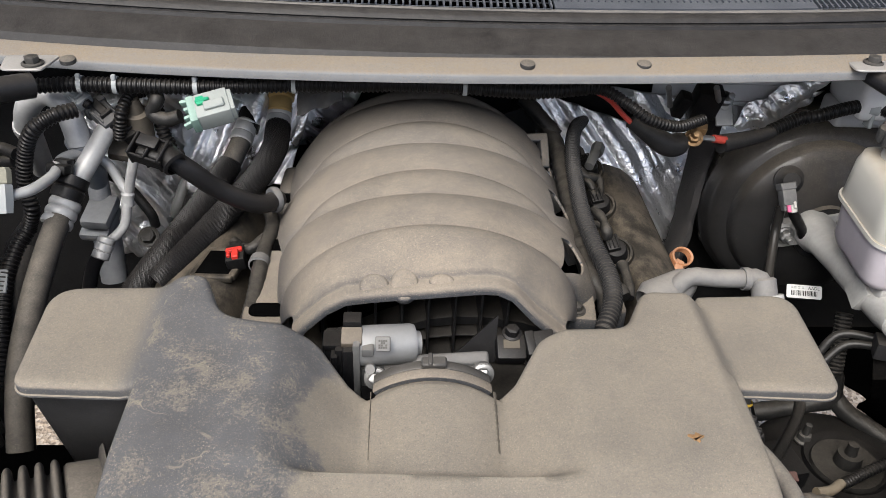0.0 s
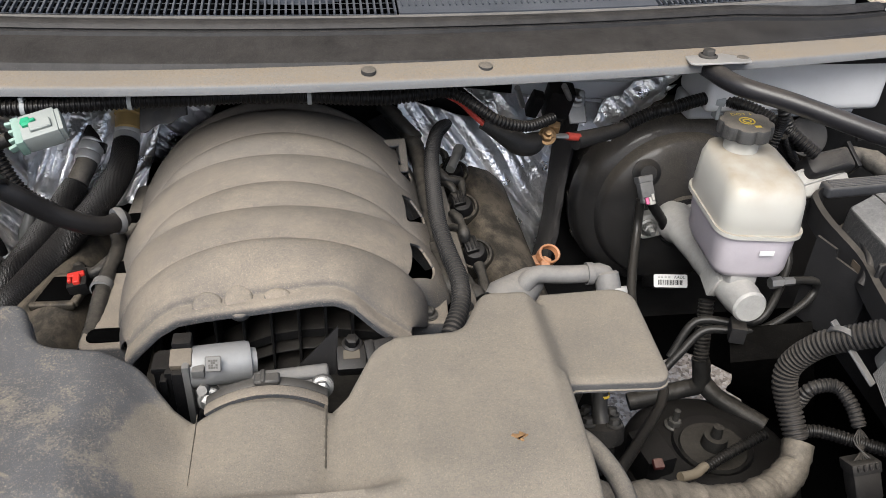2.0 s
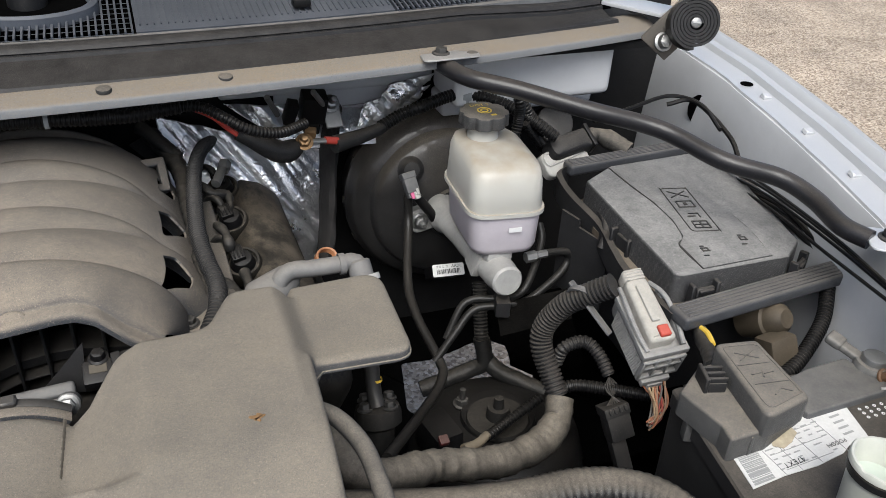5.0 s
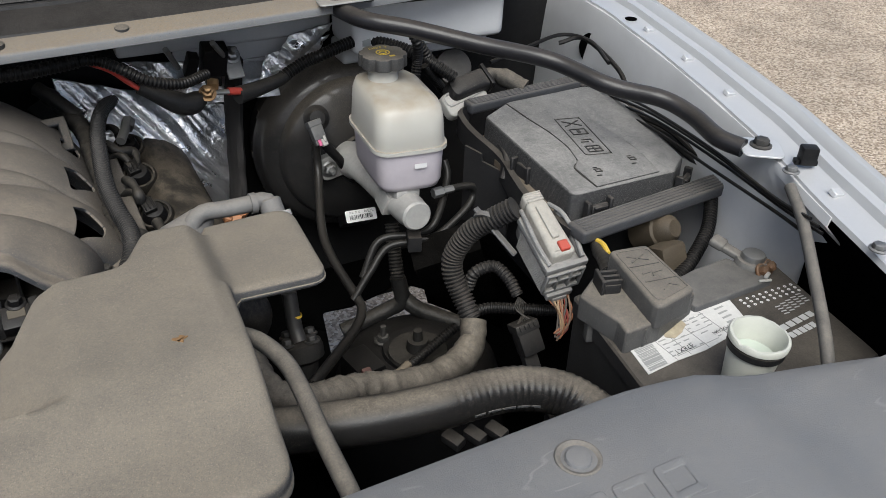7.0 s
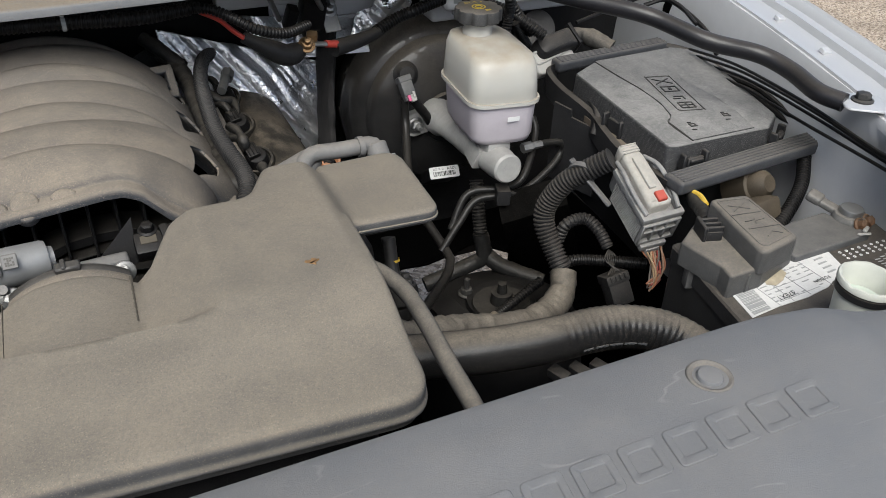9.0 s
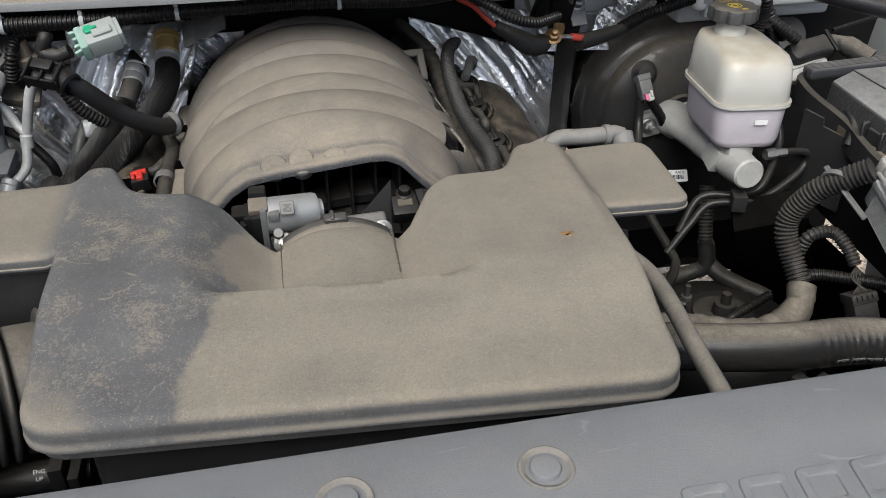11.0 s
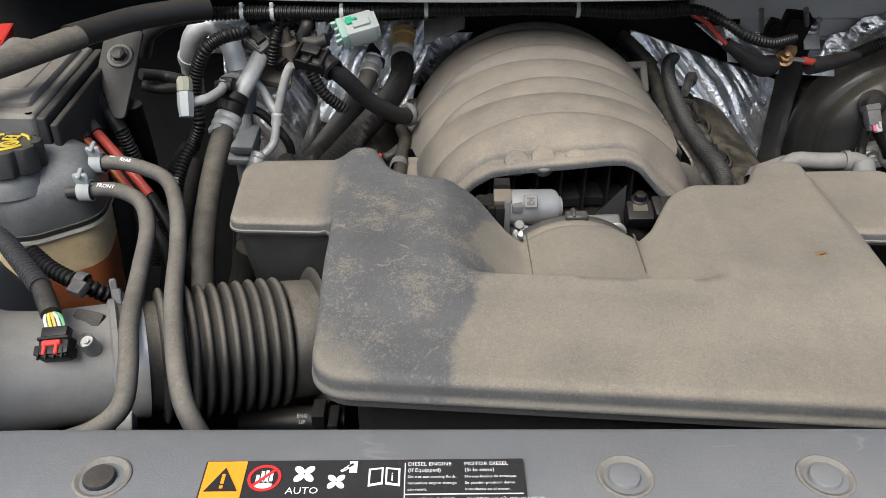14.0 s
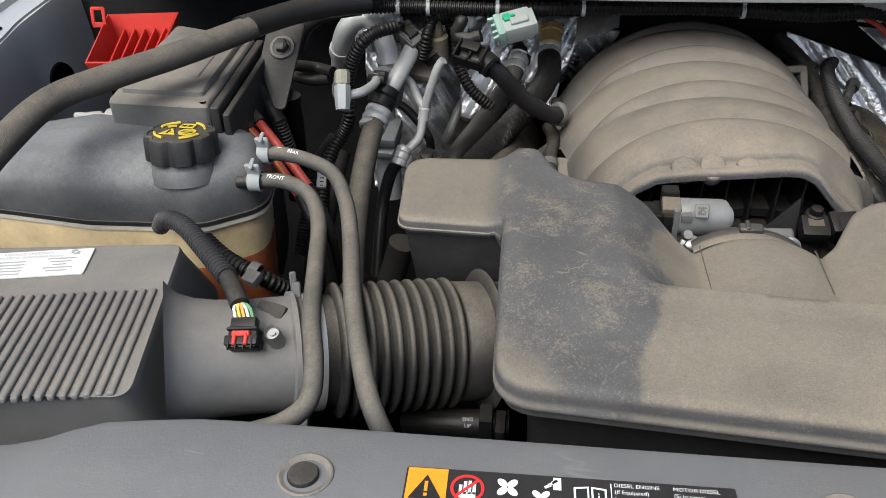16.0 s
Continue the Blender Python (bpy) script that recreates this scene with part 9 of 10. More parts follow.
m = facing((-0.379, 0.652, 1.148), (-0.02, 0.18, 0.3))
lathe(bm, [(0.0075, -0.010), (0.0088, 0.002), (0.0088, 0.016), (0.007, 0.018)], m, 6)
part("valve", bm, M_GREYC, port)
bm = bmesh.new()
lathe(bm, [(0.0072, 0.017), (0.0085, 0.018), (0.0085, 0.030), (0.0066, 0.033), (0, 0.033)], m, 8)
part("cap", bm, material("dull green-grey cap", (0.22, 0.215, 0.165), 0.5, dust=0.2), port)
fat = [(-0.318, 0.80, 1.165), (-0.330, 0.765, 1.145), (-0.345, 0.735, 1.122), (-0.354, 0.712, 1.106)]
line = thing("suction_line", (-0.363, 0.720, 1.060), "suction line of aluminium tube crimped to thick rubber hose", "hose")
part("tube", hose(fat, 0.0105, 16), M_TUBEA, line)
bm = bmesh.new()
lathe(bm, [(0.0125, -0.020), (0.0152, -0.0185), (0.0162, -0.015), (0.0152, -0.0112), (0.0140, -0.010), (0.0152, -0.0088), (0.0162, -0.005), (0.0152, -0.0012), (0.0140, 0.0), (0.0152, 0.0012), (0.0162, 0.005), (0.0150, 0.0095), (0.012, 0.012)], facing((-0.354, 0.710, 1.105), (0.1, 0.3, 0.22)), 24)
part("crimp", bm, M_TUBEA, line)
part("rubber", hose([(-0.355, 0.705, 1.102), (-0.357, 0.66, 1.086), (-0.356, 0.60, 1.062), (-0.352, 0.54, 1.03), (-0.348, 0.50, 0.98)], 0.0124, 18), material("dusty suction hose", (0.024, 0.024, 0.024), 0.5, dust=0.34, mottle=0.3, scale=50, lie=(0.0, 0.9)), line)
line = thing("discharge_line", (-0.350, 0.746, 1.000), "discharge line crimped to glossy black hose", "hose")
bm = bmesh.new()
lathe(bm, [(0.007, -0.012), (0.0095, -0.011), (0.0095, -0.004), (0.0085, -0.003), (0.0095, -0.002), (0.0095, 0.005), (0.0085, 0.006), (0.0095, 0.007), (0.0095, 0.012), (0.006, 0.014)], facing((-0.331, 0.729, 1.043), (0.12, 0.25, 0.3)), 20)
part("crimp", bm, M_TUBEA, line)
part("rubber", hose([(-0.333, 0.726, 1.040), (-0.345, 0.724, 1.020), (-0.354, 0.714, 0.985), (-0.356, 0.689, 0.950), (-0.356, 0.660, 0.910)], 0.0078, 14), material("glossy hose", (0.01, 0.01, 0.011), 0.3, dust=0.06), line)
bm = bmesh.new()
rbox(bm, (0.046, 0.034, 0.014), axes((-0.365, 0.824, 1.030), (0.95, -0.1, 0), (0, -0.3, 1)), 0.005)
rbox(bm, (0.050, 0.036, 0.012), axes((-0.369, 0.827, 1.012), (0.95, -0.1, 0), (0, -0.3, 1)), 0.005)
lathe(bm, [(0.016, -0.10), (0.017, -0.02), (0.013, 0.0), (0.012, 0.05), (0.010, 0.055)], facing((-0.369, 0.843, 1.030), (-0.05, 0.25, 1)), 20)
solid("line_block", bm, material("grey cast fitting", (0.34, 0.35, 0.36), 0.5, metal=0.3, dust=0.2, mottle=0.3), "grey cast fitting block on the refrigerant lines", "fitting")
bm = bmesh.new()
lathe(bm, [(0.0110, -0.013), (0.0160, -0.012), (0.0165, -0.002), (0.0150, 0.0), (0.0165, 0.002), (0.0160, 0.012), (0.0110, 0.013)], facing((-0.348, 0.724, 1.122), (0.25, 0.55, 0.55)), 20)
rbox(bm, (0.016, 0.034, 0.012), axes((-0.352, 0.727, 1.136), (0.1, 0.3, 0.9), (-0.2, -0.8, 0.5)), 0.003)
rbox(bm, (0.022, 0.010, 0.014), axes((-0.353, 0.722, 1.146), (0.1, 0.3, 0.9), (-0.2, -0.8, 0.5)), 0.003)
solid("line_clamp", bm, M_BLACK, "black plastic clamp joining two refrigerant lines", "clamp")
solid("engine_conduit", loom([(-0.333, 0.745, 1.200), (-0.349, 0.731, 1.200), (-0.367, 0.722, 1.190), (-0.382, 0.725, 1.165), (-0.391, 0.724, 1.130), (-0.389, 0.718, 1.100), (-0.402, 0.726, 1.070)], 0.0082, 0.0046, 0.0013), M_LOOM, "black ribbed conduit looped beside the refrigerant lines", "conduit", "conduits")
bm = bmesh.new()
wrapped([(-0.420, 0.762, 1.050), (-0.436, 0.757, 1.030), (-0.448, 0.745, 1.000)], 0.009, bm=bm)
loom([(-0.447, 0.752, 1.010), (-0.453, 0.721, 0.970), (-0.460, 0.683, 0.920)], 0.009, bm=bm)
solid("engine_conduit_wrap", bm, M_TAPE, "taped black conduit going down beside the engine", "conduit", "conduits")
solid("engine_conduit", loom([(-0.283, 0.818, 1.190), (-0.296, 0.802, 1.190), (-0.302, 0.782, 1.180), (-0.309, 0.782, 1.150)], 0.0068, 0.0044, 0.0012), M_LOOM, "short black ribbed conduit below the cowl loom", "conduit", "conduits")
solid("engine_conduit", wrapped([(-0.273, 0.798, 1.200), (-0.260, 0.775, 1.200), (-0.267, 0.773, 1.185), (-0.252, 0.768, 1.180), (-0.237, 0.767, 1.185)], 0.0072), M_TAPE, "taped conduit to the green connector", "conduit", "conduits")
solid("engine_conduit", loom([(-0.280, 0.830, 1.185), (-0.276, 0.820, 1.165), (-0.269, 0.810, 1.138), (-0.252, 0.800, 1.106), (-0.226, 0.800, 1.082)], 0.0078, 0.0046, 0.0012), M_LOOM, "black ribbed conduit behind the green connector", "conduit", "conduits")
# pale connector with a green lock
gc = thing("green_connector", (-0.207, 0.733, 1.205), "pale grey connector with a bright green lock", "connector")
gm = axes((-0.201, 0.739, 1.205), (0.95, 0.25, 0.2), (0, -0.45, 0.9))
bm = bmesh.new()
rbox(bm, (0.030, 0.034, 0.022), gm @ pose(0, 0.006, 0), 0.003)
rbox(bm, (0.026, 0.010, 0.018), gm @ pose(0, 0.022, 0), 0.002)
rbox(bm, (0.010, 0.020, 0.004), gm @ pose(0.004, 0.008, 0.0125), 0.001, 1)
part("body", bm, M_PALEG, gc)
bm = bmesh.new()
rbox(bm, (0.010, 0.008, 0.005), gm @ pose(-0.004, -0.004, 0.0115), 0.0012)
rbox(bm, (0.004, 0.014, 0.004), gm @ pose(-0.004, -0.002, 0.0125), 0.001, 1)
part("lock", bm, M_GREEN, gc, "bright green lock")
bm = bmesh.new()
rbox(bm, (0.032, 0.008, 0.020), gm @ pose(0, -0.014, 0), 0.002)
for dx, dy, l in ((-0.014, -0.020, 0.008), (-0.004, -0.019, 0.006), (0.006, -0.020, 0.007), (0.014, -0.020, 0.010)):
    rbox(bm, (0.0036, l, 0.008), gm @ pose(dx, dy, 0.003, 6, 5, 12 * dx / 0.014), 0.0012)
part("retainer", bm, material("pale green plastic", (0.19, 0.29, 0.25), 0.5, dust=0.2), gc, "pale green retainer")
def wired_plug(name, at, way, size, mat0, mat1, label, group=""):
    """A moulded plug: housing, collar, latch tongue and ribs, with a wire seal at its end."""
    w, l, h = size
    pl = thing(name, at, label, "connector", group)
    m = axes(at, way, (0, -0.5, 0.85))
    bm = bmesh.new()
    rbox(bm, (w, l, h), m, min(w, h) * 0.14, 2)
    rbox(bm, (w * 1.16, l * 0.22, h * 1.14), m @ pose(0, -l * 0.30, 0), 0.0012, 1)
    part("housing", bm, mat0, pl)
    bm = bmesh.new()
    rbox(bm, (w * 0.42, l * 0.62, h * 0.22), m @ pose(0, -l * 0.08, h * 0.58), 0.001, 1)
    rbox(bm, (w * 0.60, l * 0.10, h * 0.34), m @ pose(0, l * 0.22, h * 0.60), 0.0008, 1)
    part("latch", bm, mat1, pl)
    for k in (-1, 1):
        bm = bmesh.new()
        rbox(bm, (w * 0.10, l * 0.55, h * 0.16), m @ pose(k * w * 0.38, l * 0.10, h * 0.54), 0.0006, 1)
        part("rib", bm, mat0, pl)
    bm = bmesh.new()
    lathe(bm, [(h * 0.30, 0), (h * 0.40, l * 0.04), (h * 0.32, l * 0.10), (h * 0.40, l * 0.16), (h * 0.28, l * 0.26)], m @ pose(0, l * 0.48, 0, -90), 16)
    part("wire_seal", bm, M_BLACK, pl)
    return pl


wired_plug("sensor_connector", (-0.346, 0.790, 1.193), (0.75, -0.5, -0.3), (0.018, 0.024, 0.013), M_GREYC, M_GREYC, "small pale grey sensor plug below the cowl", "sensor connectors")
wired_plug("sensor_connector", (-0.326, 0.795, 1.172), (0.75, -0.5, -0.45), (0.022, 0.036, 0.018), M_GREYP, M_BLACKD, "dark grey sensor plug on the compressor lines", "sensor connectors")
wired_plug("sensor_connector", (-0.303, 0.800, 1.152), (0.65, -0.6, -0.45), (0.022, 0.026, 0.018), M_GRIME, M_BLACKD, "grimy pressure switch plug on the refrigerant lines", "sensor connectors")
bm = bmesh.new()
rbox(bm, (0.06, 0.04, 0.012), axes((-0.311, 0.821, 1.130), (0.9, 0.1, -0.2), (0, -0.4, 0.9)), 0.004)
rbox(bm, (0.04, 0.03, 0.03), axes((-0.329, 0.849, 1.130), (0.9, 0.1, -0.2), (0, -0.4, 0.9)), 0.004)
lathe(bm, [(0.014, -0.02), (0.014, 0.012), (0.009, 0.014), (0.006, 0.03), (0, 0.03)], facing((-0.293, 0.803, 1.160), (0, -0.2, 1)), 12)
solid("valve_block", bm, material("dusty tan casting", (0.12, 0.105, 0.085), 0.7, metal=0.3, dust=0.5, mottle=0.4), "dusty cast expansion valve block at the firewall", "valve block")
# black breather hose with a moulded plug
bh = thing("breather_hose", (-0.192, 0.690, 1.150), "black breather hose with a moulded quick connector", "hose")
part("tube", hose([(-0.225, 0.669, 1.190), (-0.207, 0.673, 1.172), (-0.189, 0.688, 1.145), (-0.168, 0.700, 1.125), (-0.152, 0.717, 1.110), (-0.140, 0.745, 1.100)], 0.0098, 16), material("satin hose", (0.011, 0.011, 0.012), 0.4, dust=0.1), bh)
bm = bmesh.new()
m = axes((-0.236, 0.666, 1.195), (-0.95, 0.3, 0.15), (0, -0.5, 0.85))
rbox(bm, (0.018, 0.030, 0.016), m @ pose(0, 0.002, -0.002), 0.005, 3)
for dx in (-0.011, 0.011):
    rbox(bm, (0.003, 0.034, 0.014), m @ pose(dx, 0.004, 0.002), 0.001, 1)
for dy in (-0.010, 0.004, 0.020):
    rbox(bm, (0.025, 0.003, 0.020), m @ pose(0, dy, 0.001), 0.001, 1)
rbox(bm, (0.012, 0.020, 0.006), m @ pose(0.004, 0.006, 0.011), 0.002)
rbox(bm, (0.012, 0.030, 0.008), m @ pose(0.012, -0.002, -0.016), 0.002)
lathe(bm, [(0.011, -0.012), (0.0125, -0.01), (0.0125, 0.01), (0.010, 0.012)], facing((-0.225, 0.667, 1.190), (0.6, -0.5, -0.3)), 18)
part("quick_connector", bm, M_BLACK, bh)
bm = bmesh.new()
lathe(bm, [(0.0098, -0.004), (0.0135, -0.004), (0.0145, 0.0), (0.0135, 0.004), (0.0098, 0.004), (0.0098, -0.004)], facing((-0.143, 0.739, 1.102), (0.7, 0.5, -0.1)), 22)
part("end_ring", bm, M_GREYP, bh)


def braid(pts, r, strands=56):
    """Two sets of strands wound either way round a hose, each passing over and under the other."""
    line = spline([Vector(p) for p in pts], 0.0035)
    bm = bmesh.new()
    side = (line[1] - line[0]).cross(Vector((0, 0, 1))).normalized()
    frames, run = [], 0.0
    for i, p in enumerate(line):
        t = (line[min(i + 1, len(line) - 1)] - line[max(i - 1, 0)]).normalized()
        side = (side - t * side.dot(t)).normalized()
        if i:
            run += (p - line[i - 1]).length
        frames.append((p, side, side.cross(t), run))
    for way in (-1, 1):
        for j in range(strands):
            path = []
            for p, u, v, d in frames:
                a = 2 * math.pi * j / strands + way * 0.62 * d / r
                lift = r + 0.0004 * way * math.cos(0.5 * strands * a)
                path.append(p + (u * math.cos(a) + v * math.sin(a)) * lift)
            sweep(bm, path, [0.00048] * len(path), 4, False)
    return bm


M_COLLAR = material("crimped collar", (0.45, 0.45, 0.44), 0.45, metal=0.3, dust=0.2)
M_WEAVE = material("braided sleeve strand", (0.007, 0.007, 0.008), 0.36, dust=0.07, mottle=0.25, scale=60, grain=0.0)
for pts, cp, cd, r, mat0 in (([(-0.199, 0.860, 1.105), (-0.208, 0.838, 1.090), (-0.228, 0.801, 1.070), (-0.255, 0.761, 1.045), (-0.282, 0.730, 1.020), (-0.301, 0.705, 1.000)], (-0.196, 0.874, 1.113), (0.15, 0.55, 0.35), 0.0135, M_COLLAR), ([(-0.155, 0.876, 1.120), (-0.156, 0.838, 1.110), (-0.173, 0.806, 1.090), (-0.204, 0.773, 1.065), (-0.238, 0.735, 1.040), (-0.271, 0.706, 1.015)], (-0.155, 0.890, 1.128), (0.05, 0.55, 0.4), 0.0145, M_COLLAR)):
    h = thing("heater_hose", pts[2], "black braided heater hose with a crimped aluminium collar", "hose", "heater hoses")
    cut = Vector(pts[0]).lerp(Vector(pts[1]), 0.9)
    part("rubber", hose([cp, pts[0], cut], r * 0.88, 16), M_RUBBERG, h)
    over = pts if r > 0.014 else pts[1:]
    part("liner", hose(over, r - 0.0006, 18), M_BLACK, h)
    tagged(part("sleeve", braid(over, r), M_WEAVE, h), "woven black braided sleeve", kind="stuff")
    bm = bmesh.new()
    lathe(bm, [(r * 0.9, -0.014), (r * 1.02, -0.012), (r * 1.02, -0.004), (r * 0.94, -0.002), (r * 1.02, 0.0), (r * 1.02, 0.008), (r * 0.94, 0.010), (r * 1.02, 0.012), (r * 0.8, 0.016)], facing(cp, cd), 24)
    part("collar", bm, mat0, h, "crimped aluminium collar")
bm = bmesh.new()
lathe(bm, [(0.012, -0.012), (0.014, -0.01), (0.014, 0.006), (0.016, 0.008), (0.016, 0.016), (0.012, 0.02)], facing((-0.154, 0.899, 1.138), (0.02, 0.55, 0.4)), 20)
solid("tan_fitting", bm, M_TAN, "tan plastic quick fitting at the firewall", "fitting", "firewall fittings")
bm = bmesh.new()
lathe(bm, [(0.012, -0.014), (0.0145, -0.012), (0.0145, 0.012), (0.011, 0.016), (0.010, 0.03)], facing((-0.192, 0.890, 1.120), (0.1, 0.6, 0.35)), 18)
solid("black_fitting", bm, M_BLACK, "black plastic hose fitting at the firewall", "fitting", "firewall fittings")
for pts in ([(-0.231, 0.918, 1.090), (-0.250, 0.900, 1.075), (-0.270, 0.880, 1.050), (-0.284, 0.862, 1.020), (-0.291, 0.867, 1.000)], [(-0.210, 0.915, 1.080), (-0.234, 0.903, 1.070), (-0.252, 0.895, 1.050), (-0.264, 0.873, 1.030)]):
    solid("steel_pipe", hose(pts, 0.0068, 12), material("dull pipe", (0.26, 0.26, 0.255), 0.45, metal=0.4, dust=0.2), "dull grey steel pipe behind the heater hoses", "pipe", "steel pipes")
solid("firewall_cable", hose([(-0.379, 0.873, 1.060), (-0.343, 0.857, 1.050), (-0.313, 0.841, 1.020), (-0.309, 0.841, 1.000)], 0.006, 10), M_RUBBER, "black rubber cable on the firewall", "cable")
bm = bmesh.new()
disc_bolt(bm, facing((-0.311, 0.816, 1.000), (0, -0.6, 0.8)), 0.009, 0.008)
solid("firewall_bolt", bm, M_DSTEEL, "dark flanged bolt behind the hoses", "bolt")
# spark plug wiring along the intake
bm = bmesh.new()
wrapped([(-0.153, 0.761, 1.075), (-0.147, 0.734, 1.072), (-0.150, 0.694, 1.070), (-0.150, 0.654, 1.070), (-0.150, 0.615, 1.065), (-0.152, 0.582, 1.060)], 0.0078, bm=bm)
solid("coil_loom", bm, M_TAPE, "taped coil wiring loom beside the intake", "wiring loom", "coil looms")
solid("coil_lead", wrapped([(-0.152, 0.715, 1.070), (-0.165, 0.701, 1.065), (-0.179, 0.710, 1.060), (-0.187, 0.720, 1.060)], 0.006), M_TAPE, "taped lead to an ignition coil plug", "cable")
coil_p = thing("coil_plug", (-0.192, 0.734, 1.030), "black ignition coil plug with a red lock", "connector")
bm = bmesh.new()
m = axes((-0.180, 0.691, 1.060), (0.12, -0.9, -0.1), (-0.1, -0.35, 0.93))
rbox(bm, (0.020, 0.026, 0.016), m, 0.003)
rbox(bm, (0.014, 0.014, 0.010), m @ pose(0, -0.016, 0), 0.003)
part("body", bm, M_BLACK, coil_p)
bm = bmesh.new()
rbox(bm, (0.017, 0.006, 0.005), m @ pose(0, -0.002, 0.009), 0.001, 1)
rbox(bm, (0.007, 0.013, 0.006), m @ pose(-0.001, 0.005, 0.009), 0.001, 1)
rbox(bm, (0.004, 0.007, 0.005), m @ pose(0.006, 0.004, 0.009), 0.001, 1)
part("lock", bm, M_RED, coil_p, "red lock")
bm = bmesh.new()
lathe(bm, [(0.0085, -0.006), (0.0105, -0.005), (0.0105, 0.005), (0.0085, 0.006)], facing((-0.152, 0.668, 1.070), (-0.1, -0.9, 0)), 16)
solid("loom_band", bm, M_GREYP, "grey band round the coil wiring", "clip")
# dark grey cover pieces ahead of the engine on this side
for pts, r, lab in (([(-0.406, 0.721, 1.050), (-0.412, 0.689, 1.020), (-0.421, 0.636, 0.960), (-0.426, 0.599, 0.900)], 0.014, "dusty black hose going down beside the tank"), ([(-0.472, 0.629, 1.050), (-0.463, 0.600, 1.000), (-0.466, 0.575, 0.970)], 0.02, "deep shade black hose deep beside the coolant tank"), ([(-0.298, 0.526, 1.050), (-0.307, 0.528, 1.020), (-0.313, 0.525, 1.000)], 0.014, "deep shade black hose under the resonator chamber")):
    solid("lower_hose", hose(pts, r, 14), M_GRIME, lab, "hose", "lower hoses")
for pts, r in (([(-0.402, 0.726, 1.070), (-0.412, 0.705, 1.055), (-0.417, 0.672, 1.030), (-0.410, 0.620, 0.990), (-0.407, 0.573, 0.950)], 0.0088),):
    solid("lower_conduit", loom(pts, r, 0.0048, 0.0014), M_LOOM, "black ribbed conduit going down beside the engine", "conduit", "lower conduits")
bm = bmesh.new()
rbox(bm, (0.026, 0.012, 0.012), axes((-0.418, 0.676, 1.036), (1, 0.1, 0), (0, -0.6, 0.8)), 0.002)
solid("cable_band", bm, M_GREYC, "grey clip round the black conduit", "clip")
solid("cowl_cable", hose([(-0.453, 0.761, 1.170), (-0.435, 0.743, 1.200), (-0.409, 0.739, 1.215), (-0.372, 0.746, 1.220)], 0.008, 12), M_RUBBER, "black rubber cable below the cowl", "cable")
for pts in ([(-0.467, 0.774, 1.140), (-0.444, 0.793, 1.130), (-0.420, 0.780, 1.130)], [(-0.473, 0.788, 1.120), (-0.448, 0.789, 1.115), (-0.425, 0.782, 1.120)]):
    solid("short_hose", hose(pts, 0.007, 12), M_RUBBER, "short black hose behind the bracket", "hose", "short hoses")
# engine lift clip with lettering below the resonator
clip = thing("hose_clip", (-0.193, 0.301, 1.030), "black clip lettered ENG UP on a hose below the resonator", "clip")
bm = bmesh.new()
hose([(-0.262, 0.309, 1.020), (-0.225, 0.300, 1.030), (-0.180, 0.301, 1.030)], 0.012, 14, bm=bm)
part("hose", bm, M_BLACK, clip)
bm = bmesh.new()
rbox(bm, (0.010, 0.020, 0.026), pose(*(-0.197, 0.286, 1.045)), 0.002)
rbox(bm, (0.008, 0.024, 0.012), pose(*(-0.186, 0.285, 1.045)), 0.002)
part("clasp", bm, M_BLACK, clip)
wm = axes((-0.211, 0.286, 1.046), (0, 0.7, 0.7), (0, -0.7, 0.7))
writing("ENG", 0.0042, wm @ pose(0, 0.001, 0), M_GREYINK, clip, "CENTER")
writing("UP", 0.0042, wm @ pose(0, -0.004, 0), M_GREYINK, clip, "CENTER")

# ---- cowl loom ----
main = [(-0.379, 0.769, 1.214), (-0.336, 0.775, 1.214), (-0.279, 0.775, 1.214), (-0.218, 0.777, 1.213), (-0.161, 0.783, 1.213), (-0.121, 0.788, 1.213), (-0.063, 0.790, 1.213), (-0.003, 0.795, 1.213), (0.058, 0.794, 1.212), (0.099, 0.792, 1.210), (0.142, 0.795, 1.208), (0.192, 0.803, 1.210)]
cl = thing("cowl_loom", main[5], "long black ribbed wiring loom below the cowl", "wiring loom", "cowl looms")
part("conduit", loom(main, 0.0082, 0.0048, 0.0014, 16), M_LOOM, cl)
for at in ((-0.334, 0.775, 1.214), (-0.299, 0.775, 1.214), (-0.219, 0.777, 1.213), (-0.121, 0.788, 1.213), (0.058, 0.794, 1.212)):
    bm = bmesh.new()
    lathe(bm, [(0.0082, -0.0022), (0.0093, -0.0022), (0.0093, 0.0022), (0.0082, 0.0022), (0.0082, -0.0022)], facing(at, (1, 0.02, 0)), 20)
    rbox(bm, (0.0044, 0.004, 0.006), pose(at[0], at[1] - 0.004, at[2] + 0.010), 0.0006, 1)
    part("cable_tie", bm, M_GREYC, cl, "pale grey cable tie")
solid("cowl_branch", loom([(0.189, 0.804, 1.210), (0.215, 0.807, 1.205), (0.239, 0.792, 1.195), (0.261, 0.784, 1.183), (0.296, 0.791, 1.172), (0.331, 0.814, 1.170)], 0.0066, 0.0044, 0.0012), M_LOOM, "black ribbed loom branch under the cowl", "wiring loom", "cowl looms")
rc = thing("power_lead", (0.248, 0.849, 1.160), "red power lead running into a black rubber boot", "power cable", "power cables")
part("insulation", hose([(0.206, 0.832, 1.195), (0.226, 0.828, 1.185), (0.241, 0.828, 1.170), (0.259, 0.823, 1.155)], 0.0031, 10), M_REDW, rc)
bm = bmesh.new()
line_b = spline([(0.253, 0.827, 1.160), (0.278, 0.825, 1.145), (0.305, 0.827, 1.130), (0.326, 0.839, 1.130)], 0.004)
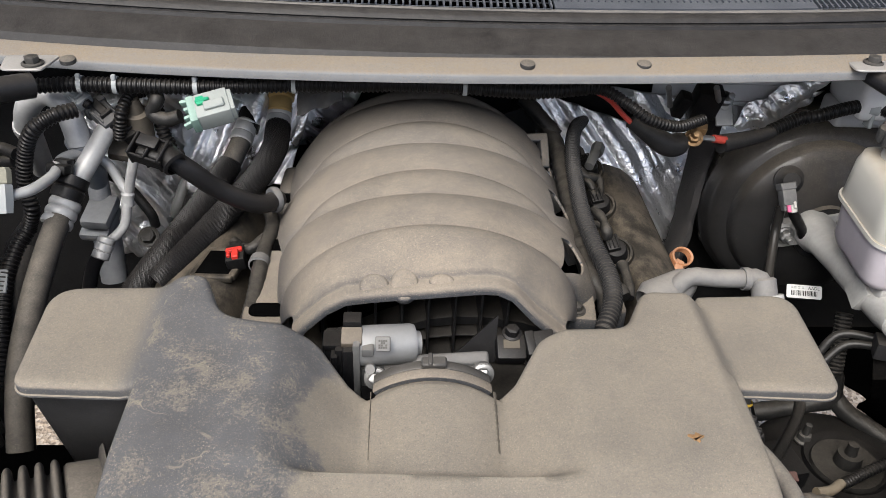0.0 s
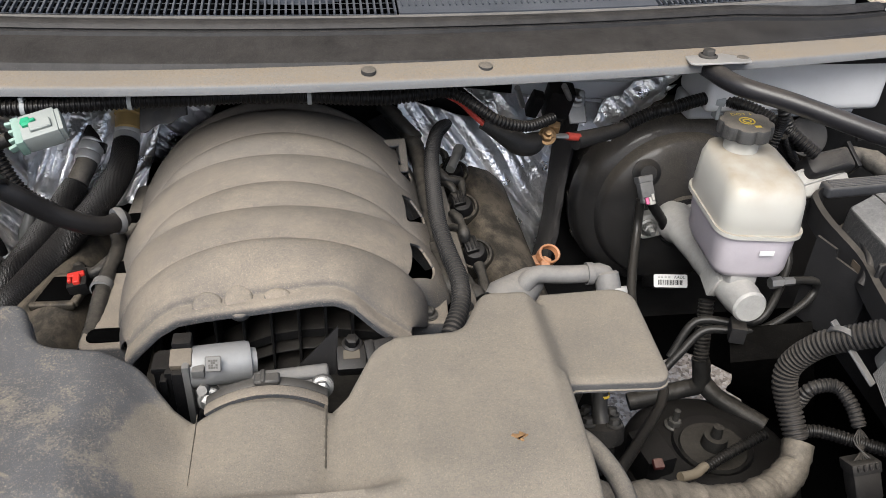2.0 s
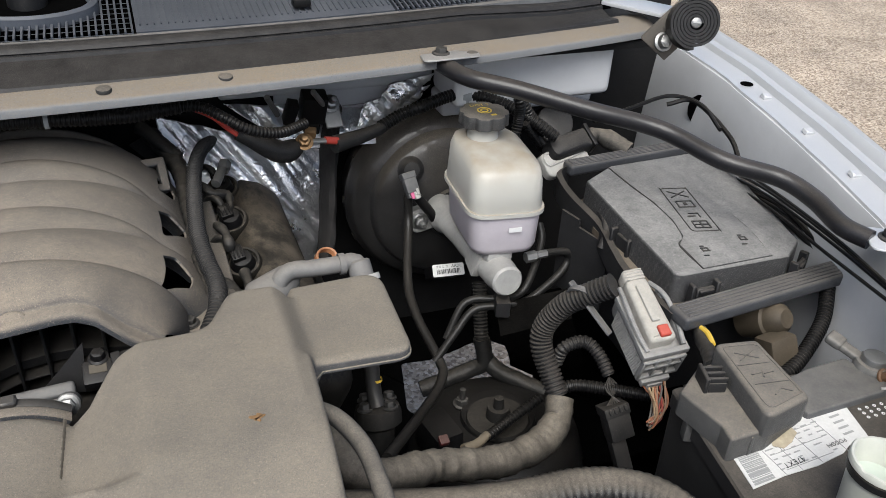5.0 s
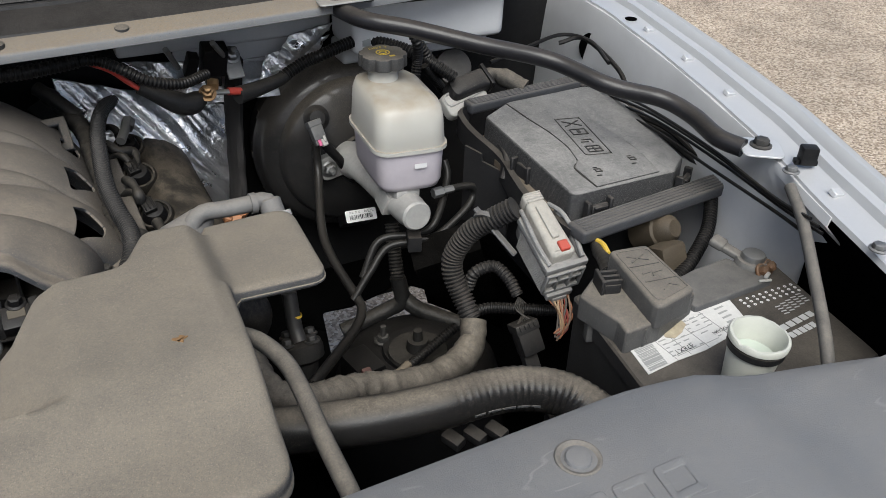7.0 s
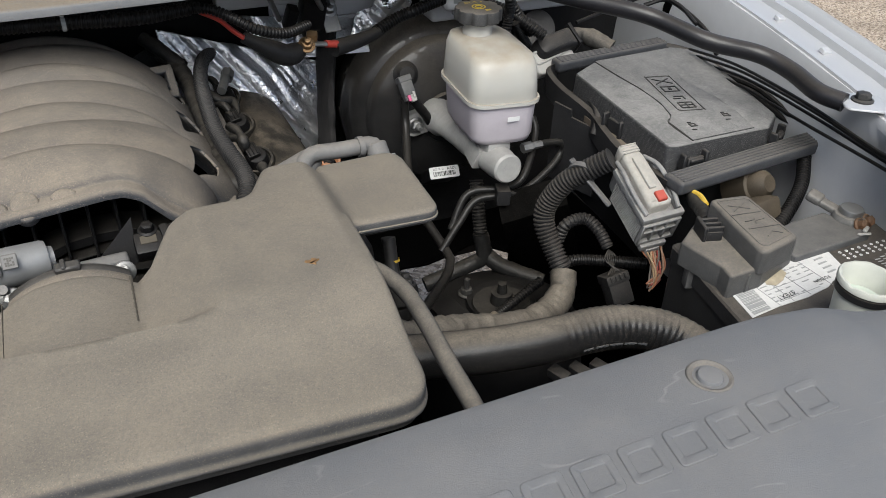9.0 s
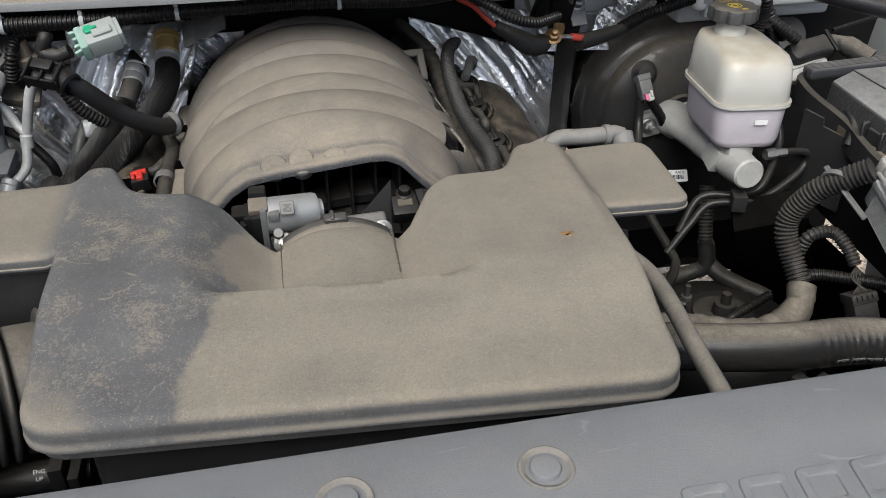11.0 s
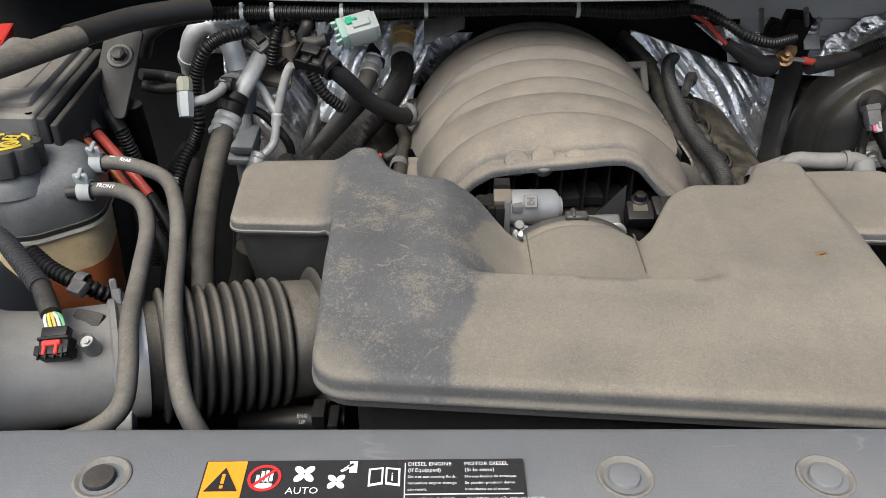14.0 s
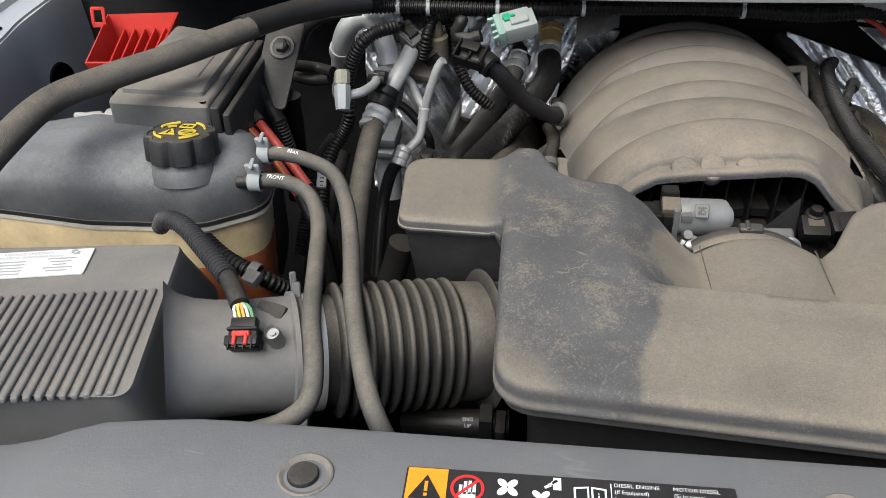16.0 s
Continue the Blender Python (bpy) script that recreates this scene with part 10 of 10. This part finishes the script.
sweep(bm, line_b, [0.0075 + 0.006 * ease(0, 0.6, i / len(line_b)) - 0.004 * ease(0.8, 1.0, i / len(line_b)) for i in range(len(line_b))], 16)
part("boot", bm, M_RUBBER, rc, "black rubber boot")
stud = thing("power_stud", (0.338, 0.838, 1.138), "brass power stud with a tinned lug and red sleeve", "terminal")
bm = bmesh.new()
disc_bolt(bm, facing((0.333, 0.832, 1.138), (-0.1, -0.7, 0.7)), 0.0075, 0.008)
lathe(bm, [(0.004, 0), (0.004, 0.016), (0, 0.017)], facing((0.333, 0.832, 1.138), (-0.1, -0.7, 0.7)), 10)
rbox(bm, (0.014, 0.012, 0.010), axes((0.343, 0.842, 1.145), (0.3, 1, 0.3), (0, -0.5, 0.9)), 0.002)
part("nut", bm, M_BRASS, stud)
bm = bmesh.new()
hose([(0.340, 0.838, 1.136), (0.361, 0.842, 1.132)], 0.0052, 12, bm=bm, flat=0.6)
part("lug", bm, M_STEEL, stud)
part("sleeve", hose([(0.361, 0.843, 1.132), (0.378, 0.847, 1.128)], 0.0050, 12), M_REDW, stud, "red insulating sleeve")
bm = bmesh.new()
line_b = spline([(0.374, 0.849, 1.122), (0.403, 0.860, 1.122), (0.436, 0.869, 1.126), (0.451, 0.878, 1.128)], 0.004)
sweep(bm, line_b, [0.0115 - 0.004 * i / len(line_b) for i in range(len(line_b))], 16)
part("boot", bm, M_RUBBER, stud)
# studs and a relay under the cowl
relay = thing("cowl_relay", (0.349, 0.866, 1.165), "black relay and zinc studs on the firewall below the cowl", "relay")
bm = bmesh.new()
m = axes((0.354, 0.874, 1.165), (0.1, -0.3, 0.95), (0, -1, 0))
rbox(bm, (0.032, 0.040, 0.024), m, 0.003)
rbox(bm, (0.020, 0.014, 0.030), m @ pose(0, -0.026, 0), 0.002)
part("body", bm, M_BLACK, relay)
bm = bmesh.new()
rbox(bm, (0.014, 0.030, 0.018), axes((0.326, 0.876, 1.160), (0.25, -0.3, 0.95), (0, -1, 0)), 0.002)
part("side_module", bm, M_BLACK, relay)
for a, b in (((0.291, 0.832, 1.200), (0.307, 0.860, 1.165)), ((0.347, 0.835, 1.200), (0.366, 0.864, 1.170))):
    bm = bmesh.new()
    hose([a, b], 0.0035, 10, bm=bm)
    part("stud", bm, M_STEEL, relay)
bm = bmesh.new()
m = facing((0.378, 0.879, 1.165), (0.05, -0.75, 0.6))
disc_bolt(bm, m, 0.008, 0.010)
lathe(bm, [(0.004, 0), (0.004, 0.022), (0, 0.023)], m, 10)
rbox(bm, (0.022, 0.034, 0.003), m @ pose(0, -0.014, -0.002), 0.001, 1)
part("ground_nut", bm, M_STEEL, relay)

# ---- looms and coils beside the intake ----
solid("intake_conduit", loom([(0.241, 0.989, 1.085), (0.219, 0.944, 1.092), (0.203, 0.879, 1.095), (0.194, 0.802, 1.095), (0.189, 0.723, 1.095), (0.191, 0.664, 1.095), (0.195, 0.616, 1.095), (0.190, 0.576, 1.095), (0.178, 0.547, 1.090), (0.171, 0.534, 1.080)], 0.0094, 0.0044, 0.0019, 16), material("faded conduit", (0.016, 0.016, 0.0165), 0.4, dust=0.16), "faded black ribbed conduit arched beside the intake", "conduit", "conduits")
solid("coil_loom", wrapped([(0.155, 0.954, 1.120), (0.174, 0.920, 1.105), (0.186, 0.888, 1.090), (0.188, 0.823, 1.075), (0.188, 0.745, 1.070), (0.188, 0.672, 1.068), (0.197, 0.634, 1.060), (0.205, 0.610, 1.050)], 0.0105, bulge=0.5), M_TAPE, "taped coil wiring loom beside the intake", "wiring loom", "coil looms")
for at in ((0.2345, 0.734, 1.043), (0.2360, 0.836, 1.043), (0.2385, 0.925, 1.043)):
    c = thing("ignition_coil", at, "black ignition coil plug with a taped lead beside the rocker cover", "ignition coil", "ignition coils")
    m = facing(at, (-0.12, -0.42, 0.9), 24)
    bm = bmesh.new()
    lathe(bm, [(0.0215, -0.022), (0.0215, -0.003), (0.0195, 0.0005), (0.0170, 0.0005), (0.0160, -0.004), (0, -0.0045)], m, 30)
    part("seat", bm, M_ROCK, c, "dusty raised seat")
    bm = bmesh.new()
    lathe(bm, [(0.0160, -0.006), (0.0135, -0.002), (0.0130, 0.005), (0.0112, 0.0085), (0.006, 0.0095), (0, 0.0095)], m, 24)
    part("boot", bm, M_BLACK, c)
    bm = bmesh.new()
    rbox(bm, (0.015, 0.020, 0.009), m @ pose(-0.003, 0.005, 0.011), 0.002)
    for dx in (-0.0045, 0.0, 0.0045):
        rbox(bm, (0.0016, 0.017, 0.003), m @ pose(dx - 0.003, 0.005, 0.0155), 0.0005, 1)
    part("plug", bm, M_BLACK, c)
    bm = bmesh.new()
    wrapped([m @ Vector((-0.004, 0.013, 0.011)), m @ Vector((-0.007, 0.024, 0.015)), m @ Vector((-0.016, 0.034, 0.010)), m @ Vector((-0.028, 0.032, 0.000))], 0.0044, bm=bm, bulge=0.4)
    part("lead", bm, M_TAPE, c)
for pts, r in (([(0.207, 0.875, 1.075), (0.220, 0.861, 1.068), (0.238, 0.864, 1.062), (0.237, 0.844, 1.055), (0.223, 0.836, 1.055)], 0.0058), ([(0.214, 0.778, 1.070), (0.220, 0.757, 1.072), (0.222, 0.739, 1.066), (0.222, 0.738, 1.060)], 0.0052), ([(0.193, 0.774, 1.060), (0.190, 0.722, 1.060), (0.196, 0.679, 1.060), (0.212, 0.664, 1.055), (0.223, 0.640, 1.050)], 0.0085), ([(0.231, 0.693, 1.055), (0.232, 0.671, 1.052), (0.230, 0.646, 1.045)], 0.0058)):
    solid("coil_lead", wrapped(pts, r, bulge=0.5), M_TAPE, "dusty taped lead to an ignition coil", "cable", "coil leads")
bm = bmesh.new()
hose([(0.226, 0.873, 1.075), (0.239, 0.901, 1.082)], 0.006, 12, bm=bm)
lathe(bm, [(0.0085, -0.006), (0.0085, 0.008), (0.006, 0.010)], facing((0.241, 0.902, 1.083), (0.3, 0.8, 0.3)), 6)
solid("pressure_fitting", bm, M_STEEL, "dull grey metal sensor fitting beside the rocker cover", "fitting")
solid("rear_hose", wrapped([(0.147, 0.949, 1.130), (0.163, 0.930, 1.120), (0.187, 0.907, 1.100)], 0.009), M_TAPE, "taped hose behind the intake", "hose")
solid("tube_end", hose([(0.236, 0.986, 1.085), (0.249, 0.992, 1.082), (0.263, 0.995, 1.070)], 0.0115, 14), M_RUBBER, "black rubber tube end behind the conduit", "hose")

# ---- dipstick and breather elbow ----
dip = thing("dipstick", (0.35, 0.845, 0.9), "orange plastic ring handle of a transmission dipstick", "dipstick")
bm = bmesh.new()
dm = facing((0.355, 0.834, 0.965), (0.25, -0.45, 0.85))
lathe(bm, [(0.0128, -0.0045), (0.0148, -0.0058), (0.0162, -0.0045), (0.0162, 0.0045), (0.0148, 0.0058), (0.0128, 0.0045), (0.0128, -0.0045)], dm @ Matrix.Diagonal((1, 0.84, 1, 1)), 32)
rbox(bm, (0.012, 0.020, 0.008), dm @ pose(-0.013, -0.010, 0, 0, 0, -50), 0.002)
lathe(bm, [(0, 0.004), (0.008, 0.004), (0.009, 0.0), (0.008, -0.012)], facing((0.341, 0.835, 0.955), (0, -0.3, 0.95)), 16)
part("ring", bm, M_ORANGE, dip)
part("tube", hose([(0.342, 0.836, 0.953), (0.344, 0.839, 0.930), (0.360, 0.867, 0.880)], 0.006, 10), M_DSTEEL, dip)
M_ELBOW = material("dusty grey elbow", (0.13, 0.128, 0.125), 0.5, dust=0.4, mottle=0.25, scale=40)
el = thing("breather_elbow", (0.30, 0.58, 1.1), "grey plastic breather elbow on the oil filler", "elbow")
part("tube", hose([(0.248, 0.583, 1.100), (0.254, 0.585, 1.112), (0.265, 0.589, 1.116), (0.286, 0.587, 1.116), (0.309, 0.585, 1.117), (0.327, 0.588, 1.116), (0.332, 0.582, 1.112), (0.339, 0.582, 1.095)], 0.0088, 16), M_ELBOW, el)
bm = bmesh.new()
lathe(bm, [(0.0095, -0.012), (0.012, -0.010), (0.012, 0.010), (0.0095, 0.012)], facing((0.332, 0.579, 1.108), (0.1, -0.5, -0.7)), 20)
lathe(bm, [(0.0095, -0.002), (0.0108, -0.002), (0.0108, 0.004), (0.0095, 0.004)], facing((0.313, 0.585, 1.117), (1, 0, 0)), 20)
part("collar", bm, M_ELBOW, el)
bm = bmesh.new()
lathe(bm, [(0.0125, -0.003), (0.0125, 0.003)], facing((0.338, 0.575, 1.102), (0.1, -0.5, -0.7)), 20)
part("white_band", bm, M_DUSTW, el)
bm = bmesh.new()
lathe(bm, [(0.020, -0.01), (0.024, 0.0), (0.014, 0.035), (0.011, 0.04)], facing((0.236, 0.583, 1.090), (0.75, 0.45, 0.35)), 20)
part("funnel", bm, M_ELBOW, el)

M_THROT = material("dusty throttle casting", (0.13, 0.13, 0.128), 0.5, metal=0.45, dust=0.25, mottle=0.2, grain=0.3, grain_scale=300)
# ---- throttle body ----
th = thing("throttle_body", (0.01, 0.47, 1.0), "aluminium throttle body with a cylindrical drive motor", "throttle body")
ta, tb = Vector((-0.040, 0.488, 1.118)), Vector((0.004, 0.496, 1.114))
bm = bmesh.new()
ln = (tb - ta).length
lathe(bm, [(0.0, -0.004), (0.0165, -0.004), (0.0165, ln - 0.004), (0.0155, ln - 0.001), (0.0105, ln), (0.0100, ln + 0.004), (0, ln + 0.004)], facing(ta, tb - ta), 36)
part("motor", bm, M_ALU, th, "cast aluminium motor can")
bm = bmesh.new()
qm = axes((-0.022, 0.474, 1.132), (0, 0.55, 0.83), (0, -0.83, 0.55))
rbox(bm, (0.0125, 0.0125, 0.002), qm, 0.001, 1)
pad = part("code_pad", bm, M_THROT, th)
bm = bmesh.new()
for u in range(4):
    for v in range(4):
        if (u * 3 + v * 5 + u * v) % 3 != 1:
            rbox(bm, (0.0016, 0.0016, 0.0004), qm @ pose(-0.0027 + 0.0018 * u, -0.0027 + 0.0018 * v, 0.0012), 0)
part("code_mark", bm, M_DSTEEL, pad)
bm = bmesh.new()
rbox(bm, (0.006, 0.030, 0.060), pose(*(-0.043, 0.485, 1.103), 0, 0, 0), 0.002)
rbox(bm, (0.010, 0.012, 0.008), pose(*(-0.034, 0.476, 1.125)), 0.002)
lathe(bm, [(0, 0.008), (0.004, 0.008), (0.005, 0.0)], facing((-0.032, 0.472, 1.108), (0, -0.8, 0.6)), 12)
part("end_plate", bm, M_THROT, th)
bm = bmesh.new()
rbox(bm, (0.010, 0.036, 0.058), pose(-0.0495, 0.488, 1.098), 0.003)
rbox(bm, (0.008, 0.030, 0.060), pose(-0.0565, 0.490, 1.094), 0.002)
rbox(bm, (0.012, 0.026, 0.044), pose(-0.064, 0.494, 1.100), 0.003)
rbox(bm, (0.006, 0.030, 0.016), pose(-0.061, 0.486, 1.112), 0.002)
rbox(bm, (0.016, 0.020, 0.006), pose(-0.063, 0.490, 1.122), 0.002)
part("gear_cover", bm, M_BLACK, th)
bm = bmesh.new()
rbox(bm, (0.017, 0.016, 0.008), pose(*(-0.047, 0.483, 1.131), 20), 0.002)
part("tan_clip", bm, material("tan clip plastic", (0.09, 0.075, 0.058), 0.6, dust=0.2), th)
bm = bmesh.new()
rbox(bm, (0.015, 0.014, 0.020), pose(*(-0.047, 0.497, 1.131)), 0.002)
part("plug", bm, M_BLACK, th)
bm = bmesh.new()
m = axes((0.033, 0.492, 1.102), (0.95, 0.1, -0.1), (0, -0.6, 0.8))
rbox(bm, (0.012, 0.066, 0.010), m @ pose(0.003, 0, 0.002, 0, 0, 4), 0.004, 3)
rbox(bm, (0.016, 0.055, 0.010), axes((0.038, 0.487, 1.096), (0.95, 0.1, -0.1), (0, -0.6, 0.8)), 0.003)
rbox(bm, (0.05, 0.014, 0.02), pose(*(-0.017, 0.485, 1.091)), 0.003)
part("casting", bm, M_THROT, th)
for at in ((-0.028, 0.470, 1.099), (0.060, 0.476, 1.098)):
    bm = bmesh.new()
    m = facing(at, (0, -0.85, 0.5))
    lathe(bm, [(0.0095, -0.012), (0.0095, 0.0), (0, 0.0)], m, 20)
    part("boss", bm, M_THROT, th)
    bm = bmesh.new()
    lathe(bm, [(0.0088, 0.0), (0.0088, 0.0012), (0.0065, 0.002), (0, 0.002)], m, 20)
    disc_bolt(bm, m @ pose(0, 0, 0.0015), 0.0060, 0.006)
    part("bolt", bm, M_STEEL, th)
TUBE = pose(0.0175, 0.470, 1.123 - 0.074, 90)
for name, r0, y0, y1, mat0 in (("duct_ring", 0.0705, 0.004, 0.040, M_ROCK), ("clamp_band", 0.0745, 0.014, 0.024, M_INTAKE), ("clamp_band", 0.0740, 0.004, 0.013, M_DSTEEL), ("clamp_band", 0.0715, 0.025, 0.033, M_INTAKE)):
    bm = bmesh.new()
    lathe(bm, [(r0 - 0.006, y0), (r0 - 0.0006, y0), (r0, y0 + 0.001), (r0, y1 - 0.001), (r0 - 0.0006, y1), (r0 - 0.006, y1)], TUBE @ pose(0, 0, 0, 0, 0, 51), 40, 0.217)
    part(name, bm, mat0, th)
bm = bmesh.new()
rbox(bm, (0.020, 0.010, 0.006), pose(0.0185, 0.461, 1.1245, 8), 0.0015, 1)
rbox(bm, (0.004, 0.012, 0.005), pose(0.0155, 0.462, 1.1265, 8), 0.001, 1)
part("clamp_latch", bm, M_DSTEEL, th)
# manifold pressure sensor
ms = thing("pressure_sensor", (0.085, 0.500, 1.106), "small black pressure sensor with a printed tag and plug", "sensor")
bm = bmesh.new()
m = axes((0.085, 0.498, 1.107), (1, 0, 0), (0, -0.45, 0.9))
rbox(bm, (0.022, 0.025, 0.016), m @ pose(0, 0, -0.004), 0.003)
rbox(bm, (0.012, 0.020, 0.02), m @ pose(-0.010, 0, -0.016), 0.003)
part("body", bm, M_BLACK, ms)
bm = bmesh.new()
rbox(bm, (0.008, 0.014, 0.0008), m @ pose(-0.002, 0, 0.0044), 0.0003, 1)
part("tag", bm, material("tan printed tag", (0.065, 0.055, 0.04), 0.6), ms)
bm = bmesh.new()
disc_bolt(bm, facing((0.086, 0.508, 1.114), (0, -0.2, 1)), 0.0058, 0.008)
part("bolt", bm, M_BLACK, ms)
bm = bmesh.new()
rbox(bm, (0.018, 0.024, 0.016), axes((0.110, 0.503, 1.108), (1, 0.1, 0.1), (0, -0.45, 0.9)), 0.002)
rbox(bm, (0.022, 0.008, 0.020), axes((0.101, 0.500, 1.107), (1, 0.1, 0.1), (0, -0.45, 0.9)), 0.002)
part("plug", bm, M_BLACK, ms)
# small black stay behind the motor
bm = bmesh.new()
prism(bm, [(-0.022, -0.02), (0.02, -0.02), (0.022, 0.022)], 0, 0.003, axes((0.053, 0.515, 1.102), (0, 0.4, 0.9), (0, -0.9, 0.4)))
solid("stay_plate", bm, M_BLACK, "black triangular stay plate beside the throttle", "bracket")

# ---- warning label on the radiator cover ----
WL = Matrix.Translation((-0.2315, 0.1395, 1.1578)) @ pose(0, 0, 0, 0, 0, 0.6)
LWID, LHGT = 0.173, 0.060
bm = bmesh.new()
prism(bm, fillet([(0, -LHGT, 0.001), (LWID, -LHGT, 0.001), (LWID, 0, 0.001), (0, 0, 0.001)], 2), -0.002, 0.0, WL)
wl = part("warning_label", bm, material("black label film", (0.018, 0.018, 0.02), 0.3, dust=0.05, mottle=0.1), shield, "black, orange and white warning label")
bm = bmesh.new()
rbox(bm, (0.0215, 0.0585, 0.0004), WL @ pose(0.0118, -0.030, 0.0003), 0)
part("orange_field", bm, M_ORANGEINK, wl)
bm = bmesh.new()
prism(bm, [(0.0030, -0.0215), (0.0205, -0.0215), (0.01175, -0.0055)], 0, 0.0004, WL @ pose(0, 0, 0.0006))
part("triangle", bm, M_INK, wl)
bm = bmesh.new()
rbox(bm, (0.0018, 0.0065, 0.0003), WL @ pose(0.01175, -0.0135, 0.0012), 0)
rbox(bm, (0.0018, 0.0018, 0.0003), WL @ pose(0.01175, -0.0190, 0.0012), 0)
part("exclamation", bm, M_ORANGEINK, wl)


def ring(bm, x, y, r0, r1, seg=32):
    lathe(bm, [(r0, 0), (r0, 0.0004), (r1, 0.0004), (r1, 0)], WL @ pose(x, y, 0.0003), seg)


bm = bmesh.new()
ring(bm, 0.0335, -0.0125, 0.0074, 0.0090)
rbox(bm, (0.016, 0.0016, 0.0004), WL @ pose(0.0335, -0.0125, 0.0008, 0, 0, 45), 0)
part("prohibition_ring", bm, M_REDINK, wl)
bm = bmesh.new()
for dx, h in ((-0.0036, 0.006), (-0.0012, 0.0085), (0.0012, 0.009), (0.0036, 0.0075)):
    rbox(bm, (0.0017, h, 0.0003), WL @ pose(0.0335 + dx, -0.0125 + h / 2 - 0.004, 0.0005), 0)
rbox(bm, (0.009, 0.005, 0.0003), WL @ pose(0.0335, -0.0175, 0.0005), 0)
part("palm_symbol", bm, M_WHITEINK, wl)


def fan(x, y, r):
    bm = bmesh.new()
    for a in range(4):
        c, s = math.cos(radians(45 + 90 * a)), math.sin(radians(45 + 90 * a))
        lathe(bm, [(0, 0.0004), (r * 0.40, 0.0004), (r * 0.40, 0)], WL @ pose(x + 0.55 * r * c, y + 0.55 * r * s, 0.0003, 0, 0, 45 + 90 * a) @ Matrix.Diagonal((1.2, 0.75, 1, 1)), 18)
    part("fan_symbol", bm, M_WHITEINK, wl)


fan(0.0545, -0.0100, 0.0068)
writing("AUTO", 0.0062, WL @ pose(0.0545, -0.0235, 0.0006), M_WHITEINK, wl, "CENTER")
fan(0.0720, -0.0155, 0.0058)
bm = bmesh.new()
for k in range(3):
    rbox(bm, (0.0035, 0.0016, 0.0003), WL @ pose(0.0755 + 0.0018 * k, -0.0075 + 0.0016 * k, 0.0005, 0, 0, 30), 0)
rbox(bm, (0.0042, 0.008, 0.0003), WL @ pose(0.0805, -0.0055, 0.0005), 0)
part("sleeve_symbol", bm, M_WHITEINK, wl)
bm = bmesh.new()
for s in (-1, 1):
    prism(bm, [(s * 0.0006, -0.0050), (s * 0.0085, -0.0065), (s * 0.0085, 0.0055), (s * 0.0006, 0.0065)][::s], 0, 0.0004, WL @ pose(0.0975, -0.0125, 0.0003))
part("book_symbol", bm, M_WHITEINK, wl)
bm = bmesh.new()
for s in (-1, 1):
    prism(bm, [(s * 0.0016, -0.0038), (s * 0.0074, -0.0050), (s * 0.0074, 0.0042), (s * 0.0016, 0.0050)][::s], 0, 0.0003, WL @ pose(0.0975, -0.0125, 0.0007))
part("book_page", bm, M_INK, wl)
writing("i", 0.0085, WL @ pose(0.1018, -0.0158, 0.0012), M_WHITEINK, wl, "CENTER")
bm = bmesh.new()
rbox(bm, (0.0005, 0.054, 0.0003), WL @ pose(0.1085, -0.030, 0.0004), 0)
rbox(bm, (0.062, 0.0005, 0.0003), WL @ pose(0.140, -0.0245, 0.0004), 0)
rbox(bm, (0.080, 0.0005, 0.0003), WL @ pose(0.066, -0.0285, 0.0004), 0)
part("rule_line", bm, M_WHITEINK, wl)
for x, lines in ((0.1100, ("DIESEL ENGINE", "(If Equipped)", "Do not use starting fluids.", "Immediate engine damage", "can result.")), (0.1405, ("MOTOR DIESEL", "(Si lo tiene)", "No use fluidos de arranque.", "Se pueden producir daños", "inmediatos en el motor."))):
    for k, t in enumerate(lines):
        writing(t, 0.0035 if k < 2 else 0.0025, WL @ pose(x, -0.0050 - 0.0043 * k, 0.0006), M_WHITEINK, wl)
writing("MOTEUR DIESEL", 0.0036, WL @ pose(0.1100, -0.0295, 0.0006), M_WHITEINK, wl)
writing("ДИЗЕЛЬНЫЙ ДВИГАТЕЛЬ", 0.0033, WL @ pose(0.1405, -0.0295, 0.0006), M_WHITEINK, wl)
